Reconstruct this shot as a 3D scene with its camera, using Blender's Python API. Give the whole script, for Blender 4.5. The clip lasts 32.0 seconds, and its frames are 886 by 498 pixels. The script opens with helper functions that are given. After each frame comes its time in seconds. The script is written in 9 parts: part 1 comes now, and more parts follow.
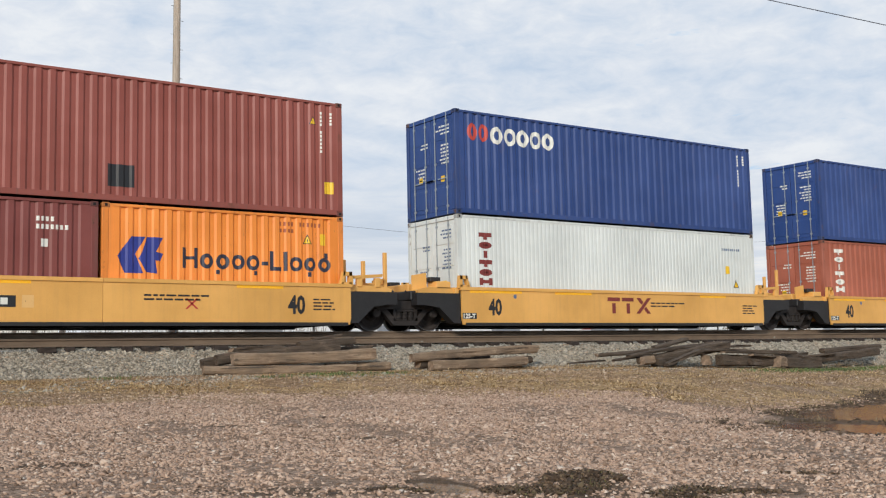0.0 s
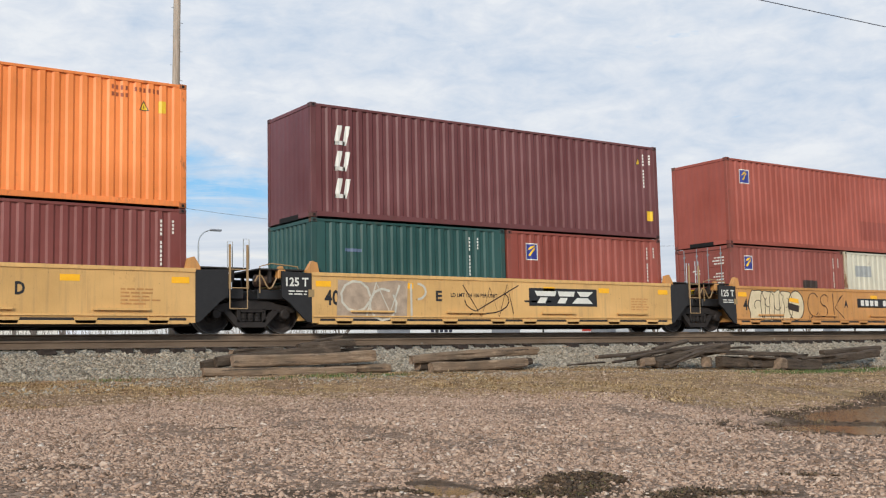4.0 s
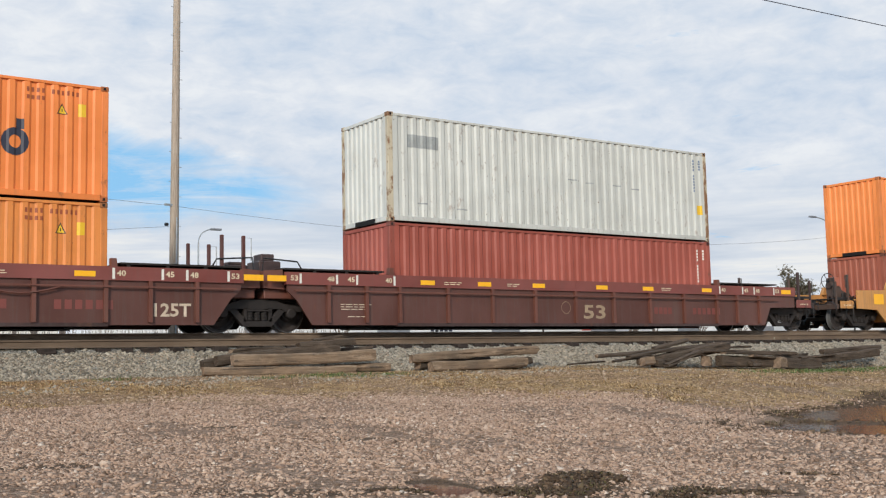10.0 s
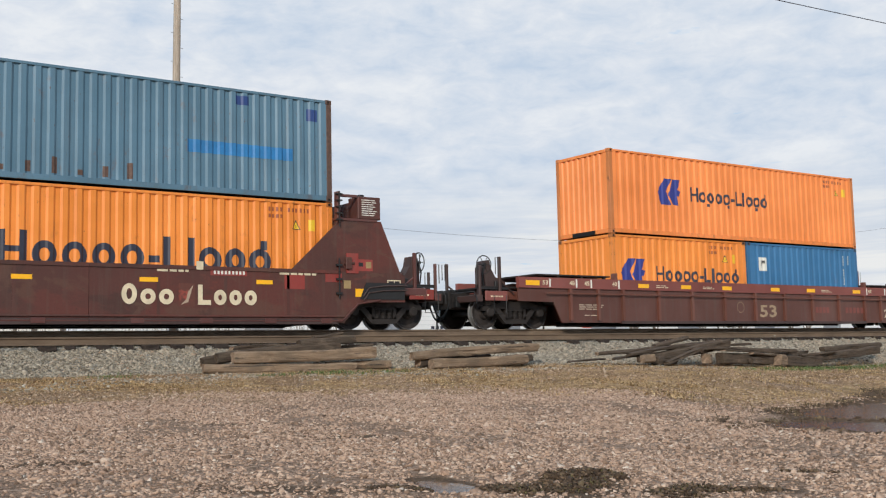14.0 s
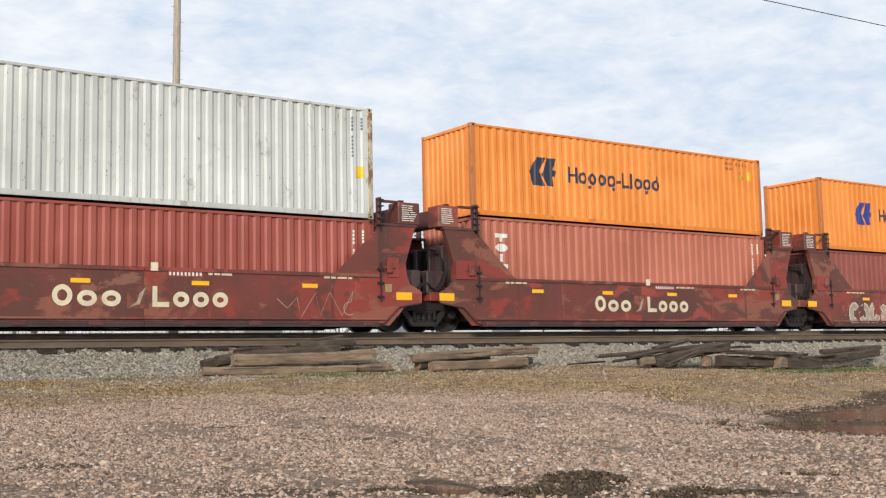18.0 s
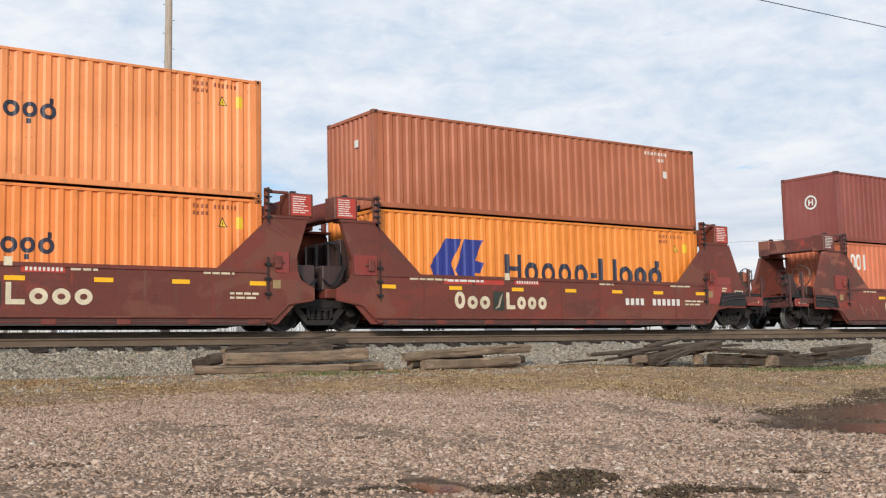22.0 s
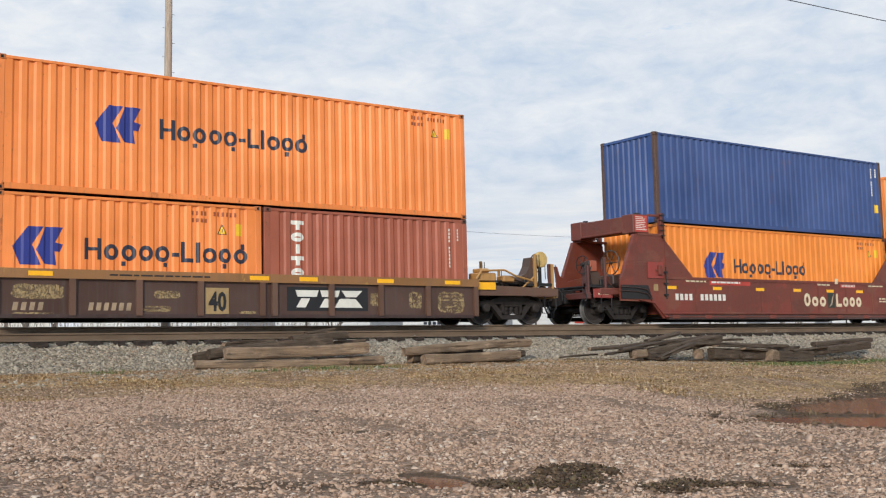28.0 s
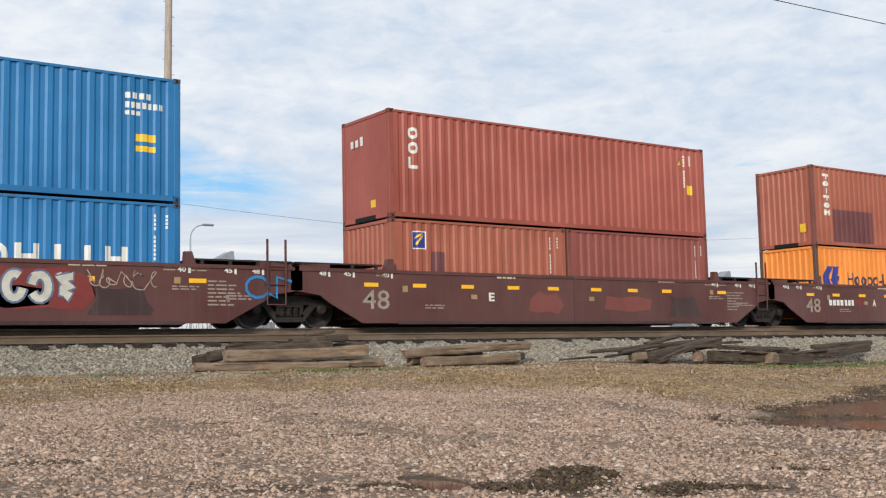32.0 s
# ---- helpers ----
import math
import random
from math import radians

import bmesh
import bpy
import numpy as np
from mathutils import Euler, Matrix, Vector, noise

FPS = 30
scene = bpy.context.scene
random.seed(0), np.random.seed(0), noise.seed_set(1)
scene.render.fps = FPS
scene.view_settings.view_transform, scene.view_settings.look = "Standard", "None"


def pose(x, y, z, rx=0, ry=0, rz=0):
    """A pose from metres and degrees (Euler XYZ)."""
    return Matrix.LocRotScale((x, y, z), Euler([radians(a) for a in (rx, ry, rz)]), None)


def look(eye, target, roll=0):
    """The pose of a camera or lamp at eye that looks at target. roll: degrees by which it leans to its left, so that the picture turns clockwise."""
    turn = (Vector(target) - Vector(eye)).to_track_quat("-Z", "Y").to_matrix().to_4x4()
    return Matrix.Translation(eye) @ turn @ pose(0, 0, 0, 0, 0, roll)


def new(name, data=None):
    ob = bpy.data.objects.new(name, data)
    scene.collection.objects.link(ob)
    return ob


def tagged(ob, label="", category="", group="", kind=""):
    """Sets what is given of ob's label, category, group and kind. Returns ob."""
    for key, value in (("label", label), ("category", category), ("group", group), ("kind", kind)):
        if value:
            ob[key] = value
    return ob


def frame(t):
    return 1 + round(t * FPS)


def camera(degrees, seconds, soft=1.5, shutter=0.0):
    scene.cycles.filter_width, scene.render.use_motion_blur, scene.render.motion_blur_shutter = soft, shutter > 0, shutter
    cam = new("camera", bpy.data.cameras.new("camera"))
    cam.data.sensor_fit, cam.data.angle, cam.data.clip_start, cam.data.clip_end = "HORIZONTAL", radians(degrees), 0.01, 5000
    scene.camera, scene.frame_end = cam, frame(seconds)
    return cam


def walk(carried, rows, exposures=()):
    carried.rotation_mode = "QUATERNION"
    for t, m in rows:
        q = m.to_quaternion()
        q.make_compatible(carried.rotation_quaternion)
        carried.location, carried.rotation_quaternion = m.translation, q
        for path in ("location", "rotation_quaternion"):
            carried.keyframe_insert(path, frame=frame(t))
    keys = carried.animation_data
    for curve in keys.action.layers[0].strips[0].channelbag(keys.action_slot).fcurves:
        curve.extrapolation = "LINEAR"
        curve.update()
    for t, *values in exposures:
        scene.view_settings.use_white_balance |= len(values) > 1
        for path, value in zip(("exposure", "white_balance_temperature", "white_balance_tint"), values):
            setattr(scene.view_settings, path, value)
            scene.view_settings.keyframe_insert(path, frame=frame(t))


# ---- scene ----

# The camera is held low beside the track and only trembles a little.
EYE = (0.0, -24.766, 1.2)
RAIL = 1.93          # height of the railheads
AIM = (              # seconds, heading, tilt, lean (degrees)
    (0, -35.025, 5.760, -1.229),
    (0.5, -35.011, 5.806, -1.221),
    (1, -35.030, 5.890, -1.222),
    (1.5, -35.012, 5.904, -1.225),
    (2, -35.026, 5.940, -1.240),
    (2.5, -35.014, 5.903, -1.248),
    (3, -35.017, 5.931, -1.255),
    (3.5, -35.026, 5.914, -1.254),
    (5.5, -35.022, 5.671, -1.251),
    (6, -35.023, 5.715, -1.238),
    (6.5, -35.026, 5.806, -1.226),
    (7, -35.010, 5.904, -1.234),
    (7.5, -35.021, 5.944, -1.251),
    (8, -35.033, 5.902, -1.264),
    (8.5, -35.035, 5.872, -1.276),
    (9, -35.033, 5.860, -1.282),
    (9.5, -35.030, 5.849, -1.277),
    (10, -35.033, 5.812, -1.248),
    (10.5, -35.031, 5.813, -1.231),
    (11, -35.020, 5.807, -1.218),
    (11.5, -35.041, 5.671, -1.213),
    (12, -35.018, 5.577, -1.216),
    (12.5, -35.022, 5.630, -1.234),
    (13, -35.038, 5.579, -1.235),
    (13.5, -35.025, 5.535, -1.239),
    (14, -35.009, 5.676, -1.230),
    (14.5, -35.029, 5.797, -1.226),
    (16.5, -35.029, 5.762, -1.217),
    (17, -35.026, 5.805, -1.218),
    (17.5, -35.021, 5.847, -1.207),
    (18, -35.021, 5.810, -1.219),
    (18.5, -35.013, 5.856, -1.213),
    (19, -35.044, 5.804, -1.220),
    (19.5, -35.239, 5.713, -1.230),
    (20, -35.335, 5.706, -1.242),
    (20.5, -35.379, 5.783, -1.244),
    (21, -35.410, 5.751, -1.260),
    (21.5, -35.436, 5.664, -1.270),
    (22, -35.431, 5.728, -1.277),
    (22.5, -35.418, 5.769, -1.298),
    (23, -35.402, 5.875, -1.301),
    (23.5, -35.409, 5.960, -1.309),
    (24, -35.397, 5.941, -1.314),
    (24.5, -35.403, 6.017, -1.316),
    (25, -35.410, 6.001, -1.312),
    (25.5, -35.425, 5.968, -1.301),
    (27.5, -35.428, 5.593, -1.292),
    (28, -35.407, 5.436, -1.295),
    (28.5, -35.429, 5.348, -1.284),
    (29, -35.444, 5.286, -1.274),
    (29.5, -35.427, 5.300, -1.284),
    (30, -35.430, 5.476, -1.291),
    (30.5, -35.433, 5.524, -1.284),
    (31, -35.442, 5.548, -1.279),
    (31.5, -35.432, 5.540, -1.278),
    (32, -35.428, 5.570, -1.272),
)
cam = camera(44.47, 32.0, soft=1.2)
walk(cam, [(t, pose(*EYE, 90 + tilt, 0, head) @ pose(0, 0, 0, 0, 0, lean)) for t, head, tilt, lean in AIM],
     ((0, -0.06), (9, -0.06), (12, -0.10), (14.5, -0.08), (16.5, 0.13), (17.2, 0.12), (18.5, 0.08), (20, 0.08), (22, 0.04), (24.5, 0.02), (27.5, -0.03), (28.2, -0.06), (29, -0.13), (31, -0.02), (32, 0.01)))

# How far the train has rolled along +x (seconds, metres).
ROLL = (
    (0, 0.00),
    (1, 11.62),
    (2, 23.26),
    (3, 34.92),
    (3.5, 40.74),
    (5.5, 63.97),
    (6, 69.83),
    (7, 81.48),
    (8, 93.21),
    (9, 104.97),
    (10, 116.71),
    (11, 128.09),
    (12, 139.90),
    (13, 151.71),
    (14, 163.55),
    (14.5, 169.45),
    (16.5, 193.27),
    (17, 199.15),
    (18, 211.03),
    (19, 222.94),
    (20, 234.87),
    (21, 246.79),
    (22, 258.73),
    (23, 270.69),
    (24, 282.65),
    (25, 294.62),
    (25.5, 300.66),
    (28, 330.75),
    (29, 342.82),
    (30, 354.92),
    (31, 367.04),
    (32, 379.19),
)

# ---- light ----
SUN_DIR = Vector((-0.68, -0.63, 0.42)).normalized()     # towards the sun, behind the camera


def make_world():
    w = bpy.data.worlds.new("sky")
    scene.world = w
    w.use_nodes = True
    nt = w.node_tree
    nt.nodes.clear()
    N = nt.nodes.new
    L = nt.links.new

    def math_(op, a, b=None, clamp=False):
        n = N("ShaderNodeMath")
        n.operation, n.use_clamp = op, clamp
        for i, v in enumerate((a, b)):
            if v is None:
                continue
            if isinstance(v, (int, float)):
                n.inputs[i].default_value = v
            else:
                L(v, n.inputs[i])
        return n.outputs[0]

    sky = N("ShaderNodeTexSky")
    sky.sky_type, sky.sun_disc = "NISHITA", False
    sky.sun_elevation = math.asin(SUN_DIR.z)
    sky.sun_rotation = math.atan2(SUN_DIR.x, SUN_DIR.y)
    sky.air_density, sky.dust_density = 1.0, 0.6
    tc = N("ShaderNodeTexCoord")
    sep = N("ShaderNodeSeparateXYZ")
    L(tc.outputs["Generated"], sep.inputs[0])
    x, y, z = sep.outputs
    up = math_("MAXIMUM", z, 0.0)
    den = math_("ADD", up, 0.06)
    comb = N("ShaderNodeCombineXYZ")            # the cloud deck, seen from below
    L(math_("DIVIDE", x, den), comb.inputs[0])
    L(math_("DIVIDE", y, den), comb.inputs[1])

    def noise_(scale, detail, rough, vec, stretch=(1, 1, 1), turn=0.0, dist=0.0):
        m = N("ShaderNodeMapping")
        m.inputs["Scale"].default_value = stretch
        m.inputs["Rotation"].default_value = (0, 0, radians(turn))
        L(vec, m.inputs[0])
        t = N("ShaderNodeTexNoise")
        t.inputs["Scale"].default_value, t.inputs["Detail"].default_value = scale, detail
        t.inputs["Roughness"].default_value, t.inputs["Distortion"].default_value = rough, dist
        L(m.outputs[0], t.inputs["Vector"])
        return t.outputs["Fac"]

    def ramp(fac, stops):
        r = N("ShaderNodeValToRGB")
        el = r.color_ramp.elements
        while len(el) < len(stops):
            el.new(0.5)
        for e, (p, c) in zip(el, stops):
            e.position = p
            e.color = (*c, 1) if len(c) == 3 else c
        L(fac, r.inputs[0])
        return r.outputs[0]

    big = noise_(0.55, 4, 0.55, comb.outputs[0], (1, 1.6, 1), 35)
    ripple = noise_(9.0, 5, 0.58, tc.outputs["Generated"], (1.0, 1.0, 2.6), 0, 0.5)
    fine = noise_(24.0, 4, 0.6, tc.outputs["Generated"], (1.0, 1.0, 2.3), 0, 0.4)
    tone = math_("ADD", math_("MULTIPLY", ripple, 0.36), math_("ADD", math_("MULTIPLY", big, 0.30), math_("MULTIPLY", fine, 0.34)))
    cloud = ramp(tone, [(0.38, (5.6, 6.7, 8.2)), (0.46, (6.75, 7.55, 8.65)), (0.525, (7.6, 8.15, 8.95)), (0.60, (8.6, 8.95, 9.4))])
    # low on the horizon the deck is pale and streaked
    low = noise_(3.2, 5, 0.6, tc.outputs["Generated"], (1.2, 1.2, 14), 0, 0.3)
    lowc = ramp(low, [(0.34, (5.8, 6.6, 7.7)), (0.5, (7.3, 7.8, 8.5)), (0.62, (8.8, 8.9, 8.9))])
    mixl = N("ShaderNodeMix")
    mixl.data_type = "RGBA"
    L(math_("MULTIPLY", math_("SUBTRACT", z, 0.10), 13.0, True), mixl.inputs["Factor"])
    L(lowc, mixl.inputs["A"])
    L(cloud, mixl.inputs["B"])
    # the deck breaks up towards the open west: blue below a slanting edge
    azi = math_("ARCTAN2", x, y)
    edge = math_("SUBTRACT", math_("SUBTRACT", 0.312, math_("MULTIPLY", azi, 0.30)), z)     # > 0 under the edge
    wob = math_("MULTIPLY", math_("SUBTRACT", noise_(5.0, 6, 0.65, tc.outputs["Generated"], (1, 1, 3), 0, 0.6), 0.5), 0.075)
    under = math_("MULTIPLY", math_("ADD", edge, wob), 42.0, True)
    floor_ = math_("MULTIPLY", math_("ADD", math_("SUBTRACT", z, 0.120), math_("MULTIPLY", wob, 1.1)), 34.0, True)
    westw = math_("MULTIPLY", math_("SUBTRACT", 0.51, azi), 14.0, True)
    gap = math_("MULTIPLY", math_("MULTIPLY", under, floor_), westw)
    wisp = ramp(noise_(3.4, 6, 0.66, tc.outputs["Generated"], (1.3, 1.3, 9), 0, 0.7), [(0.46, (0, 0, 0)), (0.60, (1, 1, 1))])
    gap = math_("MULTIPLY", gap, math_("SUBTRACT", 1.0, math_("MULTIPLY", wisp, 0.62)))
    thin = ramp(noise_(2.0, 5, 0.6, comb.outputs[0], (1, 1, 1), 12, 0.2), [(0.66, (0, 0, 0)), (0.74, (0.75, 0.75, 0.75))])
    gap = math_("MAXIMUM", gap, thin)
    bluem = N("ShaderNodeMix")
    bluem.data_type = "RGBA"
    bluem.inputs["Factor"].default_value = 0.85
    L(sky.outputs[0], bluem.inputs["A"])
    bluem.inputs["B"].default_value = (2.8, 6.2, 9.8, 1)
    mixc = N("ShaderNodeMix")
    mixc.data_type = "RGBA"
    L(gap, mixc.inputs["Factor"])
    L(mixl.outputs["Result"], mixc.inputs["A"])
    L(bluem.outputs["Result"], mixc.inputs["B"])
    bg = N("ShaderNodeBackground")
    bg.inputs["Strength"].default_value = 0.10
    L(mixc.outputs["Result"], bg.inputs["Color"])
    out = N("ShaderNodeOutputWorld")
    L(bg.outputs[0], out.inputs[0])


make_world()
lamp = bpy.data.lights.new("sun", "SUN")
lamp.energy, lamp.angle, lamp.color = 3.2, radians(11.0), (1.0, 0.93, 0.83)
sun = new("sun", lamp)
sun.matrix_world = look(SUN_DIR * 100, (0, 0, 0))

# ---- materials ----
def linear(c):
    return tuple(v / 12.92 if v <= 0.04045 else ((v + 0.055) / 1.055) ** 2.4 for v in c)


class Nodes:
    """A short hand for one node material."""

    def __init__(self, name):
        self.m = bpy.data.materials.new(name)
        self.m.use_nodes = True
        self.nt = self.m.node_tree
        self.bsdf = self.nt.nodes["Principled BSDF"]
        self.tc = self.nt.nodes.new("ShaderNodeTexCoord")

    def n(self, kind):
        return self.nt.nodes.new(kind)

    def link(self, a, b):
        self.nt.links.new(a, b)

    def put(self, sock, v):
        if isinstance(v, (int, float)):
            sock.default_value = v
        elif isinstance(v, tuple):
            sock.default_value = (*v, 1) if len(v) == 3 and sock.type == "RGBA" else v
        else:
            self.link(v, sock)

    def noise(self, scale, detail=4, rough=0.55, stretch=(1, 1, 1), dist=0.0, coord="Object", shift=None):
        mp = self.n("ShaderNodeMapping")
        mp.inputs["Scale"].default_value = stretch
        self.link(self.tc.outputs[coord], mp.inputs[0])
        if shift is not None:
            self.link(shift, mp.inputs["Location"])
        t = self.n("ShaderNodeTexNoise")
        t.inputs["Scale"].default_value, t.inputs["Detail"].default_value = scale, detail
        t.inputs["Roughness"].default_value, t.inputs["Distortion"].default_value = rough, dist
        self.link(mp.outputs[0], t.inputs["Vector"])
        return t.outputs["Fac"]

    def voronoi(self, scale, feature="F1", out="Distance", coord="Object", stretch=(1, 1, 1)):
        mp = self.n("ShaderNodeMapping")
        mp.inputs["Scale"].default_value = stretch
        self.link(self.tc.outputs[coord], mp.inputs[0])
        t = self.n("ShaderNodeTexVoronoi")
        t.feature = feature
        t.inputs["Scale"].default_value = scale
        self.link(mp.outputs[0], t.inputs["Vector"])
        return t.outputs[out]

    def ramp(self, fac, stops):
        r = self.n("ShaderNodeValToRGB")
        el = r.color_ramp.elements
        while len(el) < len(stops):
            el.new(0.5)
        for e, (p, c) in zip(el, stops):
            e.position = p
            e.color = (c, c, c, 1) if isinstance(c, (int, float)) else (*c, 1)
        self.link(fac, r.inputs[0])
        return r.outputs[0]

    def math(self, op, a, b=None, clamp=False):
        n = self.n("ShaderNodeMath")
        n.operation, n.use_clamp = op, clamp
        self.put(n.inputs[0], a)
        if b is not None:
            self.put(n.inputs[1], b)
        return n.outputs[0]

    def mix(self, fac, a, b, mode="MIX"):
        n = self.n("ShaderNodeMix")
        n.data_type, n.blend_type = "RGBA", mode
        self.put(n.inputs["Factor"], fac)
        self.put(n.inputs["A"], a)
        self.put(n.inputs["B"], b)
        return n.outputs["Result"]

    def random(self):
        return self.n("ShaderNodeObjectInfo").outputs["Random"]

    def xyz(self, coord="Object"):
        s = self.n("ShaderNodeSeparateXYZ")
        self.link(self.tc.outputs[coord], s.inputs[0])
        return s.outputs

    def bump(self, height, strength, distance):
        b = self.n("ShaderNodeBump")
        b.inputs["Strength"].default_value, b.inputs["Distance"].default_value = strength, distance
        self.link(height, b.inputs["Height"])
        self.link(b.outputs[0], self.bsdf.inputs["Normal"])

    def end(self, color, rough=0.5, metal=0.0, spec=None):
        self.put(self.bsdf.inputs["Base Color"], color)
        self.put(self.bsdf.inputs["Roughness"], rough)
        self.put(self.bsdf.inputs["Metallic"], metal)
        if spec is not None:
            self.bsdf.inputs["Specular IOR Level"].default_value = spec
        return self.m


def paint(name, rgb, wear=0.3, dirt=0.3, rough=0.45, rust=(0.16, 0.06, 0.025), fade=0.12, eaten=0.0):
    """Weathered steel paint: faded broad patches, rain streaks, rust specks."""
    k = Nodes(name)
    rnd = k.random()
    sh = k.n("ShaderNodeCombineXYZ")
    k.link(k.math("MULTIPLY", rnd, 57.0), sh.inputs[0])
    k.link(k.math("MULTIPLY", rnd, 31.0), sh.inputs[1])
    sh = sh.outputs[0]
    c = linear(rgb)
    lift = tuple(min(1.0, v * (1 + fade) + 0.02) for v in c)
    dull = tuple(v * (1 - fade * 1.3) for v in c)
    broad = k.noise(0.45, 4, 0.6, shift=sh)
    col = k.mix(k.ramp(broad, [(0.3, 0.0), (0.7, 1.0)]), dull, lift)
    streak = k.noise(1.6, 5, 0.7, (5.5, 5.5, 0.28), shift=sh)
    col = k.mix(k.math("MULTIPLY", k.ramp(streak, [(0.5, 0.0), (0.78, 1.0)]), dirt), col, (0.10, 0.085, 0.07))
    rusty = k.math("MULTIPLY", k.ramp(k.noise(3.1, 7, 0.72, (1.0, 1.0, 0.55), shift=sh), [(0.60 - eaten, 0.0), (0.68 - eaten, 1.0)]), wear)
    col = k.mix(rusty, col, rust)
    speck = k.ramp(k.noise(15, 3, 0.6, (1, 1, 0.45), shift=sh), [(0.69, 0.0), (0.73, 1.0)])
    col = k.mix(k.math("MULTIPLY", speck, min(0.8, wear * 2.2)), col, tuple(v * 0.55 for v in rust))
    grain = k.noise(38, 4, 0.6)
    col = k.mix(0.10, col, k.ramp(grain, [(0.3, 0.25), (0.7, 0.75)]), "OVERLAY")
    k.bump(k.math("ADD", k.noise(6, 4, 0.6), k.math("MULTIPLY", k.noise(1.3, 3, 0.5, shift=sh), 3.0)), 0.16, 0.012)
    return k.end(col, k.ramp(broad, [(0.3, rough + 0.12), (0.7, rough)]), 0.0)


def plain(name, rgb, rough=0.6, metal=0.0, vary=0.25, scale=6.0):
    k = Nodes(name)
    c = linear(rgb)
    col = k.mix(k.ramp(k.noise(scale, 5, 0.65), [(0.3, 0.0), (0.72, 1.0)]), tuple(v * (1 - vary) for v in c), tuple(min(1, v * (1 + vary)) for v in c))
    col = k.mix(0.12, col, k.ramp(k.noise(scale * 9, 3, 0.6), [(0.3, 0.2), (0.7, 0.8)]), "OVERLAY")
    k.bump(k.noise(scale * 4, 4, 0.6), 0.15, 0.006)
    return k.end(col, rough, metal)


M = {}


SHADE = {}


def edge_paint(key_, dull=0.94, wear=0.6):
    """The same paint where it is knocked and chipped: posts, rails and corner castings."""
    name_ = f"{key_}_edge_{int(wear * 100)}"
    if name_ not in M:
        M[name_] = paint(name_, tuple(v * dull for v in SHADE[key_]), wear, 0.4, 0.55, (0.10, 0.045, 0.022), eaten=0.08 if wear > 0.9 else 0.02)
    return M[name_]


# container paints (display colours)
def paints(*rows):
    for key_, rgb_, wear_, dirt_ in rows:
        M[key_] = paint(key_ + "_paint", rgb_, wear_, dirt_)
        SHADE[key_] = rgb_


paints(("orange", (0.95, 0.54, 0.25), 0.14, 0.18), ("orange_deep", (0.93, 0.54, 0.18), 0.22, 0.20), ("orange_worn", (0.88, 0.53, 0.23), 0.26, 0.32))
paints(("orange_faded", (0.93, 0.565, 0.32), 0.22, 0.2), ("orange_red", (0.95, 0.53, 0.24), 0.10, 0.10), ("brown_red", (0.545, 0.265, 0.215), 0.14, 0.20), ("maroon", (0.40, 0.185, 0.185), 0.10, 0.18), ("dark_red", (0.475, 0.215, 0.185), 0.12, 0.18), ("oxide", (0.56, 0.25, 0.19), 0.14, 0.2))
paints(("rust_brown", (0.635, 0.335, 0.235), 0.16, 0.22), ("rust_red", (0.615, 0.287, 0.218), 0.14, 0.2), ("salmon", (0.80, 0.44, 0.29), 0.14, 0.16), ("white_grey", (0.785, 0.785, 0.755), 0.45, 0.26))
paints(("white_cream", (0.80, 0.78, 0.70), 0.5, 0.35), ("reefer_white", (0.83, 0.84, 0.82), 0.05, 0.10), ("blue", (0.085, 0.225, 0.465), 0.12, 0.20), ("teal_faded", (0.32, 0.46, 0.54), 0.34, 0.34))
paints(("blue_worn", (0.175, 0.285, 0.50), 0.3, 0.34), ("sky_blue", (0.04, 0.43, 0.65), 0.12, 0.16), ("steel_blue", (0.16, 0.42, 0.60), 0.16, 0.2), ("green", (0.05, 0.27, 0.25), 0.10, 0.2))
paints(("tan_brown", (0.665, 0.365, 0.22), 0.12, 0.2), ("faded_brown", (0.715, 0.405, 0.305), 0.14, 0.2))
# wagon paints
paints(("wagon_yellow", (0.845, 0.625, 0.31), 0.05, 0.12), ("wagon_yellow_old", (0.83, 0.652, 0.395), 0.25, 0.32), ("wagon_yellow_rusty", (0.765, 0.54, 0.29), 0.45, 0.45))
paints(("maroon_web", (0.345, 0.192, 0.152), 0.3, 0.5), ("umber_web", (0.285, 0.185, 0.145), 0.4, 0.5), ("ochre_deck", (0.66, 0.49, 0.26), 0.5, 0.5))
paints(("wagon_maroon", (0.405, 0.222, 0.165), 0.26, 0.45), ("wagon_maroon_band", (0.48, 0.235, 0.20), 0.15, 0.25), ("wagon_red_patched", (0.42, 0.155, 0.125), 0.4, 0.45))
paints(("wagon_brown", (0.385, 0.18, 0.142), 0.2, 0.4), ("wagon_dark_brown", (0.335, 0.165, 0.14), 0.2, 0.4), ("grimy_brown", (0.29, 0.21, 0.165), 0.5, 0.5), ("end_maroon", (0.23, 0.145, 0.13), 0.4, 0.5), ("wagon_umber", (0.37, 0.25, 0.185), 0.35, 0.5))
M["ladder_tan"] = paint("tan_ladder_paint", (0.62, 0.50, 0.34), 0.5, 0.4)
M["chord_worn"] = paint("worn_chord_paint", (0.56, 0.39, 0.22), 0.8, 0.4, 0.6, (0.50, 0.30, 0.06))
M["patched_red"] = paint("patched_red_paint", (0.55, 0.19, 0.155), 0.5, 0.5, 0.5, (0.12, 0.05, 0.04))
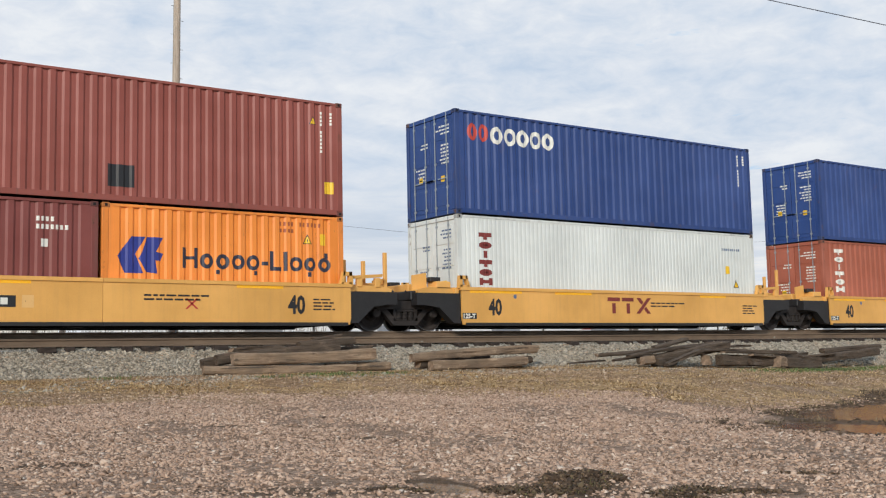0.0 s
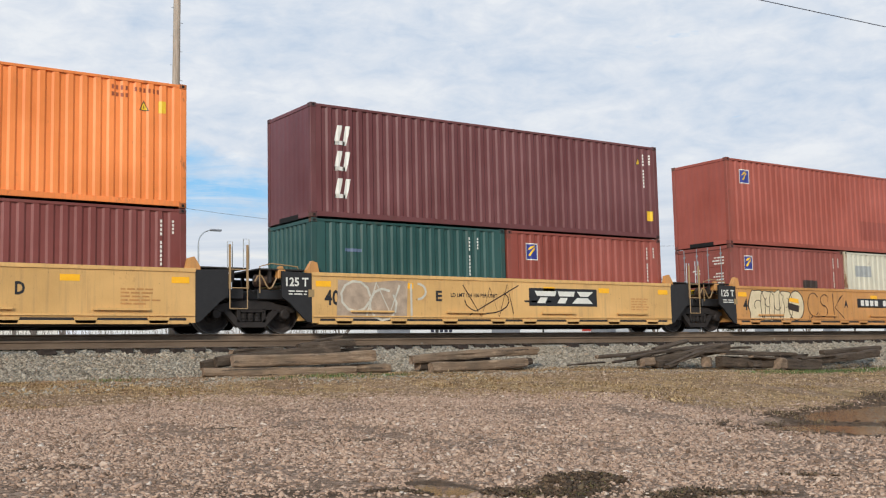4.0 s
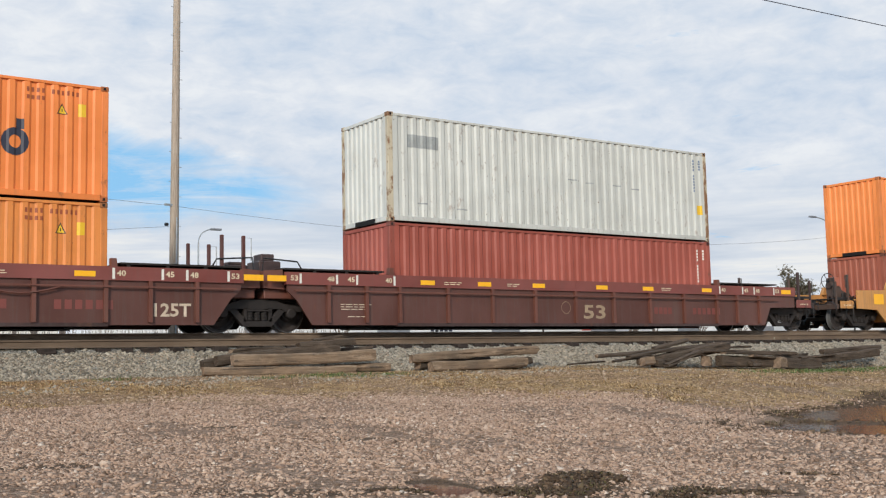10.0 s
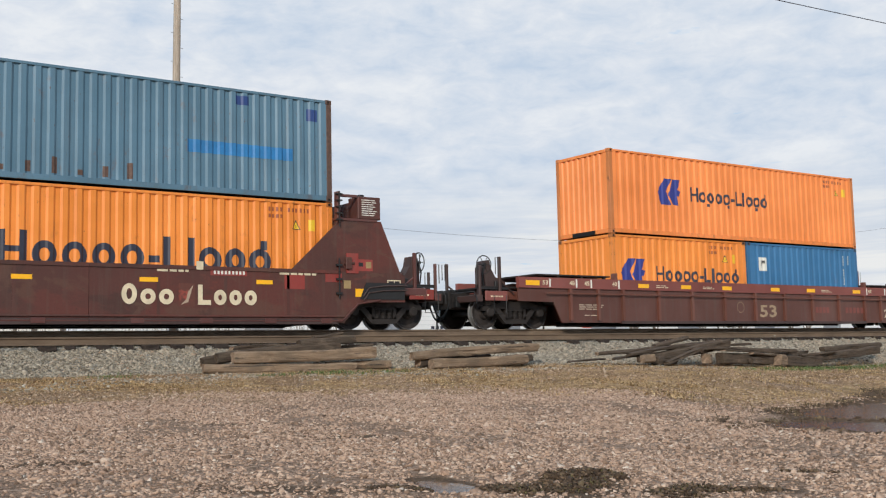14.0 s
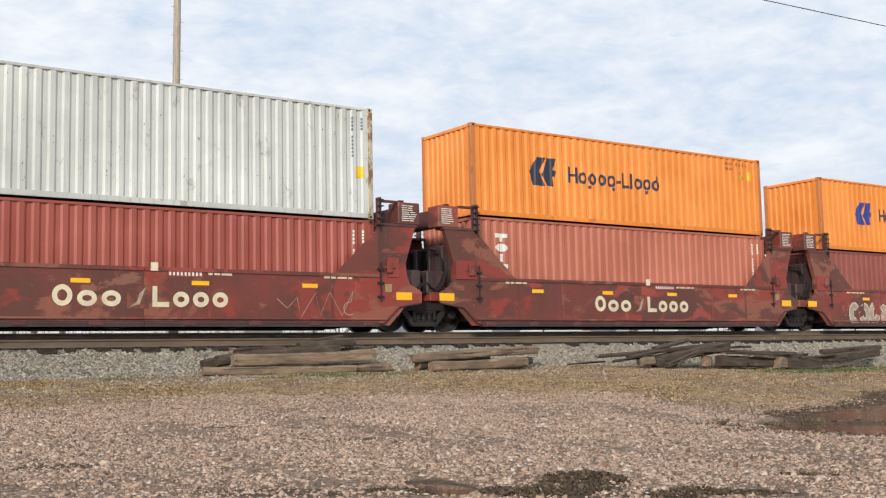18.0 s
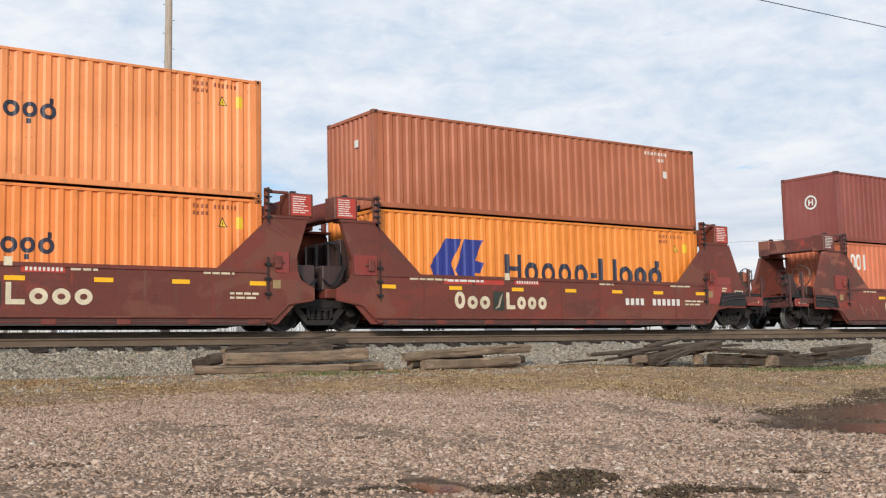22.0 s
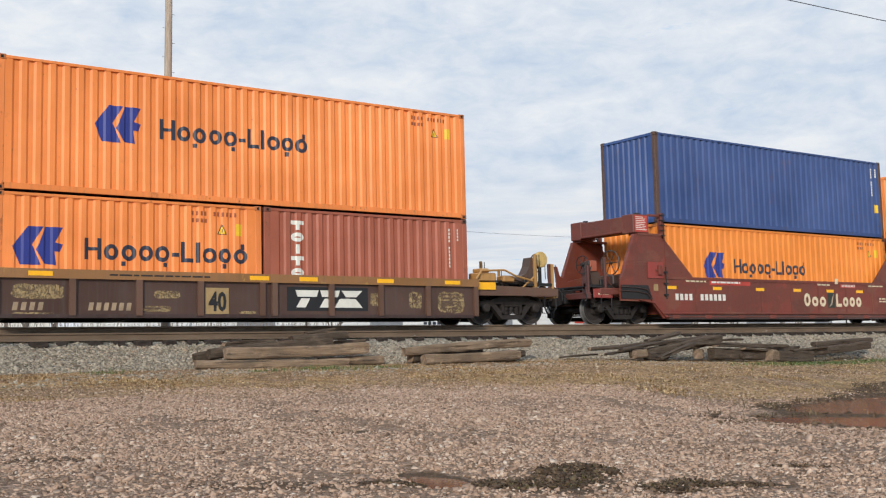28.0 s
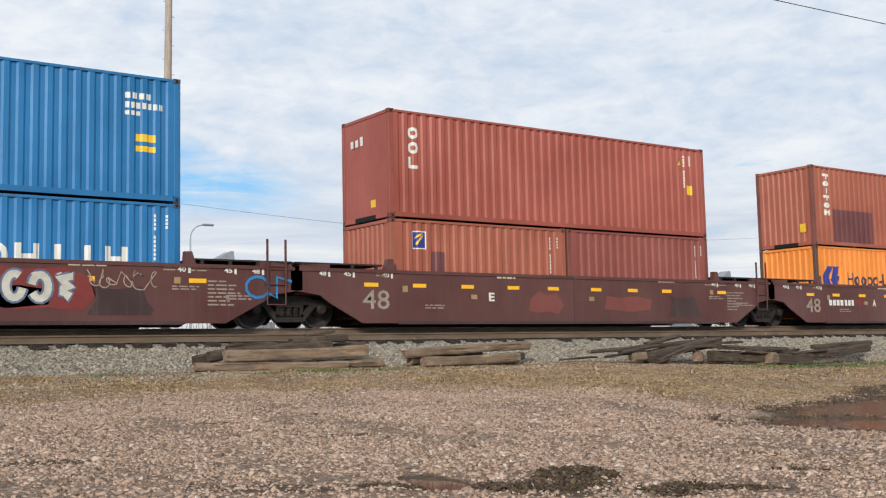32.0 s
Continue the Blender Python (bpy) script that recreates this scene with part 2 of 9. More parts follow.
def patched_paint(name, base, tones, keep=0.75):
    """Brown wagon paint mended again and again with other reds and dull primers."""
    k = Nodes(name)
    rnd = k.random()

    def shift(a, b):
        sh = k.n("ShaderNodeCombineXYZ")
        k.link(k.math("MULTIPLY", rnd, a), sh.inputs[0])
        k.link(k.math("MULTIPLY", rnd, b), sh.inputs[2])
        return sh.outputs[0]
    col = k.mix(k.ramp(k.noise(0.5, 4, 0.6, shift=shift(41, 7)), [(0.42, 0.0), (0.70, 1.0)]), linear(base[0]), linear(base[1]))
    for (sc, lo, a, b), tone in zip(((0.34, 0.56, 61, 13), (0.42, 0.56, 23, 37), (0.55, 0.585, 97, 3), (0.9, 0.62, 11, 71), (1.1, 0.625, 37, 53)), tones):
        n = k.noise(sc, 6, 0.62, (0.8, 1, 1.5), 0.6, shift=shift(a, b))
        col = k.mix(k.math("MULTIPLY", k.ramp(n, [(lo, 0.0), (lo + 0.035, 1.0)]), keep), col, linear(tone))
    scuff = k.ramp(k.noise(5.0, 7, 0.75, (0.7, 1, 1.3), shift=shift(5, 19)), [(0.62, 0.0), (0.70, 0.6)])
    col = k.mix(scuff, col, linear(tones[1]))
    chip = k.ramp(k.noise(12, 4, 0.65, shift=shift(9, 29)), [(0.66, 0.0), (0.70, 0.7)])
    col = k.mix(chip, col, (0.035, 0.022, 0.017))
    streak = k.noise(1.6, 5, 0.7, (5.5, 5.5, 0.28))
    col = k.mix(k.math("MULTIPLY", k.ramp(streak, [(0.5, 0.0), (0.78, 1.0)]), 0.4), col, (0.10, 0.075, 0.06))
    col = k.mix(0.14, col, k.ramp(k.noise(30, 4, 0.6), [(0.3, 0.2), (0.7, 0.8)]), "OVERLAY")
    k.bump(k.noise(6, 4, 0.6), 0.12, 0.01)
    return k.end(col, 0.55)


M["wagon_red_patched"] = patched_paint("patched_wagon_paint", ((0.375, 0.21, 0.17), (0.49, 0.225, 0.18)), ((0.59, 0.225, 0.18), (0.57, 0.345, 0.265), (0.31, 0.20, 0.165), (0.64, 0.28, 0.23), (0.56, 0.38, 0.30)))
M["wagon_dark_patched"] = patched_paint("dark_patched_wagon_paint", ((0.30, 0.175, 0.145), (0.34, 0.18, 0.15)), ((0.38, 0.185, 0.15), (0.36, 0.24, 0.19), (0.24, 0.155, 0.13), (0.42, 0.20, 0.16), (0.36, 0.25, 0.20)), 0.6)
M["wagon_brown"] = patched_paint("mended_brown_wagon_paint", ((0.41, 0.20, 0.152), (0.45, 0.222, 0.166)), ((0.50, 0.215, 0.165), (0.48, 0.29, 0.22), (0.355, 0.19, 0.15), (0.54, 0.235, 0.18), (0.45, 0.275, 0.21)), 0.6)
M["orange_rusty"] = paint("rusty_orange_paint", (0.76, 0.45, 0.22), 0.85, 0.4, 0.6, (0.17, 0.07, 0.03))
M["mark_tan"] = plain("tan_white_marking", (0.78, 0.71, 0.62), 0.65, 0, 0.2, 4)
M["mark_dull"] = plain("dull_grey_marking", (0.60, 0.54, 0.48), 0.65, 0, 0.22, 4)
M["white_rusty"] = paint("rusty_white_paint", (0.76, 0.71, 0.61), 0.95, 0.4, 0.6, (0.20, 0.09, 0.035), eaten=0.12)
M["brown_rusty"] = paint("rusty_brown_paint", (0.46, 0.24, 0.19), 0.9, 0.4, 0.6, (0.30, 0.15, 0.06))
M["black_steel"] = plain("black_painted_steel", (0.125, 0.12, 0.122), 0.55)
M["truck_steel"] = plain("grimy_cast_steel", (0.155, 0.13, 0.117), 0.75, 0.0, 0.4, 7)
k = Nodes("rolled_wheel_steel")
wx_, wy_, wz_ = k.xyz("Object")
far_ = k.math("SQRT", k.math("ADD", k.math("MULTIPLY", wx_, wx_), k.math("MULTIPLY", wz_, wz_)))
rim_ = k.ramp(far_, [(0.438, 0.0), (0.446, 1.0)])
M["wheel_steel"] = k.end(k.mix(rim_, k.ramp(k.noise(9, 5, 0.65), [(0.3, (0.018, 0.014, 0.012)), (0.7, (0.042, 0.032, 0.028))]), (0.34, 0.33, 0.32)), k.ramp(rim_, [(0.0, 0.7), (1.0, 0.35)]), k.math("MULTIPLY", rim_, 0.7))
M["bright_steel"] = plain("polished_tread_steel", (0.62, 0.60, 0.58), 0.28, 0.9, 0.15, 12)
M["galvanised"] = plain("galvanised_steel", (0.63, 0.65, 0.66), 0.45, 0.5, 0.2, 9)
M["casting"] = plain("worn_corner_steel", (0.36, 0.27, 0.23), 0.65, 0.1, 0.4, 14)
# near-black that paints in the shade inside holes and openings
M["hole_dark"] = plain("recess_shade", (0.05, 0.045, 0.045), 0.9)
M["rubber"] = plain("black_rubber", (0.08, 0.08, 0.085), 0.7)
M["mark_blue"] = plain("dark_blue_marking", (0.16, 0.21, 0.52), 0.5, 0, 0.12, 2)
M["mark_navy"] = plain("navy_marking", (0.17, 0.18, 0.24), 0.5, 0, 0.15, 2)
M["mark_pale_blue"] = plain("faded_blue_marking", (0.36, 0.42, 0.52), 0.55, 0, 0.2, 2)
M["mark_white"] = plain("white_marking", (0.86, 0.85, 0.81), 0.55, 0, 0.10, 3)
M["mark_cream"] = plain("worn_cream_marking", (0.84, 0.78, 0.66), 0.6, 0, 0.18, 3)
M["mark_yellow"] = plain("yellow_decal", (0.92, 0.74, 0.16), 0.45, 0, 0.12, 3)
M["reflector"] = plain("yellow_reflector_tape", (0.98, 0.71, 0.10), 0.35, 0, 0.08, 3)
M["mark_red"] = plain("red_marking", (0.72, 0.25, 0.20), 0.5, 0, 0.15, 3)
M["mark_dark_red"] = plain("dark_red_marking", (0.47, 0.18, 0.16), 0.55, 0, 0.15, 3)
M["mark_code"] = plain("faded_code_marking", (0.60, 0.30, 0.17), 0.55, 0, 0.2, 3)
M["mark_grey"] = plain("faded_grey_marking", (0.60, 0.61, 0.60), 0.6, 0, 0.2, 3)
M["spray_cream"] = plain("cream_spray_paint", (0.83, 0.76, 0.62), 0.65, 0, 0.12, 4)
M["mark_black"] = plain("black_marking", (0.12, 0.12, 0.13), 0.5, 0, 0.2, 3)
M["mark_green"] = plain("green_marking", (0.19, 0.21, 0.17), 0.55, 0, 0.2, 3)
M["patch_dark"] = plain("dark_repainted_patch", (0.40, 0.19, 0.18), 0.55, 0, 0.22, 2)
M["patch_blue"] = plain("bright_blue_patch", (0.16, 0.46, 0.68), 0.55, 0, 0.2, 2)
for key_, lo_, top_, tones_ in (("spray_chalk", 0.40, 0.9, ((0.50, 0.42, 0.32), (0.66, 0.62, 0.56))), ("spray_chalk_faint", 0.52, 0.6, ((0.50, 0.42, 0.32), (0.66, 0.62, 0.56))), ("primer_thin", 0.36, 0.95, ((0.26, 0.18, 0.085), (0.42, 0.31, 0.16)))):
    k = Nodes("thin_" + key_)      # worn through to the paint below
    cover_ = k.math("MULTIPLY", k.ramp(k.noise(3.2, 7, 0.7, (0.8, 1, 1.3), 1.6), [(lo_, 0.0), (lo_ + 0.16, top_)]), k.ramp(k.noise(9, 5, 0.7, (1, 1, 0.6), 2.5), [(0.36, 0.25), (0.55, 1.0)]))
    k.link(cover_, k.bsdf.inputs["Alpha"])
    M[key_] = k.end(k.mix(k.noise(5, 5, 0.6), *tones_), 0.75)
M["mark_yellow_dull"] = plain("dull_pale_yellow_paint", (0.74, 0.62, 0.38), 0.7, 0, 0.3, 6)
M["mark_dull_tan"] = plain("dull_tan_marking", (0.62, 0.535, 0.435), 0.7, 0, 0.25, 4)
M["spray_white"] = plain("white_spray_paint", (0.76, 0.74, 0.68), 0.65, 0, 0.2, 5)
M["spray_pale"] = plain("pale_spray_paint", (0.66, 0.58, 0.50), 0.65, 0, 0.25, 5)
M["spray_black"] = plain("black_spray_paint", (0.20, 0.15, 0.12), 0.65, 0, 0.25, 5)
M["spray_red"] = plain("red_spray_paint", (0.58, 0.24, 0.18), 0.65, 0, 0.25, 5)
M["sand_patch"] = plain("sand_primer_patch", (0.62, 0.52, 0.36), 0.65, 0, 0.2, 3)

# ---- mesh helpers ----
def empty(name, m=None):
    ob = new(name)
    ob.empty_display_size = 0.3
    if m is not None:
        ob.matrix_world = m
    return ob


def link_mesh(name, me, material, parent=None, label=""):
    if material is not None and not me.materials:
        me.materials.append(material)
    ob = new(name, me)
    if parent is not None:
        ob.parent = parent
    if label:
        ob["label"] = label
    return ob


def to_mesh(name, bm, smooth=False):
    me = bpy.data.meshes.new(name)
    bm.normal_update()
    bm.to_mesh(me)
    bm.free()
    if smooth:
        me.polygons.foreach_set("use_smooth", [True] * len(me.polygons))
    return me


def part(name, bm, material, parent, label="", smooth=False):
    return link_mesh(name, to_mesh(name, bm, smooth), material, parent, label)


def box(bm, x0, x1, y0, y1, z0, z1, bev=0.0):
    vs = [bm.verts.new((x, y, z)) for x in (x0, x1) for y in (y0, y1) for z in (z0, z1)]
    fs = [bm.faces.new([vs[i] for i in q]) for q in ((0, 1, 3, 2), (4, 6, 7, 5), (0, 4, 5, 1), (2, 3, 7, 6), (0, 2, 6, 4), (1, 5, 7, 3))]
    if bev:
        es = list({e for f in fs for e in f.edges})
        bmesh.ops.bevel(bm, geom=es, offset=bev, segments=1, affect="EDGES", profile=0.5)
    return bm


def boxes(*specs, bev=0.0):
    bm = bmesh.new()
    for s in specs:
        box(bm, *s, bev=bev)
    return bm


def prism(bm, poly, y0, y1):
    """A closed outline in (x, z), drawn out from y0 to y1."""
    a = [bm.verts.new((x, y0, z)) for x, z in poly]
    b = [bm.verts.new((x, y1, z)) for x, z in poly]
    fs = [bm.faces.new(a), bm.faces.new(b[::-1])]
    for i in range(len(poly)):
        j = (i + 1) % len(poly)
        fs.append(bm.faces.new((a[j], a[i], b[i], b[j])))
    bmesh.ops.recalc_face_normals(bm, faces=fs)
    return bm


def tube(bm, p, q, r, seg=8, r2=None):
    p, q = Vector(p), Vector(q)
    d = (q - p).normalized()
    s = d.orthogonal().normalized()
    t = d.cross(s)
    r2 = r if r2 is None else r2
    rings = []
    for c, rr in ((p, r), (q, r2)):
        rings.append([bm.verts.new(c + (s * math.cos(2 * math.pi * i / seg) + t * math.sin(2 * math.pi * i / seg)) * rr) for i in range(seg)])
    for i in range(seg):
        j = (i + 1) % seg
        bm.faces.new((rings[0][i], rings[0][j], rings[1][j], rings[1][i]))
    bm.faces.new(rings[0][::-1])
    bm.faces.new(rings[1])
    return bm


def path_tube(bm, pts, r, seg=6):
    """One bent round bar along the points."""
    pts = [Vector(q) for q in pts]
    rings = []
    side = None
    for i, c in enumerate(pts):
        d = (pts[min(i + 1, len(pts) - 1)] - pts[max(i - 1, 0)]).normalized()
        side = d.orthogonal().normalized() if side is None else (side - d * side.dot(d)).normalized()
        t = d.cross(side)
        rings.append([bm.verts.new(c + (side * math.cos(2 * math.pi * k / seg) + t * math.sin(2 * math.pi * k / seg)) * r) for k in range(seg)])
    for A, B in zip(rings, rings[1:]):
        for k in range(seg):
            n = (k + 1) % seg
            bm.faces.new((A[k], A[n], B[n], B[k]))
    bm.faces.new(rings[0][::-1])
    bm.faces.new(rings[-1])
    return bm


def lathe(bm, profile, origin, seg=24, axis="y"):
    """A turned solid: profile of (along the axis, radius)."""
    o = Vector(origin)
    rings = []
    for a, r in profile:
        ring = []
        for i in range(seg):
            th = 2 * math.pi * i / seg
            v = {"y": (r * math.cos(th), a, r * math.sin(th)), "x": (a, r * math.cos(th), r * math.sin(th)), "z": (r * math.cos(th), r * math.sin(th), a)}[axis]
            ring.append(bm.verts.new(o + Vector(v)))
        rings.append(ring)
    for A, B in zip(rings, rings[1:]):
        for i in range(seg):
            j = (i + 1) % seg
            bm.faces.new((A[i], A[j], B[j], B[i]))
    bm.faces.new(rings[0][::-1])
    bm.faces.new(rings[-1])
    bmesh.ops.recalc_face_normals(bm, faces=bm.faces[:])
    return bm


def ring(bm, centre, r, thick, axis="x", seg=16):
    c = Vector(centre)
    pts = []
    for i in range(seg + 1):
        th = 2 * math.pi * i / seg
        a, b = r * math.cos(th), r * math.sin(th)
        pts.append(c + Vector({"x": (0, a, b), "y": (a, 0, b), "z": (a, b, 0)}[axis]))
    return path_tube(bm, pts, thick, 5)


_text = {}


def letters(body, height, bold=0.012):
    """The outline of a word in the built-in font as a flat mesh in (x, z), left end and foot at the origin."""
    key = (body, height, bold)
    if key not in _text:
        cu = bpy.data.curves.new("word", "FONT")
        cu.body, cu.size, cu.offset, cu.resolution_u = body, height / 0.70, bold, 2
        ob = bpy.data.objects.new("word", cu)
        scene.collection.objects.link(ob)
        bpy.context.view_layer.update()
        me = bpy.data.meshes.new_from_object(ob.evaluated_get(bpy.context.evaluated_depsgraph_get()))
        bpy.data.objects.remove(ob)
        _text[key] = me
    bm = bmesh.new()
    bm.from_mesh(_text[key])
    x0 = min((v.co.x for v in bm.verts), default=0)
    for v in bm.verts:
        v.co = Vector((v.co.x - x0, 0, v.co.y))
    return bm


def word(body, x, z, y, height, width=None, bold=0.012, vertical=False):
    """Readable writing on a plane facing -y."""
    bm = letters(body, height, bold)
    w = max((v.co.x for v in bm.verts), default=1)
    k = width / w if width else 1.0
    for v in bm.verts:
        v.co = Vector((x + v.co.x * k, y, z + v.co.z))
    for f in bm.faces:
        f.normal_update()
        if f.normal.y > 0:
            f.normal_flip()
    return bm


def flat(rects, y):
    """Plain bars (x0, x1, z0, z1) on a plane facing -y."""
    bm = bmesh.new()
    for x0, x1, z0, z1 in rects:
        bm.faces.new([bm.verts.new(p) for p in ((x0, y, z0), (x1, y, z0), (x1, y, z1), (x0, y, z1))])
    return bm


def shapes(polys, y):
    bm = bmesh.new()
    for poly in polys:
        f = bm.faces.new([bm.verts.new((x, y, z)) for x, z in poly])
        f.normal_update()
        if f.normal.y > 0:
            f.normal_flip()
    return bm


def lines_of_bars(x0, x1, z0, rows, pitch, h, rng, gap=0.04):
    """Lettering too small to read: rows of short bars, top row first at z0."""
    out = []
    for r in range(rows):
        x = x0
        end = x0 + (x1 - x0) * rng.uniform(0.6, 1.0)
        while x < end - 0.05:
            w = rng.uniform(0.10, 0.28)
            out.append((x, min(x + w, end), z0 - r * pitch, z0 - r * pitch + h))
            x += w + gap
    return out


def squiggle(pts, w, y):
    """A sprayed stroke of width w along the points (x, z), facing -y."""
    bm = bmesh.new()
    n = len(pts)
    ls = []
    for i, (x, z) in enumerate(pts):
        a = Vector(pts[max(i - 1, 0)])
        b = Vector(pts[min(i + 1, n - 1)])
        d = (b - a)
        d = d.normalized() if d.length > 1e-6 else Vector((1, 0))
        nx, nz = -d.y * w / 2, d.x * w / 2
        yy = y - 0.00012 * min(i, 40)          # a later stroke lies on an earlier one
        ls.append((bm.verts.new((x + nx, yy, z + nz)), bm.verts.new((x - nx, yy, z - nz))))
    for A, B in zip(ls, ls[1:]):
        try:
            f = bm.faces.new((A[0], A[1], B[1], B[0]))
            f.normal_update()
            if f.normal.y > 0:
                f.normal_flip()
        except ValueError:
            pass
    return bm


def arc(cx, cz, rx, rz, a0, a1, n=10):
    return [(cx + rx * math.cos(radians(a0 + (a1 - a0) * i / n)), cz + rz * math.sin(radians(a0 + (a1 - a0) * i / n))) for i in range(n + 1)]


# ---- containers ----
STD, HC = 2.591, 2.896
PITCH, DEEP = 0.30, 0.036


def side_breaks(length, pitch=PITCH):
    """The folds of the corrugated side: (x, how deep) from end to end, x from the middle."""
    n = int((length - 0.40) / pitch)
    x = -n * pitch / 2
    out = [(-length / 2 + 0.14, 0.0)]
    for _ in range(n):
        out += [(x + 0.055, 0.0), (x + 0.105, 1.0), (x + 0.20, 1.0), (x + 0.25, 0.0)] if pitch > 0.2 else [(x + 0.03, 0.0), (x + 0.05, 1.0), (x + 0.08, 1.0), (x + 0.10, 0.0)]
        x += pitch
    out.append((length / 2 - 0.14, 0.0))
    return out


def fold(breaks, x, deep):
    xs = [b[0] for b in breaks]
    return float(np.interp(x, xs, [b[1] for b in breaks])) * deep


def sheet(breaks, z0, z1, y, deep, thick=0.003, along="x", sign=-1):
    """Corrugated sheet; its outer folds lie at y on the side `sign`."""
    bm = bmesh.new()
    rows = []
    for x, d in breaks:
        for off in (0.0, thick):
            yy = y - sign * (d * deep + off)
            rows.append([bm.verts.new((x, yy, z) if along == "x" else (yy, x, z)) for z in (z0, z1)])
    n = len(breaks)
    for i in range(n - 1):
        a, b = rows[2 * i], rows[2 * i + 2]
        bm.faces.new((a[0], b[0], b[1], a[1]))
        a, b = rows[2 * i + 1], rows[2 * i + 3]
        bm.faces.new((a[1], b[1], b[0], a[0]))
    bmesh.ops.recalc_face_normals(bm, faces=bm.faces[:])
    return bm


_cache = {}


def cached(key, make):
    if key not in _cache:
        me = make() if callable(make) else make
        if not me.materials:
            me.materials.append(None)
        _cache[key] = me
    return _cache[key]


def shared(name, key, make, material, parent, label=""):
    """One mesh for alike parts; the paint belongs to the object."""
    ob = new(name, cached(key, lambda: to_mesh(name, make())))
    ob.material_slots[0].link = "OBJECT"
    ob.material_slots[0].material = material
    ob.parent = parent
    if label:
        ob["label"] = label
    return ob


W = 1.219
FACE = -W + 0.012           # outer folds of the near side


def conform(bm, length, deep=DEEP, pitch=PITCH, proud=0.0035):
    """Lays flat marks in (x, z) onto the corrugated near side, as paint would lie."""
    br = side_breaks(length, pitch)
    lo = min(v.co.x for v in bm.verts)
    hi = max(v.co.x for v in bm.verts)
    for x, _ in br:
        if lo < x < hi:
            bmesh.ops.bisect_plane(bm, geom=bm.verts[:] + bm.edges[:] + bm.faces[:], plane_co=(x, 0, 0), plane_no=(1, 0, 0))
    for v in bm.verts:
        v.co.y = FACE + fold(br, v.co.x, deep) - proud
    for f in bm.faces:
        f.normal_update()
        if f.normal.y > 0:
            f.normal_flip()
    return bm


def oval(cx, cz, rx, rz, stroke, n=18):
    """A plain oval band as quads in (x, z)."""
    out = []
    for i in range(n):
        a, b = 2 * math.pi * i / n, 2 * math.pi * (i + 1) / n
        ca, sa, cb, sb = math.cos(a), math.sin(a), math.cos(b), math.sin(b)
        out.append([(cx + rx * ca, cz + rz * sa), (cx + rx * cb, cz + rz * sb), (cx + (rx - stroke) * cb, cz + (rz - stroke) * sb), (cx + (rx - stroke) * ca, cz + (rz - stroke) * sa)])
    return out


def slab(x0, x1, z0, z1):
    return [(x0, z0), (x1, z0), (x1, z1), (x0, z1)]


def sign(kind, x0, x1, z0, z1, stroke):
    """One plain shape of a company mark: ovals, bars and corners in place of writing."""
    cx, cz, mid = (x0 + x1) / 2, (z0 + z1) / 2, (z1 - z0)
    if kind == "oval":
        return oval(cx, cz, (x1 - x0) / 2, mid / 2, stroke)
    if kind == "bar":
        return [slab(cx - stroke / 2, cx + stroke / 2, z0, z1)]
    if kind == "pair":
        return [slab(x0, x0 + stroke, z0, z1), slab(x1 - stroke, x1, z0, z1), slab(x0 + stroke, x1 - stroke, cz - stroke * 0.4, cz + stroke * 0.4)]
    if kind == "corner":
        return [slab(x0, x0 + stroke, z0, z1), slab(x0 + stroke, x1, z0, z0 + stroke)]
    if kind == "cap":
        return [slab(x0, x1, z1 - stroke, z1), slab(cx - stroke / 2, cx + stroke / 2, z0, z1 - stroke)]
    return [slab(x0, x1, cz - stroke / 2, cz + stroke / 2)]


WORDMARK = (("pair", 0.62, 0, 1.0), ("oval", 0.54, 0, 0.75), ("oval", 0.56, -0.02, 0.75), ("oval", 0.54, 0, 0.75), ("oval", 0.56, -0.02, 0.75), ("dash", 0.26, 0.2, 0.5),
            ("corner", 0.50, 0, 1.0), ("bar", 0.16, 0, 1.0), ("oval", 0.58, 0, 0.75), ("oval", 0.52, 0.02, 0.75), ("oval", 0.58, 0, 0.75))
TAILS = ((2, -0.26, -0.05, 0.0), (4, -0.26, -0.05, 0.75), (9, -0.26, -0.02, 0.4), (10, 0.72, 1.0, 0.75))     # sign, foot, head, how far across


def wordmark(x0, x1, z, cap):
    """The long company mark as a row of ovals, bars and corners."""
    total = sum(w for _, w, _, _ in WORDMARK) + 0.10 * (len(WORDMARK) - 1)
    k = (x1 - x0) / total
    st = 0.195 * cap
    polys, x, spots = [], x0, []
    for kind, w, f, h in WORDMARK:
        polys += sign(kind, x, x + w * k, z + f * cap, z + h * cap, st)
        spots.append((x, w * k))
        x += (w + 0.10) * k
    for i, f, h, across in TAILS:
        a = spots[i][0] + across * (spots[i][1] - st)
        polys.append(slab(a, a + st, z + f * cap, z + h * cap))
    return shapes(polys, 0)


def ship_mark(x0, x1, z0, z1):
    a = [(0, .46), (.30, 1), (.60, 1), (.385, .52), (.425, .43), (.55, .0), (.16, 0)]
    b = [(.64, 1), (1.0, 1), (.83, .60), (1.0, .56), (.94, .36), (.82, .36), (.86, 0), (.62, .04), (.46, .40), (.52, .56)]
    return shapes([[(x0 + u * (x1 - x0), z0 + v * (z1 - z0)) for u, v in p] for p in (a, b)], 0)


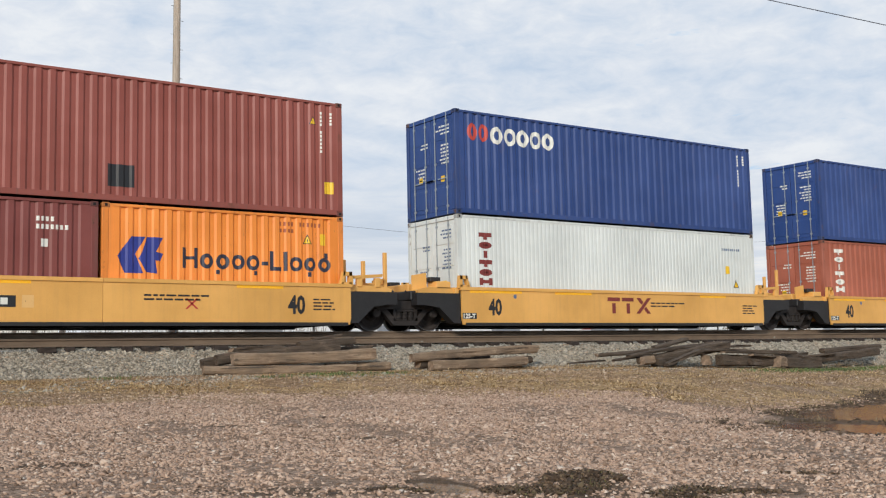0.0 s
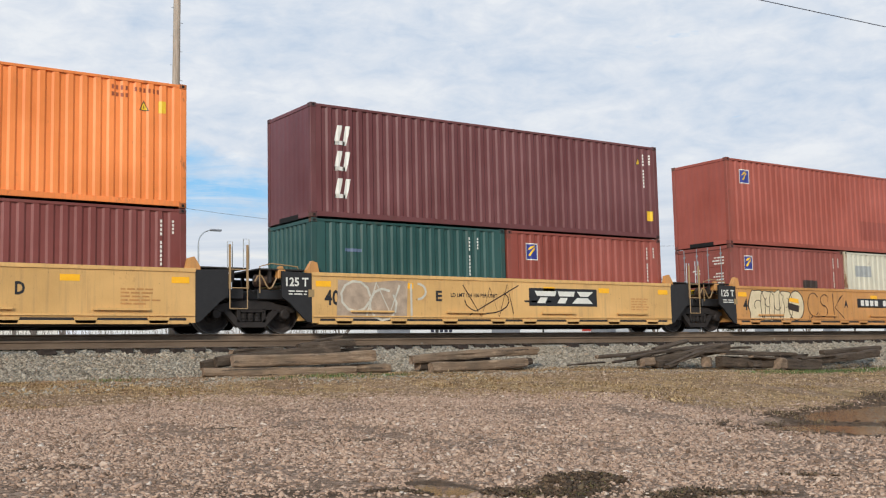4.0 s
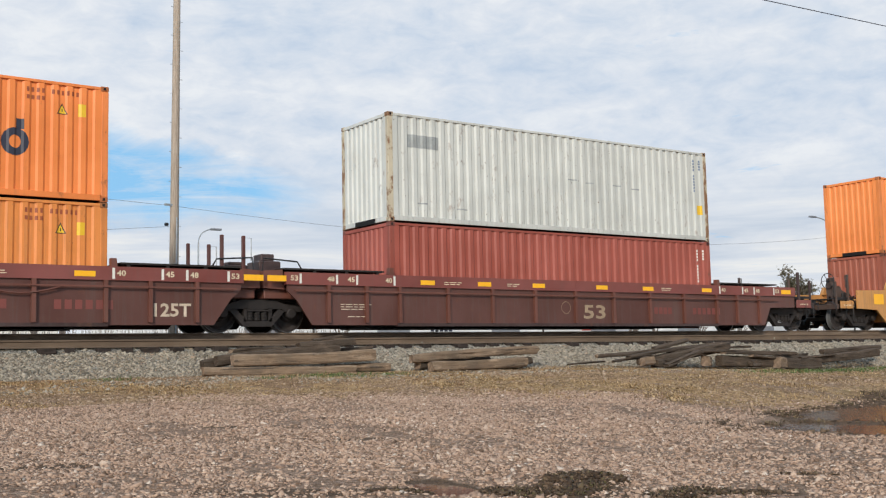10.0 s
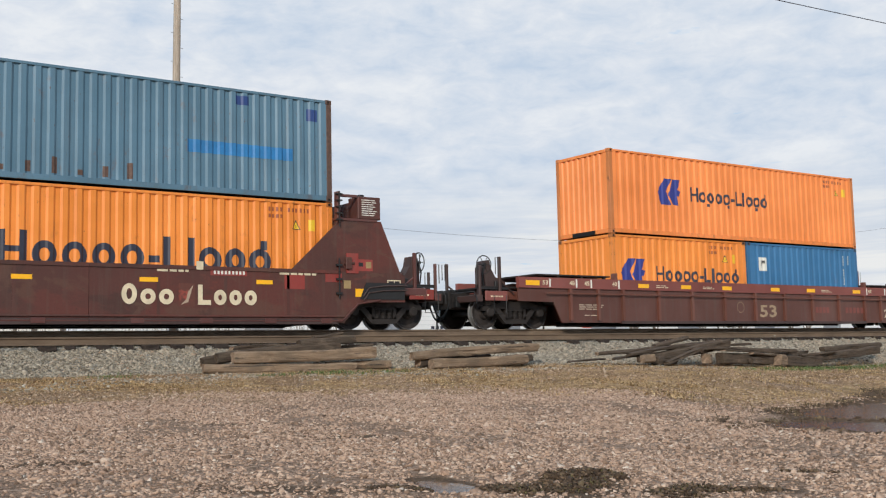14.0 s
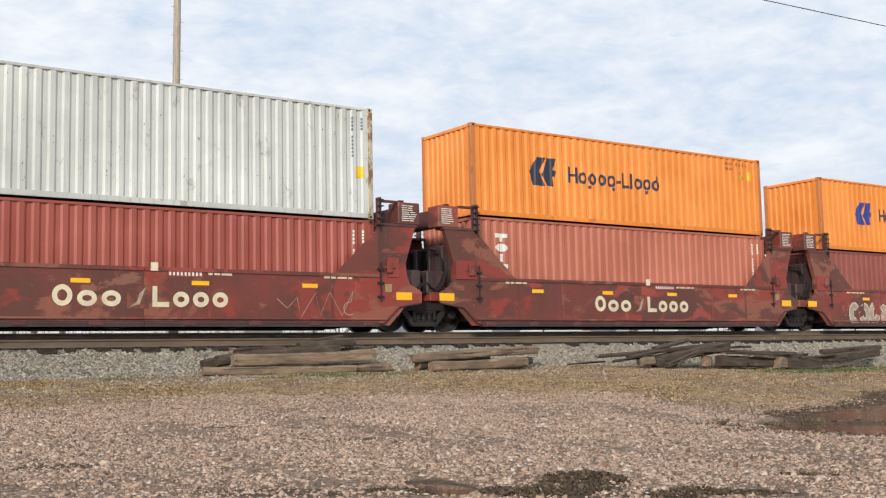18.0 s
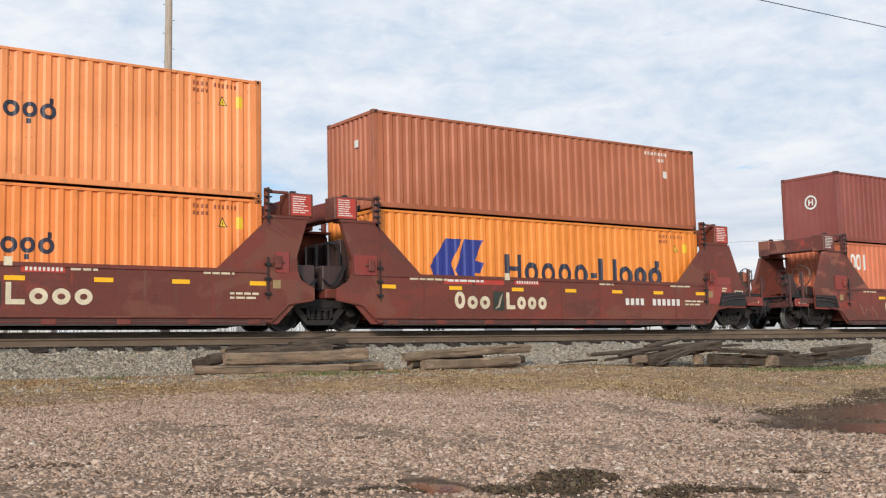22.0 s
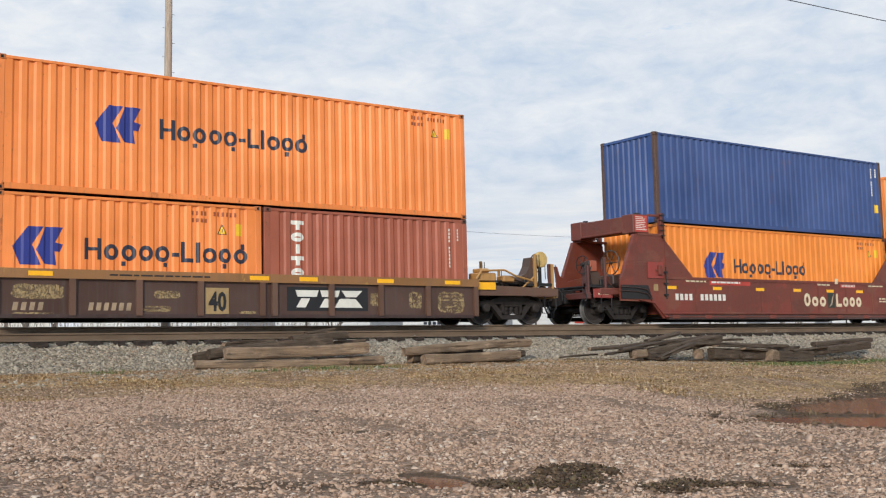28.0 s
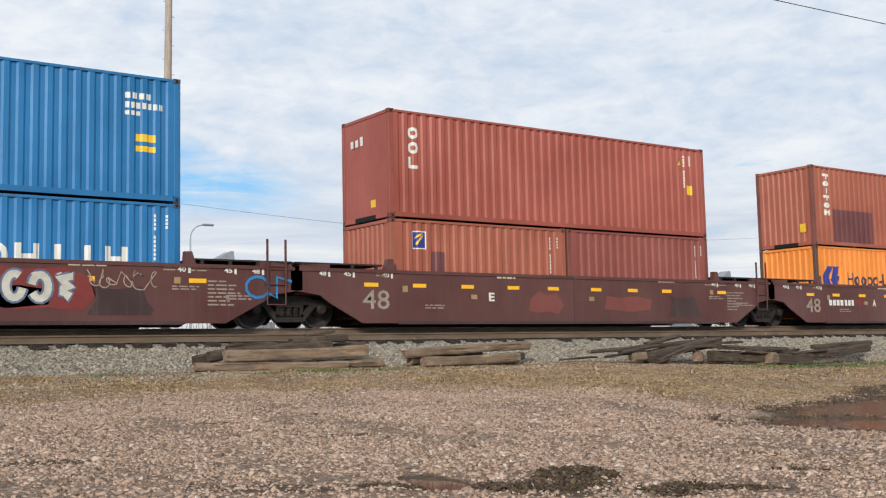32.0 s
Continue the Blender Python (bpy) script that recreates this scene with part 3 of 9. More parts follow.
def block_row(x0, x1, z0, z1, kinds, fill=0.84, y=0.0, low=0.76):
    """A company mark as a row of plain shapes, one key letter for each: o small oval, O tall oval, l bar, n pair, c corner, t cap."""
    w = (x1 - x0) / len(kinds)
    st = min(0.30 * w, 0.24 * (z1 - z0))
    polys = []
    for i, q in enumerate(kinds):
        kind = {"o": "oval", "O": "oval", "l": "bar", "n": "pair", "c": "corner", "t": "cap"}[q]
        polys += sign(kind, x0 + i * w, x0 + (i + fill) * w, z0, z0 + (z1 - z0) * (low if q == "o" else 1.0), st)
    return shapes(polys, y)


def block_column(x0, x1, z0, z1, n, thin=()):
    """The same, one plain shape above the other."""
    h = (z1 - z0) / n
    polys = []
    for i in range(n):
        kind = "bar" if i in thin else ("oval", "oval", "corner", "corner")[i % 4] if n != 6 else ("cap", "oval", "bar", "cap", "oval", "pair")[i]
        polys += sign(kind, x0, x1, z1 - (i + 0.78) * h, z1 - i * h, (x1 - x0) * 0.27)
    return shapes(polys, 0)


def digits_column(x, z0, z1, n, w=0.09):
    h = (z1 - z0) / n
    return flat([(x, x + w, z1 - (i + 0.7) * h, z1 - i * h) for i in range(n) if i != 4], 0)


def outline_triangle(x, z, s):
    return shapes([[(x, z), (x + s, z), (x + s / 2, z + s * 1.05)]], 0)


class Box:
    """One freight container; x is measured from its left end while it is marked."""

    def __init__(self, length, tall, paint_key, label, doors=False, reefer=False, plain_end=False, worn_posts=None):
        self.len, self.h = length, tall
        self.paint = M[paint_key]
        posts = M[worn_posts] if worn_posts else edge_paint(paint_key)
        knocks = M[worn_posts] if worn_posts else edge_paint(paint_key, 0.72, 0.95)
        rails = edge_paint(paint_key, 0.97, 0.4)
        self.ob = empty("shipping_container")
        tagged(self.ob, label, "shipping container", "containers on the train")
        L2, ob = length / 2, self.ob
        self.pitch, self.deep = (0.15, 0.008) if reefer else (PITCH, DEEP)
        br = side_breaks(length, self.pitch)
        key = (length, tall, reefer)
        zt = tall - 0.07
        for s, nm in ((-1, "near"), (1, "far")):
            shared("side_wall", ("side", s, key), lambda: sheet(br, 0.15, zt, s * -FACE, self.deep, sign=s), self.paint, ob)
            shared("bottom_side_rail", ("brail", s, key), lambda: boxes((-L2 + 0.17, L2 - 0.17, *sorted((s * W * 0.998, s * (W - 0.05))), 0.030, 0.158), bev=0.006), rails, ob)
            shared("top_side_rail", ("trail", s, key), lambda: boxes((-L2 + 0.17, L2 - 0.17, *sorted((s * W * 0.998, s * (W - 0.06))), tall - 0.085, tall - 0.020), bev=0.006), rails, ob)
            for e in (-1, 1):
                shared("corner_post", ("post", s, e, key), lambda: boxes((*sorted((e * L2 * 0.9995, e * (L2 - 0.15))), *sorted((s * W * 0.999, s * (W - 0.13))), 0.118, tall - 0.118), bev=0.01), posts, ob)
                for z in (0.0, tall - 0.118):
                    shared("corner_casting", ("cast", s, e, z, key), lambda: boxes((*sorted((e * L2, e * (L2 - 0.178))), *sorted((s * W, s * (W - 0.162))), z, z + 0.118), bev=0.012), knocks, ob, "worn corner casting")
                    # a dark block, not a cut hole: its shade is in the colour
                    shared("lifting_hole", ("hole", s, e, z, key), lambda: boxes((*sorted((e * (L2 - 0.06), e * (L2 - 0.12))), *sorted((s * (W + 0.002), s * (W - 0.03))), z + 0.03, z + 0.09)), M["hole_dark"], ob, "dark block painted for the shaded lifting hole")
        eb = [(-W + 0.14, 0.0)]
        y = -0.98
        while y < 0.95:
            eb += [(y + .05, 0), (y + .09, 1), (y + .18, 1), (y + .22, 0)]
            y += 0.245
        eb.append((W - 0.14, 0.0))
        for e in (-1, 1):
            if e == -1 and doors:
                self.make_doors(key)
                self.door_labels(int(length * 10) + len(label), "mark_white" if not reefer else "mark_pale_blue")
                continue
            d = 0.006 if (reefer or plain_end) else 0.038
            shared("end_wall", ("end", e, key, d), lambda: sheet(eb, 0.15, tall - 0.1, e * (L2 - 0.02), d, along="y", sign=e), self.paint, ob)
            shared("end_sill", ("esill", e, key), lambda: boxes((*sorted((e * (L2 - 0.004), e * (L2 - 0.09))), -W + 0.165, W - 0.165, 0.02, 0.155), bev=0.006), self.paint, ob)
            shared("end_header", ("ehead", e, key), lambda: boxes((*sorted((e * (L2 - 0.004), e * (L2 - 0.08))), -W + 0.165, W - 0.165, tall - 0.11, tall - 0.02), bev=0.006), self.paint, ob)
            if length > 7 and e == -1 and not reefer:
                # dark block for the tunnel under the floor, its shade painted in
                shared("gooseneck_tunnel", ("goose", key), lambda: boxes((-L2 - 0.0015, -L2 + 0.2, -0.52, 0.52, 0.012, 0.14)), M["hole_dark"], ob, "dark block painted for the shaded tunnel opening")
        shared("roof", ("roof", key), lambda: boxes((-L2 + 0.06, L2 - 0.06, -W + 0.05, W - 0.05, tall - 0.05, tall - 0.034)), self.paint, ob)
        shared("underside", ("under", key), lambda: boxes((-L2 + 0.1, L2 - 0.1, -W + 0.09, W - 0.09, 0.06, 0.15)), M["truck_steel"], ob)

    def make_doors(self, key):
        L2, tall, ob = self.len / 2, self.h, self.ob
        shared("door_sill", ("dsill", key), lambda: boxes((-L2 + 0.004, -L2 + 0.1, -W + 0.165, W - 0.165, 0.02, 0.14), bev=0.006), self.paint, ob)
        shared("door_header", ("dhead", key), lambda: boxes((-L2 + 0.004, -L2 + 0.1, -W + 0.165, W - 0.165, tall - 0.13, tall - 0.015), bev=0.006), self.paint, ob)
        for s in (-1, 1):
            def leaf():
                bm = bmesh.new()
                a, b = sorted((s * 0.012, s * (W - 0.14)))
                box(bm, -L2 + 0.03, -L2 + 0.075, a, b, 0.15, tall - 0.135, 0.006)
                n = 4
                for i in range(n):
                    z0 = 0.22 + i * (tall - 0.44) / n
                    box(bm, -L2 + 0.018, -L2 + 0.031, a + 0.09, b - 0.09, z0 + 0.06, z0 + (tall - 0.44) / n - 0.04, 0.005)
                return bm
            dr = shared("door", ("leaf", s, key), leaf, self.paint, ob, "steel container door leaf")
            for yy in (0.24, 0.80):
                def rod():
                    bm = bmesh.new()
                    tube(bm, (-L2 + 0.002, s * yy, 0.03), (-L2 + 0.002, s * yy, tall - 0.03), 0.017, 6)
                    for z in (0.22, 0.75, 1.45, tall - 0.3):
                        box(bm, -L2 - 0.006, -L2 + 0.03, s * yy - 0.04, s * yy + 0.04, z, z + 0.06)
                    box(bm, -L2 - 0.02, -L2, min(s * yy, s * (yy - 0.42)), max(s * yy, s * (yy - 0.42)), 1.02, 1.05)
                    return bm
                shared("lock_rod", ("rod", s, yy, key), rod, M["galvanised"], dr, "galvanised lock rod")

    def door_labels(self, seed, colour="mark_white"):
        """Small stencilled lines on the near door leaf and the far one, too small to read."""
        r = random.Random(seed)
        rows = []
        for y0, y1, z, n in ((0.30, 0.95, self.h - 0.42, 3), (0.34, 0.85, self.h - 0.95, 6), (1.35, 1.75, self.h - 0.80, 2), (1.45, 2.0, self.h - 1.5, 4)):
            for i in range(n):
                a = y0
                end = y0 + (y1 - y0) * r.uniform(0.55, 1.0)
                while a < end - 0.04:
                    b = min(end, a + r.uniform(0.05, 0.16))
                    rows.append((a, b, z - i * 0.10, z - i * 0.10 + 0.045))
                    a = b + 0.03
        self.end_mark("door_stencil", rows, colour)
        self.end_mark("door_label", [(0.55, 0.72, 0.95, 1.12), (1.62, 1.80, 1.02, 1.2)], "mark_yellow")
        return self

    def mark(self, name, bm, material, label="", kind="stuff", proud=0.0035):
        """Marks made with x from the left end."""
        for v in bm.verts:
            v.co.x -= self.len / 2
        conform(bm, self.len, self.deep, self.pitch, proud)
        ob = part(name, bm, M[material], self.ob, label)
        if kind and name not in ("ship_mark", "logo_square", "logo_panel", "repainted_patch", "yellow_decal", "warning_triangle"):
            ob["kind"] = kind
        return ob

    def end_mark(self, name, rects, material):
        """Bars (across from the near corner, height) on the left end."""
        bm = bmesh.new()
        x = -self.len / 2 + (0.014 if name.startswith("door_") else 0.004)
        for a, b, z0, z1 in rects:
            bm.faces.new([bm.verts.new(p) for p in ((x, -W + b, z0), (x, -W + a, z0), (x, -W + a, z1), (x, -W + b, z1))])
        ob = part(name, bm, M[material], self.ob)
        ob["kind"] = "stuff"
        return ob

    def end_shapes(self, name, polys, material, label=""):
        """Plain shapes (across from the near corner, height) on the left end."""
        bm = bmesh.new()
        x = -self.len / 2 + (0.008 if name.startswith("door_") else 0.002)
        for poly in polys:
            f = bm.faces.new([bm.verts.new((x, -W + a, z)) for a, z in poly])
            f.normal_update()
            if f.normal.x > 0:
                f.normal_flip()
        return part(name, bm, M[material], self.ob, label)

    # recurring sets of marks
    def triangle(self, x, z, s):
        self.mark("triangle_border", outline_triangle(x, z, s), "mark_black", "black border of the warning triangle")
        self.mark("warning_triangle", outline_triangle(x + s * 0.13, z + s * 0.075, s * 0.74), "mark_yellow", "small yellow warning triangle", proud=0.0065)
        self.mark("triangle_bolt", flat([(x + s * 0.46, x + s * 0.54, z + s * 0.2, z + s * 0.52)], 0), "mark_black", proud=0.0095)
        return self

    def codes(self, colour="mark_white", yellow=0.55, tri=True, right=0.62):
        n = self.len
        self.mark("code_column", digits_column(n - right, self.h - 1.35, self.h - 0.28, 11, 0.045), colour, "column of small code bars")
        self.mark("type_column", digits_column(n - right + 0.28, self.h - 0.62, self.h - 0.28, 4, 0.045), colour)
        if tri:
            self.triangle(n - right - 0.31, self.h - 0.62, 0.20)
        if yellow:
            self.mark("yellow_decal", flat([(n - right + 0.10, n - right + 0.36, yellow, yellow + 0.30)], 0), "mark_yellow", "yellow weight decal")
        return self

    def orange_codes(self, dark="mark_code"):
        n = self.len
        self.mark("code_mark", flat([(n - 1.75 + i * 0.105, n - 1.75 + i * 0.105 + 0.05, self.h - 0.30, self.h - 0.20) for i in range(11) if i != 4], 0), dark, "row of small code bars")
        self.mark("type_mark", flat([(n - 1.75 + i * 0.105, n - 1.75 + i * 0.105 + 0.06, self.h - 0.46, self.h - 0.37) for i in range(4)], 0), dark)
        self.triangle(n - 1.12, self.h - 0.72, 0.23)
        self.mark("yellow_decal", flat([(n - 0.66, n - 0.50, self.h - 0.74, self.h - 0.46)], 0), "mark_yellow", "small yellow decal")
        return self

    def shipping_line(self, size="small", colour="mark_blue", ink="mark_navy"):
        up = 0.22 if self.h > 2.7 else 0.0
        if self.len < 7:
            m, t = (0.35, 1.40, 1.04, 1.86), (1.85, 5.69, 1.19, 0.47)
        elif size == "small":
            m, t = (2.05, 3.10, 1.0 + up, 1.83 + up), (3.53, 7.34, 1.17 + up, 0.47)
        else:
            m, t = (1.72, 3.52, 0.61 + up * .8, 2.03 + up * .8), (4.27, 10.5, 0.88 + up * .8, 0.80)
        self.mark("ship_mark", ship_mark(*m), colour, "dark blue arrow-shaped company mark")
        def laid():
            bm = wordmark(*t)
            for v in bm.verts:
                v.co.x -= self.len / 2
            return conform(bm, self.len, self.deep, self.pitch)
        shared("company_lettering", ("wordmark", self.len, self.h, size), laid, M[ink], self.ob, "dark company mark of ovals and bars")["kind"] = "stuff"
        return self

    def square_logo(self, x=0.70, z=None):
        z = self.h - 0.80 if z is None else z
        self.mark("logo_border", flat([(x - .03, x, z - .03, z + 0.45), (x + .40, x + .43, z - .03, z + 0.45), (x, x + .40, z - .03, z), (x, x + .40, z + .42, z + 0.45)], 0), "mark_white", "thin white logo border")
        self.mark("logo_square", flat([(x, x + 0.40, z, z + 0.42)], 0), "mark_blue", "square blue company logo")
        bm = shapes([[(x + .08, z + .10), (x + .20, z + .26), (x + .34, z + .36), (x + .34, z + .30), (x + .22, z + .20), (x + .14, z + .08)], [(x + .05, z + .24), (x + .16, z + .36), (x + .34, z + .40), (x + .2, z + .30)]], 0)
        for v in bm.verts:
            v.co.y = 0
        for v in bm.verts:
            v.co.x -= self.len / 2
        conform(bm, self.len, self.deep, self.pitch, 0.006)
        part("logo_flourish", bm, M["mark_yellow"], self.ob, "yellow flourish on the logo")
        return self

    def column(self, x0, x1, z0, z1, n, colour="mark_white", thin=()):
        self.mark("lettering_column", block_column(x0, x1, z0, z1, n, thin), colour, "upright company lettering as plain shapes")
        return self

    def patch(self, x0, x1, z0, z1, colour="patch_dark", label="dark repainted patch"):
        self.mark("repainted_patch", flat([(x0, x1, z0, z1)], 0), colour, label)
        return self

# ---- well wagons ----
OVER = {"A": 1.62, "B": 1.55, "C": 3.65, "D": 1.55, "E": 1.55, "F": 1.60, "G": 2.85}          # container end to truck centre
REACH = {"A": 3.80, "B": 3.80, "C": 5.74, "D": 3.80, "E": 3.80, "F": 3.75, "G": 4.86}         # container end to coupling
HALF = 6.096
WHEEL_R = 0.455
wheelsets = []


def truck_parts(parent, x, name="truck"):
    """A two-axle truck under parent, its own part with wheelsets below it."""
    tk = empty(name)
    tk.parent = parent
    tk.location = (x, 0, 0)

    def sideframe(s):
        bm = bmesh.new()
        y0, y1 = sorted((s * 0.93, s * 1.08))
        prism(bm, [(-1.14, 0.50), (-1.14, 0.62), (-0.72, 0.68), (-0.40, 0.78), (0.40, 0.78), (0.72, 0.68), (1.14, 0.62), (1.14, 0.50), (0.72, 0.50), (0.62, 0.56), (-0.62, 0.56), (-0.72, 0.50)], y0, y1)
        prism(bm, [(-0.72, 0.52), (-0.36, 0.14), (0.36, 0.14), (0.72, 0.52), (0.56, 0.56), (0.28, 0.27), (-0.28, 0.27), (-0.56, 0.56)], y0, y1)
        for a in (-0.36, 0.28):
            box(bm, a, a + 0.09, y0, y1, 0.26, 0.58)
        return bm
    for s in (-1, 1):
        shared("side_frame", ("sf", s), lambda: sideframe(s), M["truck_steel"], tk, "grimy cast steel side frame")

        def springs():
            bm = bmesh.new()
            for sx in (-0.18, 0.0, 0.18):
                for i in range(6):
                    lathe(bm, [(-0.012, 0.055), (-0.012, 0.085), (0.012, 0.085), (0.012, 0.055)], (sx, s * 1.02, 0.30 + i * 0.036), 10, "z")
            box(bm, -0.29, 0.29, s * 1.02 - 0.10, s * 1.02 + 0.10, 0.50, 0.545)
            return bm
        shared("spring_nest", ("spr", s), springs, M["truck_steel"], tk, "coil springs of the truck")
    shared("bolster", ("bol",), lambda: boxes((-0.22, 0.22, -1.05, 1.05, 0.50, 0.72), (-0.5, 0.5, -0.5, 0.5, 0.62, 0.70), bev=0.01), M["truck_steel"], tk)
    for q in (-1, 1):
        shared("brake_beam", ("bbm", q), lambda: boxes((*sorted((q * 0.34, q * 0.42)), -0.85, 0.85, 0.36, 0.44), *[(*sorted((q * 0.36, q * 0.46)), s * 0.76 - 0.05, s * 0.76 + 0.05, 0.30, 0.56) for s in (-1, 1)], bev=0.01), M["truck_steel"], tk, "brake beam with shoes")
    for wx in (-0.89, 0.89):
        def wheels():
            bm = bmesh.new()
            tube(bm, (0, -0.95, 0), (0, 0.95, 0), 0.085, 10)
            for s in (-1, 1):
                prof = [(s * 0.90, 0.10), (s * 0.89, 0.16), (s * 0.80, 0.20), (s * 0.77, 0.33), (s * 0.825, 0.39), (s * 0.825, 0.448), (s * 0.70, WHEEL_R), (s * 0.695, 0.475), (s * 0.67, 0.48), (s * 0.665, 0.38), (s * 0.71, 0.33), (s * 0.70, 0.18), (s * 0.68, 0.10)]
                lathe(bm, prof, (0, 0, 0), 28)
            return bm
        ws = shared("wheelset", ("ws",), wheels, M["wheel_steel"], tk, "rolled steel wheels on an axle")
        ws.location = (wx, 0, WHEEL_R)
        wheelsets.append((ws, wx))

        for s in (-1, 1):
            shared("roller_bearing", ("rb", wx, s), lambda: lathe(bmesh.new(), [(s * 0.92, 0.13), (s * 1.09, 0.13), (s * 1.12, 0.10), (s * 1.12, 0.05)], (wx, 0, WHEEL_R), 12), M["truck_steel"], tk)
    return tk


def mirrored(poly, sx):
    return [(sx * x, z) for x, z in poly]


def sided(name, poly, ya, yb, paint_key, parent, key, label="", sides=(-1, 1)):
    """The same plate on both sides of the wagon."""
    for s in sides:
        shared(name, key + (s,), lambda: prism(bmesh.new(), poly, *sorted((s * ya, s * yb))), M[paint_key], parent, label)


def brake_wheel(parent, x, y, z, paint_key, sx, axis="x", r=0.27):
    def make():
        bm = bmesh.new()
        ring(bm, (x, y, z), r, 0.016 * r / 0.27, axis, 18)
        for i in range(6):
            th = math.pi * i / 3
            a, b = r * math.cos(th), r * math.sin(th)
            tube(bm, (x, y, z), (x, y + a, z + b) if axis == "x" else (x + a, y, z + b), 0.010 * r / 0.27, 5)
        lathe(bm, [(-0.05, 0.05), (0.05, 0.05)], (x, y, z), 8, axis)
        return bm
    part("brake_wheel", make(), M[paint_key], parent, "spoked hand brake wheel")


def rail_loop(x, y, z0, z1, w, along="x"):
    bm = bmesh.new()
    p = [(x, y, z0), (x, y, z1), (x + w, y, z1), (x + w, y, z0)] if along == "x" else [(x, y, z0), (x, y, z1), (x, y + w, z1), (x, y + w, z0)]
    return path_tube(bm, [Vector(q) for q in p], 0.014, 5)


GEAR = {"A": ("wagon_yellow", "wagon_yellow"), "B": ("grimy_brown", "wagon_yellow_rusty"), "C": ("end_maroon", "wagon_maroon_band"), "D": ("end_maroon", "patched_red"), "E": ("grimy_brown", "patched_red"), "F": ("grimy_brown", "wagon_umber"), "G": ("black_steel", "wagon_dark_brown")}      # housing, panel


def end_gear(u, kind, sx, col, frame_col, e0, e1):
    """Small iron on the open end of a wagon: coupler pocket, release bar, pipes, brackets and painted side panels."""
    housing, panel = GEAR[kind]

    def X(a, b):
        return sorted((sx * a, sx * b))
    key = (kind, sx, frame_col, e0)
    shared("coupler_pocket", ("cpk",) + key, lambda: boxes((*X(e1 - 1.10, e1 - 0.34), -0.30, 0.30, 0.60, 1.02), (*X(e1 - 0.40, e1 - 0.30), -0.38, 0.38, 0.56, 1.06), bev=0.02), M["truck_steel"], u, "heavy coupler pocket casting")
    shared("release_bar", ("rbar",) + key, lambda: path_tube(bmesh.new(), [Vector((sx * x, y, z)) for x, y, z in ((e1 - 0.30, -0.06, 1.04), (e1 - 0.42, -0.3, 1.10), (e1 - 0.50, -0.5, 1.0), (e1 - 0.52, -1.25, 1.0), (e1 - 0.52, -1.38, 0.86), (e1 - 0.52, -1.38, 0.66))], 0.015, 6), M["black_steel"], u, "bent coupler release bar")
    shared("angle_cock", ("acock",) + key, lambda: boxes((*X(e1 - 0.66, e1 - 0.52), -0.44, -0.26, 0.62, 0.80), (*X(e1 - 0.63, e1 - 0.55), -0.38, -0.30, 0.80, 0.92), bev=0.015), M["rubber"], u, "black air hose valve")
    for s in (-1, 1):
        shared("side_panel", ("spn", s) + key, lambda: boxes((*X(e1 - 1.62, e1 - 0.86), *sorted((s * 1.30, s * 1.345)), 0.76, 1.03), bev=0.012), M[panel], u, "painted panel under the end platform")
        shared("panel_stencil", ("spm", s) + key, lambda: boxes(*[(*X(e1 - 1.45 + j * 0.09, e1 - 1.39 + j * 0.09), *sorted((s * 1.346, s * 1.348)), 0.86, 0.90) for j in range(5)]), M["mark_cream"], u, "small pale stencil bars")["kind"] = "stuff"
        shared("post_loop", ("plp", s) + key, lambda: rail_loop(sx * (e1 - 1.36), s * 1.28, 1.5, 1.96, sx * 0.10), M["black_steel"], u, "narrow hand loop")
        shared("post_loop", ("plq", s) + key, lambda: rail_loop(sx * (e1 - 0.72), s * 1.25, 1.2, 1.70, sx * 0.09), M["black_steel"], u, "narrow hand loop")
        shared("post_brace", ("pbr", s) + key, lambda: tube(bmesh.new(), (sx * (e1 - 1.95), s * 1.20, 0.95), (sx * (e1 - 1.43), s * 1.25, 1.34), 0.026, 6), M[frame_col], u, "slanting post brace")
        shared("platform_leg", ("plg", s) + key, lambda: boxes((*X(e1 - 1.30, e1 - 1.22), *sorted((s * 0.98, s * 1.06)), 0.88, 1.12), (*X(e1 - 0.92, e1 - 0.84), *sorted((s * 0.98, s * 1.06)), 0.88, 1.12), bev=0.01), M[frame_col], u)
    shared("end_grating", ("egr",) + key, lambda: boxes(*[(*X(e1 - 1.70 + j * 0.13, e1 - 1.62 + j * 0.13), -1.22, 1.22, 1.11, 1.14) for j in range(7)], (*X(e1 - 1.72, e1 - 0.78), -1.25, -1.20, 1.08, 1.145), (*X(e1 - 1.72, e1 - 0.78), 1.20, 1.25, 1.08, 1.145)), M["black_steel"], u, "black end grating")["kind"] = "stuff"
    if kind != "C" or sx < 0:
        shared("brake_housing", ("bhs",) + key, lambda: prism(bmesh.new(), mirrored([(e1 - 1.86, 1.14), (e1 - 1.16, 1.14), (e1 - 1.08, 1.62), (e1 - 1.10, 1.88), (e1 - 1.30, 1.92), (e1 - 1.36, 1.66), (e1 - 1.50, 1.44), (e1 - 1.84, 1.32)], sx), -0.96, -0.62), M[housing], u, "painted hand brake housing")
        if kind in "ABE":
            shared("gear_plate", ("gpl",) + key, lambda: boxes((*X(e1 - 1.34, e1 - 1.08), -1.0, -0.965, 1.58, 1.90), bev=0.01), M["mark_red" if kind == "A" else "rust_brown"], u, "small red-orange brake gear plate")
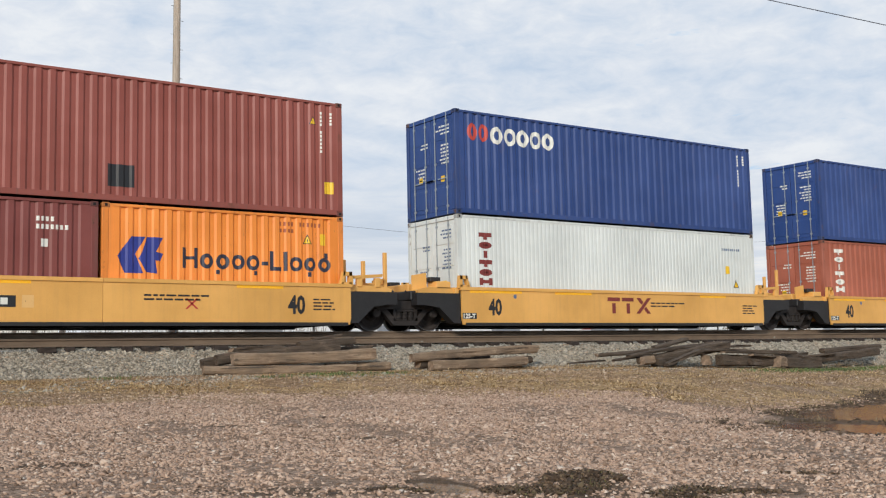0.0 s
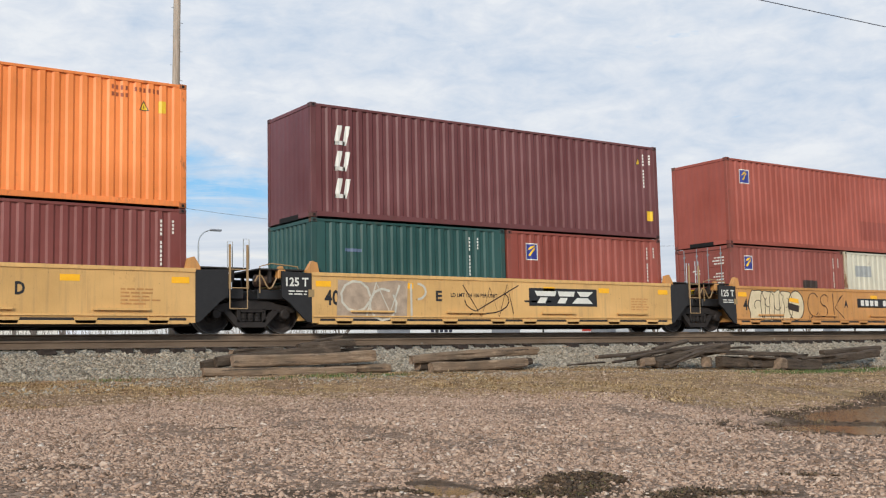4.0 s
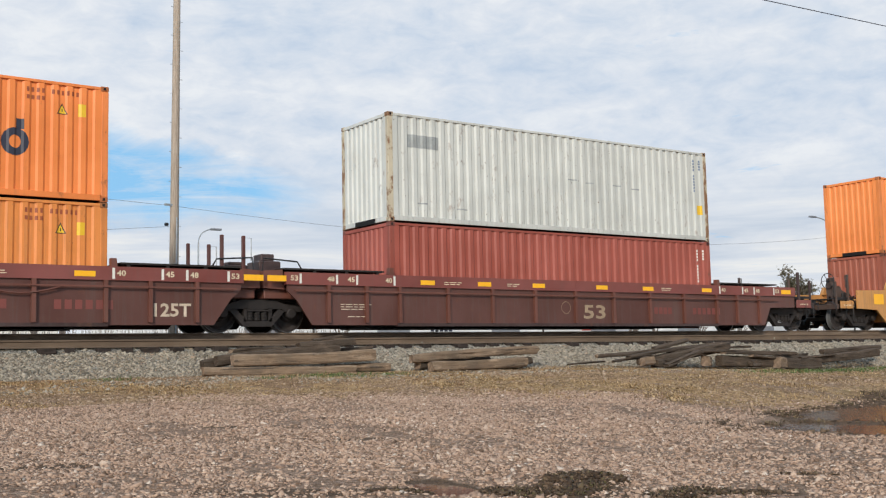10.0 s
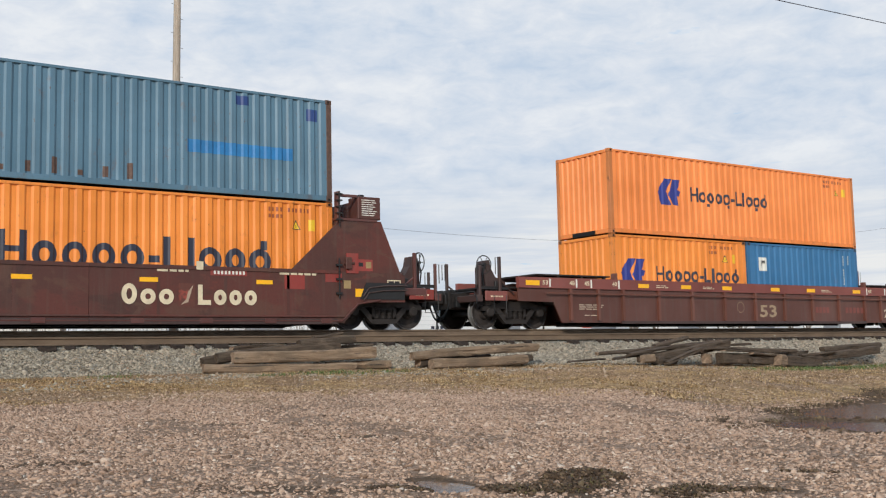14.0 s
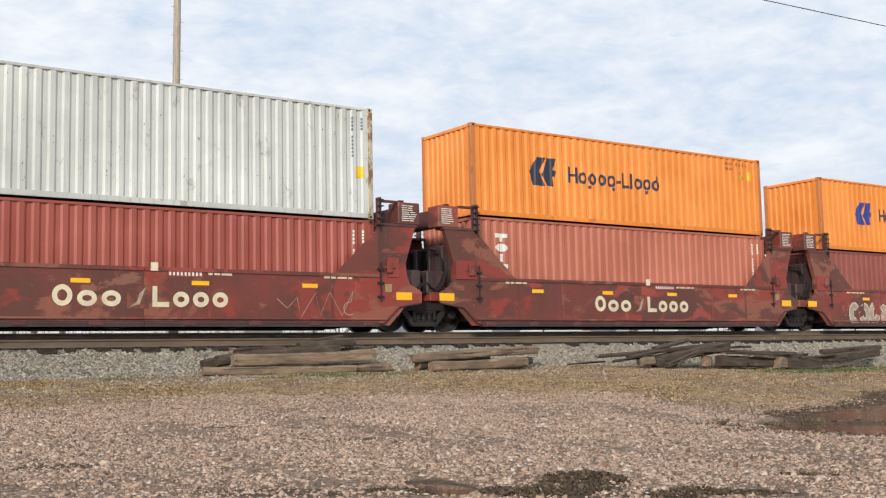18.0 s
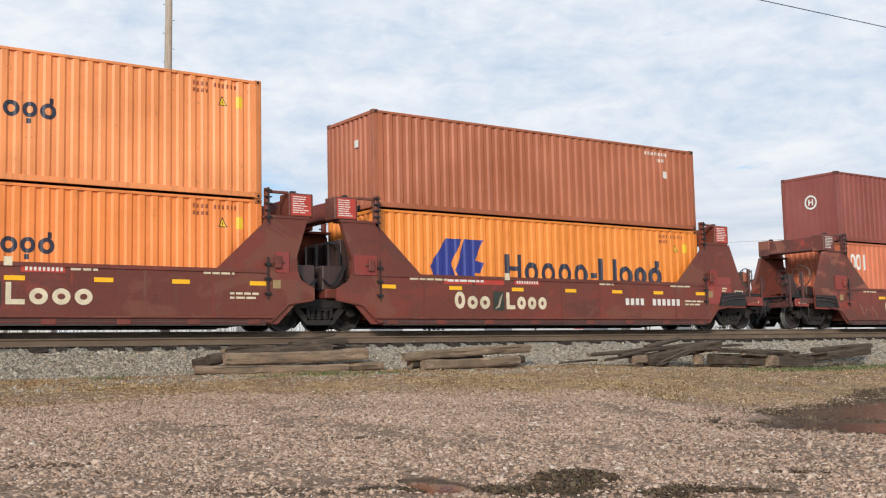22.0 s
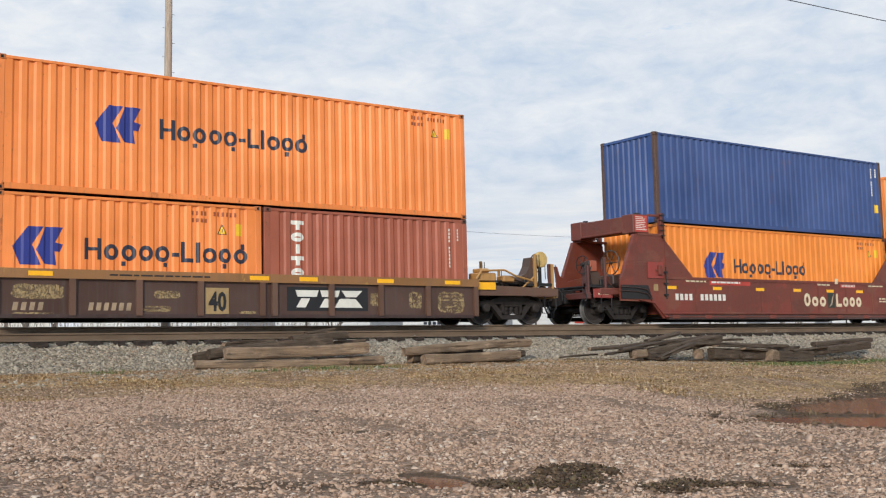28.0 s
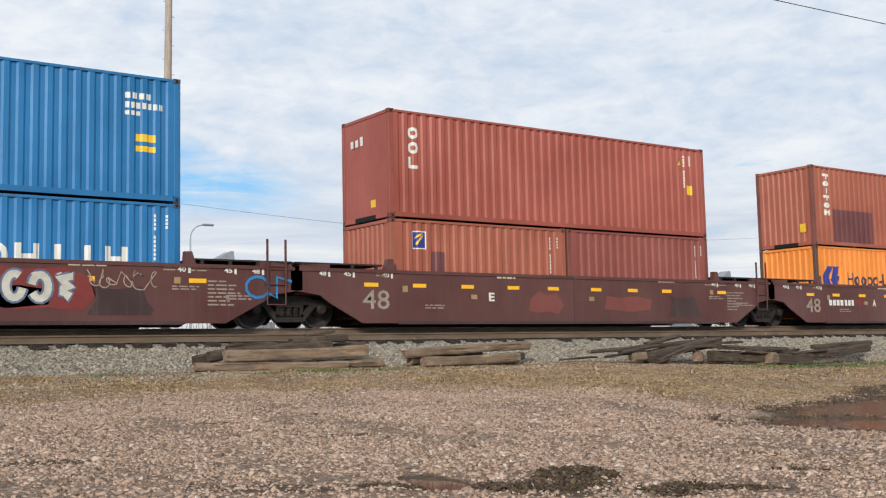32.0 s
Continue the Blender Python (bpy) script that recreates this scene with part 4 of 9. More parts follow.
        shared("brake_chain", ("bch",) + key, lambda: path_tube(bmesh.new(), [Vector((sx * x, -0.99, z)) for x, z in ((e1 - 1.12, 1.75), (e1 - 1.02, 1.50), (e1 - 1.06, 1.22), (e1 - 1.16, 1.02))], 0.02, 5), M["black_steel"], u, "hanging brake chain")
    for i, (yy, zz) in enumerate(((-1.10, 1.20), (-0.52, 1.02), (0.6, 1.10))):
        shared("deck_pipe", ("dpp", i) + key, lambda: path_tube(bmesh.new(), [Vector((sx * x, yy, z)) for x, z in ((e0 - 0.55, zz), (e0 + 0.1, zz + 0.05), (e0 + 0.45, zz - 0.02), (e1 - 0.9, zz - 0.16))], 0.022, 6), M["truck_steel"], u, "grimy air pipe along the platform")


def wagon_end(u, kind, sx, col, frame_col, tank=False, wheel=True):
    """The full end of a wagon past its last truck: platform, coupler, hoses, brake gear and rails."""
    e0 = HALF + OVER[kind]
    e1 = HALF + REACH[kind]

    def X(a, b):
        return sorted((sx * a, sx * b))
    key = (kind, sx, frame_col, e0)
    shared("end_platform", ("plat",) + key, lambda: boxes((*X(e0 - 0.5, e1 - 0.62), -0.72, 0.72, 0.80, 0.90), (*X(e0 - 0.9, e1 - 0.70), -0.28, 0.28, 0.58, 0.82), bev=0.008), M[frame_col], u)
    shared("end_sill", ("esl",) + key, lambda: boxes((*X(e1 - 0.80, e1 - 0.60), -1.30, 1.30, 0.74, 0.92), bev=0.01), M[frame_col], u)

    def coupler():
        bm = boxes((*X(e1 - 0.75, e1 - 0.24), -0.09, 0.09, 0.80, 0.95), bev=0.015)
        box(bm, *X(e1 - 0.26, e1 + 0.03), -0.20, 0.02, 0.70, 1.02, 0.03)
        box(bm, *X(e1 - 0.26, e1 - 0.08), 0.02, 0.19, 0.72, 1.0, 0.03)
        return bm
    shared("coupler", ("cpl", sx, e1), coupler, M["truck_steel"], u, "knuckle coupler")

    def hose():
        bm = bmesh.new()
        for dy, drop, back in ((0.0, 0.44, 0.34), (-0.09, 0.36, 0.27)):
            pts = [Vector((sx * (e1 - back + (back + 0.02) * t), -0.34 + dy + 0.08 * t, 0.70 - drop * math.sin(math.pi * 0.5 * min(1, t * 1.15)) ** 0.8)) for t in [i / 12 for i in range(13)]]
            path_tube(bm, pts, 0.024, 7)
        box(bm, *X(e1 - 0.04, e1 + 0.03), -0.42, -0.24, 0.20, 0.34, 0.015)
        return bm
    shared("air_hose", ("hose", sx, e1), hose, M["rubber"], u, "hanging black air hose")
    for s in (-1, 1):
        shared("grab_post", ("gp", s) + key, lambda: boxes((*X(e1 - 1.45, e1 - 1.37), *sorted((s * 1.22, s * 1.30)), 0.80, 1.98), bev=0.008), M[frame_col], u, "upright end post")
        shared("grab_post", ("gp2", s) + key, lambda: boxes((*X(e1 - 0.78, e1 - 0.71), *sorted((s * 1.20, s * 1.27)), 0.80, 1.72), bev=0.008), M[frame_col], u, "upright end post")
        shared("step_loop", ("st", s) + key, lambda: rail_loop(sx * (e1 - 1.15), s * 1.34, 0.92, 0.42, 0.42), M["black_steel"], u, "hanging step")
        shared("hand_rail", ("hr", s) + key, lambda: path_tube(bmesh.new(), [Vector((sx * (e1 - 1.41), s * 1.26, 1.15)), Vector((sx * (e1 - 0.75), s * 1.24, 1.15))], 0.015, 5), M["black_steel"], u)
    # crossover walkway
    def grating():
        bm = bmesh.new()
        for i in range(7):
            box(bm, *X(e0 - 0.35 + i * 0.14, e0 - 0.27 + i * 0.14), -1.05, 1.05, 1.16, 1.19)
        box(bm, *X(e0 - 0.38, e0 + 0.66), -1.07, -1.02, 1.13, 1.19)
        box(bm, *X(e0 - 0.38, e0 + 0.66), 1.02, 1.07, 1.13, 1.19)
        for yy in (-1.0, 1.0):
            box(bm, *X(e0 - 0.3, e0 - 0.24), yy - .03, yy + .03, 0.88, 1.16)
            box(bm, *X(e0 + 0.5, e0 + 0.56), yy - .03, yy + .03, 0.88, 1.16)
        return bm
    shared("walkway", ("walk",) + key, grating, M["truck_steel"], u, "steel grating walkway")["kind"] = "stuff"
    if wheel:
        shared("brake_stand", ("bst",) + key, lambda: boxes((*X(e1 - 1.20, e1 - 1.02), -0.92, -0.64, 0.90, 1.72), (*X(e1 - 1.6, e1 - 1.02), -0.84, -0.72, 1.0, 1.25), bev=0.02), M[frame_col], u, "hand brake stand")
        if kind == "C":
            brake_wheel(u, sx * (e1 - 1.11), -0.96, 1.78, "black_steel", sx, "y", 0.25)
        else:
            brake_wheel(u, sx * (e1 - 0.96), -0.78, 1.78, "black_steel", sx)
        # brake rigging: chain box, bell crank and rods over the platform
        shared("chain_box", ("chb",) + key, lambda: boxes((*X(e1 - 1.75, e1 - 1.32), -0.98, -0.58, 0.92, 1.16), (*X(e1 - 1.62, e1 - 1.45), -1.02, -0.86, 1.12, 1.34), bev=0.02), M["black_steel"], u, "black brake chain box")
        shared("brake_rod", ("brd",) + key, lambda: path_tube(bmesh.new(), [Vector((sx * x, -0.88, z)) for x, z in ((e1 - 1.1, 1.30), (e1 - 1.5, 1.22), (e0 - 0.2, 1.06), (e0 - 0.9, 1.02))], 0.02, 6), M["black_steel"], u)
    end_gear(u, kind, sx, col, frame_col, e0, e1)
    if tank:
        ring = [(-0.58, 0.05), (-0.55, 0.16), (-0.47, 0.24), (-0.36, 0.27), (0.36, 0.27), (0.47, 0.24), (0.55, 0.16), (0.58, 0.05)]
        part("air_reservoir", lathe(bmesh.new(), ring, (sx * (e0 - 0.02), -0.90, 1.80), 20, "x"), M["wagon_umber" if kind == "B" else "black_steel"], u, "round dark air reservoir", True)
        for dx in (-0.24, 0.24):
            part("reservoir_strap", lathe(bmesh.new(), [(-0.04, 0.26), (-0.04, 0.285), (0.04, 0.285), (0.04, 0.26)], (sx * (e0 - 0.02) + dx, -0.90, 1.80), 20, "x"), M["wagon_yellow_rusty" if kind == "B" else "end_maroon"], u, "reservoir strap")
        part("reservoir_bracket", boxes((*X(e0 - 0.02, e0 + 0.20), -1.16, -0.92, 0.95, 1.62), (*X(e0 - 0.25, e0 + 0.26), -1.18, -0.6, 1.44, 1.54), bev=0.015), M["wagon_yellow_rusty" if kind == "B" else "end_maroon"], u, "reservoir bracket")
        part("reservoir_pipe", path_tube(bmesh.new(), [Vector((sx * x, -1.12, z)) for x, z in ((e0 + 0.25, 1.80), (e0 + 0.42, 1.84), (e0 + 0.50, 1.76), (e0 + 0.48, 1.5), (e0 + 0.62, 1.4))], 0.018, 6), M["black_steel"], u, "bent black air pipe")
        part("deck_rail", path_tube(bmesh.new(), [Vector((sx * x, -1.25, z)) for x, z in ((e0 - 1.35, 1.45), (e0 - 1.30, 1.72), (e0 - 0.62, 1.72), (e0 - 0.58, 1.45))], 0.016, 6), M["galvanised"], u, "low bent deck rail")
        part("deck_valve", boxes((*X(e0 - 0.95, e0 - 0.78), -1.1, -0.9, 1.44, 1.66), (*X(e0 - 0.92, e0 - 0.81), -1.06, -0.94, 1.66, 1.84), bev=0.015), M["black_steel"], u, "small black deck valve")
        part("brake_lever", prism(bmesh.new(), mirrored([(e0 + 0.25, 1.34), (e0 + 0.35, 1.46), (e0 + 0.95, 1.62), (e0 + 0.98, 2.10), (e0 + 1.12, 2.10), (e0 + 1.12, 1.78), (e0 + 1.38, 1.62), (e0 + 1.38, 1.30), (e0 + 1.1, 1.05)], sx), -0.72, -0.62), M["black_steel"], u, "black brake lever bracket")


def ladder(u, x, y, z0, z1, w, paint_key):
    bm = bmesh.new()
    for a in (x, x + w):
        box(bm, a - 0.022, a + 0.022, y - 0.02, y + 0.02, z0 + 0.5, z1)
    for z in (z0 + 0.04, z0 + 0.52, z0 + 0.95):
        tube(bm, (x, y, z), (x + w, y, z), 0.014, 5)
    for a in (x, x + w):
        tube(bm, (a, y, z0 + 0.04), (a, y, z0 + 0.52), 0.014, 5)
    part("ladder", bm, M[paint_key], u, "upright ladder posts with rungs")


def mid_connection(u, kind, sx, col):
    """Where two units meet on one truck: drawbar casting and hoses."""
    a = HALF + 0.15
    b = HALF + OVER[kind] - (0.05 if sx < 0 else 0.10)

    def X(p, q):
        return sorted((sx * p, sx * q))
    shared("drawbar", ("draw", kind, sx), lambda: boxes((*X(a, b), -0.30, 0.30, 0.60, 0.96), (*X(a, b - 0.35), -0.95, 0.95, 0.72, 0.90), bev=0.02), M["truck_steel"], u, "articulated drawbar casting")
    pts = [Vector((sx * (a + 0.3 + 0.12 * i), -0.95, 1.05 - 0.30 * math.sin(math.pi * i / 9))) for i in range(10)]
    part("brake_hose", path_tube(bmesh.new(), pts, 0.022, 5), M["rubber"], u, "drooping black brake hose")


def well_unit(kind, left, right, label, colour):
    u = empty("well_wagon")
    tagged(u, label, "railway wagon", "wagons of the train")
    truck_parts(u, -(HALF + OVER[kind]))
    if right == "end":
        truck_parts(u, HALF + OVER[kind])
    zb, zt = {"A": (0.15, 1.12), "B": (0.23, 1.43), "C": (0.16, 1.42), "D": (0.15, 1.41), "E": (0.15, 1.41), "F": (0.20, 1.20), "G": (0.10, 1.42)}[kind]
    ys = 1.45
    # floor of the well and its cross members
    for s in (-1, 1):
        shared("floor_stringer", ("floor", s), lambda: boxes((-HALF - 0.05, HALF + 0.05, *sorted((s * 1.0, s * 1.36)), 0.16, 0.24)), M["truck_steel"], u)
    for x in (-5.9, -3, 0, 3, 5.9):
        shared("floor_crossbeam", ("xbeam", x), lambda: boxes((x - 0.12, x + 0.12, -0.995, 0.995, 0.15, 0.235)), M["truck_steel"], u)
    for sx, style in ((-1, left), (1, right)):
        long_ = style == "end"
        # side plate halves meet in the middle
        if kind == "A":
            poly = [(0.004, zb), (HALF + 0.02, zb), (HALF + 0.06, 0.30), (HALF + 0.06, zt), (0.004, zt)]
            if long_:
                poly = [(0.004, zb), (HALF + 0.10, zb), (HALF + 0.62, 0.60), (HALF + 0.62, zt - 0.10), (HALF + 0.2, zt), (0.004, zt)]
        elif kind == "B":
            poly = [(0.004, zb), (HALF + 0.12, zb), (HALF + 0.12, zt), (0.004, zt)]
            if long_:
                poly = [(0.004, zb), (HALF + 0.38, zb), (HALF + 0.95, 0.72), (HALF + 2.12, 0.76), (HALF + 2.12, zt - 0.02), (HALF + 1.2, zt), (HALF + 0.4, zt + 0.02), (0.004, zt)]
        elif kind == "C":
            poly = [(0.004, zb), (HALF + 2.38, zb), (HALF + 2.80, 0.76), (HALF + 3.05, 0.98), (HALF + 3.05, 1.16), (0.004, 1.16)]
            if long_:
                poly = [(0.004, zb), (HALF + 2.26, zb), (HALF + 2.56, 0.74), (HALF + 3.84, 0.76), (HALF + 3.84, 1.16), (0.004, 1.16)]
        elif kind in "DE":
            poly = [(0.004, zb), (HALF + 0.28, zb), (HALF + 0.75, 0.62), (HALF + 1.28, 0.74), (HALF + 1.28, 1.02), (HALF + 0.92, 1.22), (HALF + 0.84, zt), (0.004, zt)]
            if long_:
                poly = [(0.004, zb), (HALF + 0.16, zb), (HALF + 0.66, 0.66), (HALF + 1.96, 0.68), (HALF + 1.96, 1.34), (HALF + 1.86, zt), (0.004, zt)]
        elif kind == "F":
            poly = [(0.004, zb), (HALF + 0.12, zb), (HALF + 0.12, 1.0), (0.004, 1.0)]
        else:
            poly = [(0.004, zb), (HALF + 1.0, zb), (HALF + 1.95, 0.60), (HALF + 2.2, 0.78), (HALF + 3.0, 0.90), (HALF + 3.0, zt - 0.02), (0.004, zt)]
            if long_:
                poly = [(0.004, zb), (HALF + 1.0, zb), (HALF + 1.95, 0.60), (HALF + 2.6, 0.68), (HALF + 3.5, 0.92), (HALF + 3.5, zt), (0.004, zt)]
        sided("side_plate", mirrored(poly, sx), ys - 0.05, ys, {"C": "maroon_web", "F": "umber_web"}.get(kind, colour), u, ("sp", kind, style, sx))
        # top chord
        xe = {"A": HALF + 0.1, "B": HALF + 0.12, "C": HALF + (3.85 if long_ else 3.10), "D": HALF + 0.02, "E": HALF + 0.02, "F": HALF + 0.14, "G": HALF + 2.9}[kind]
        if kind == "C":
            sided("top_band", mirrored([(0.004, 1.13), (xe, 1.13), (xe, 1.43), (0.004, 1.43)], sx), 1.38, 1.50, "wagon_maroon_band", u, ("band", style, sx), "rusty red top band")
        elif kind == "F":
            sided("top_chord", mirrored([(0.004, 1.0), (xe, 1.0), (xe, 1.20), (0.004, 1.20)], sx), 1.34, 1.52, "chord_worn", u, ("band", kind, style, sx), "brown top chord with worn yellow paint")
        else:
            sided("top_chord", mirrored([(0.004, zt - 0.05), (xe, zt - 0.05), (xe, zt + 0.035), (0.004, zt + 0.035)], sx), 1.36, 1.475, colour, u, ("tc", kind, style, sx))
        # end_maroon paints grime and the shadow under the sill into the chord
        sided("bottom_chord", mirrored([(0.004, zb - 0.03), (HALF - 0.05, zb - 0.03), (HALF - 0.05, zb + (0.10 if kind in "DE" else 0.05)), (0.004, zb + (0.10 if kind in "DE" else 0.05))], sx), 1.34, 1.49, {"A": "black_steel", "B": colour}.get(kind, "end_maroon"), u, ("bc", kind, sx))
        # cross bulkhead closing the well, and the end frame over the truck
        shared("bulkhead", ("bh", kind, sx), lambda: boxes((*sorted((sx * (HALF + 0.10), sx * (HALF + 0.22))), -1.38, 1.38, 0.30, min(zt, 1.25)), bev=0.01), M[colour], u)
        dark = {"A": "black_steel", "B": "black_steel"}.get(kind, colour)
        shared("end_frame", ("ef", kind, sx, style), lambda: boxes((*sorted((sx * (HALF + 0.2), sx * (HALF + OVER[kind] - 0.12 + (0.5 if long_ else 0)))), -1.18, 1.18, 0.80, 1.04), bev=0.02), M[dark], u)
        if long_:
            wagon_end(u, kind, sx, colour, {"A": "wagon_yellow", "B": "grimy_brown", "C": "end_maroon", "D": "wagon_dark_brown", "E": "wagon_dark_brown", "F": "ochre_deck" if sx > 0 else "grimy_brown", "G": "end_maroon"}[kind], tank=(kind in "BG" and sx > 0), wheel=not (kind == "G" and sx < 0) and kind != "C" or sx < 0)
        else:
            mid_connection(u, kind, sx, colour)
        dress_end(u, kind, sx, style, colour)
    return u


def dress_end(u, kind, sx, style, colour):
    """What the ends of each kind of wagon carry."""
    def X(a, b):
        return sorted((sx * a, sx * b))
    if kind == "A":
        # container guides with a hole
        for s in (-1, 1):
            def guide():
                bm = bmesh.new()
                y0, y1 = sorted((s * 1.33, s * 1.45))
                for q in ([(5.86, 1.12), (5.96, 1.46), (6.02, 1.46), (5.94, 1.12)], [(6.12, 1.12), (6.12, 1.46), (6.20, 1.46), (6.24, 1.12)], [(5.95, 1.36), (5.96, 1.46), (6.2, 1.46), (6.2, 1.36)], [(5.9, 1.12), (5.92, 1.2), (6.2, 1.2), (6.2, 1.12)]):
                    prism(bm, mirrored(q, sx), y0, y1)
                return bm
            shared("container_guide", ("guide", sx, s), guide, M[colour], u, "yellow container guide bracket")
        if style == "mid":
            sided("truck_cover", mirrored([(6.17, 0.18), (6.40, 0.20), (6.85, 0.60), (7.30, 0.66), (7.55, 0.66), (7.55, 0.98), (6.17, 0.98)], sx), 1.10, 1.40, "black_steel", u, ("tcov", sx), "black panel over the truck")
            sided("end_wing", mirrored([(6.17, 0.98), (7.45, 0.98), (7.45, 1.06), (7.1, 1.14), (6.17, 1.14)], sx), 0.98, 1.30, colour, u, ("ewing", sx))
            for s in (-1, 1):
                if sx > 0:
                    shared("deck_angle", ("dang", s), lambda: prism(bmesh.new(), [(6.30, 1.30), (7.15, 1.36), (7.18, 1.44), (6.30, 1.38)], *sorted((s * 1.22, s * 1.32))), M[colour], u, "yellow angle bar")
                    for x in (6.42, 6.95):
                        shared("angle_foot", ("afoot", s, x), lambda: boxes((x, x + 0.16, *sorted((s * 1.22, s * 1.32)), 1.10, 1.335), bev=0.01), M[colour], u)
                else:
                    shared("deck_box", ("dbox", s), lambda: boxes((-6.85, -6.40, *sorted((s * 0.85, s * 1.30)), 1.10, 1.30), bev=0.015), M[colour], u)
                    shared("valve_box", ("vbox", s), lambda: boxes((-6.95, -6.62, *sorted((s * 0.85, s * 1.15)), 1.30, 1.42), bev=0.015), M["black_steel"], u, "black valve box")
                    shared("shield_plate", ("shp", s), lambda: prism(bmesh.new(), [(-7.45, 1.06), (-7.45, 1.46), (-7.0, 1.54), (-6.98, 1.06)], *sorted((s * 0.98, s * 1.02))), M[colour], u, "yellow shield plate")
            shared("cross_box", ("cbox", sx), lambda: boxes((*X(6.9, 7.5), -0.9, 0.9, 1.04, 1.24), bev=0.02), M[colour], u)
            if sx > 0:
                for s in (-1, 1):
                    for x, top in ((6.75, 1.78), (7.40, 2.02)):
                        shared("stanchion", ("stan", x, s), lambda: boxes((x - 0.05, x + 0.05, *sorted((s * 1.02, s * 1.10)), 1.1, top), bev=0.012), M[colour], u, "yellow upright stanchion")
        else:
            sided("end_beam", mirrored([(6.2, 0.62), (9.26, 0.66), (9.26, 1.0), (6.2, 1.04)], sx), 1.18, 1.44, colour, u, ("ebeam", sx), "yellow end side beam")
            sided("end_ledge", mirrored([(6.2, 0.60), (9.26, 0.64), (9.26, 0.70), (6.2, 0.70)], sx), 1.40, 1.50, colour, u, ("eledge", sx))
            sided("end_rim", mirrored([(6.2, 0.96), (9.26, 0.96), (9.26, 1.04), (6.2, 1.08)], sx), 1.40, 1.50, colour, u, ("erim", sx))
            for s in (-1, 1):
                shared("stanchion", ("stanE", sx, s), lambda: boxes((*X(8.40, 8.48), *sorted((s * 1.24, s * 1.32)), 1.0, 2.02), bev=0.012), M[colour], u, "yellow upright stanchion")
            part("valve_housing", lathe(bmesh.new(), [(-0.25, 0.05), (-0.22, 0.16), (0.22, 0.16), (0.25, 0.05)], (sx * 7.6, -0.7, 1.34), 12, "x"), M["black_steel"], u, "black valve housing", True)
    elif kind == "B":
        if style == "mid":
            sided("end_panel", mirrored([(6.22, 0.24), (6.34, 0.26), (6.80, 0.70), (7.02, 0.86), (7.02, 1.47), (6.22, 1.44)], sx), ys_, ys_ - 0.06, "black_steel", u, ("bpan", sx), "black end panel")
            shared("deck_grating", ("bdeck", sx), lambda: boxes((*X(6.25, 7.55), -1.3, 1.3, 1.50, 1.535), *[(*X(6.4 + i * 0.4, 6.46 + i * 0.4), -1.25, -1.15, 1.2, 1.5) for i in range(3)], *[(*X(6.4 + i * 0.4, 6.46 + i * 0.4), 1.15, 1.25, 1.2, 1.5) for i in range(3)]), M["truck_steel"], u, "steel deck grating")
            if sx > 0:
                ladder(u, 7.05, -1.47, 0.52, 2.05, 0.44, "ladder_tan")
                part("grab_loop", rail_loop(7.02, -1.40, 1.5, 2.12, 0.12), M["galvanised"], u, "galvanised grab loop")
                part("grab_loop", rail_loop(7.42, -1.40, 1.5, 2.20, 0.14), M["galvanised"], u, "galvanised grab loop")
            else:
                part("brake_cylinder", lathe(bmesh.new(), [(-0.34, 0.07), (-0.30, 0.15), (0.16, 0.15), (0.2, 0.06), (0.36, 0.05)], (-7.20, -0.98, 1.26), 14, "x"), M["grimy_brown"], u, "brown brake cylinder", True)
                part("air_pipe", path_tube(bmesh.new(), [Vector((-7.62 + 0.075 * i, -1.22, 1.22 + 0.17 * math.sin(0.9 * i))) for i in range(12)], 0.018, 6), M["ladder_tan"], u, "curled pale air pipe")
                part("hand_pipe", path_tube(bmesh.new(), [Vector(p) for p in ((-7.5, -1.25, 0.95), (-7.5, -1.25, 1.58), (-7.2, -1.25, 1.66), (-6.5, -1.25, 1.60), (-6.45, -1.25, 1.4))], 0.016, 6), M["ladder_tan"], u, "bent tan hand pipe")
                part("valve_body", boxes((-7.05, -6.85, -1.32, -1.12, 1.30, 1.52), (-7.02, -6.88, -1.28, -1.16, 1.52, 1.60), bev=0.02), M["wagon_yellow_rusty"], u, "rusty valve body")
        for s in (-1, 1):
            shared("corner_lug", ("lug", sx, s), lambda: prism(bmesh.new(), mirrored([(6.0, 1.44), (6.06, 1.70), (6.2, 1.74), (6.34, 1.52), (6.34, 1.44)], sx), *sorted((s * 1.30, s * 1.44))), M["wagon_yellow_rusty"], u, "worn pointed corner lug")
        # flat black strip paints in the shade of the recess between the tabs
        sided("sill_recess", mirrored([(0.004, 0.215), (6.0, 0.215), (6.0, 0.34), (0.004, 0.34)], sx), 1.452, 1.458, "black_steel", u, ("brec", sx), "black strip painted for the shaded sill recess")
        for i, x in enumerate((0.55, 2.15, 3.75, 5.35)):
            sided("sill_tab", mirrored([(x - .20, 0.215), (x + .20, 0.215), (x + .26, 0.35), (x - .26, 0.35)], sx), 1.45, 1.49, colour, u, ("btab", sx, i, colour))
        for i, x in enumerate((1.0, 3.9)):
            sided("step_ledge", mirrored([(x, 0.50), (x + 1.25, 0.50), (x + 1.25, 0.545), (x, 0.545)], sx), 1.45, 1.52, colour, u, ("bled", sx, i, colour))
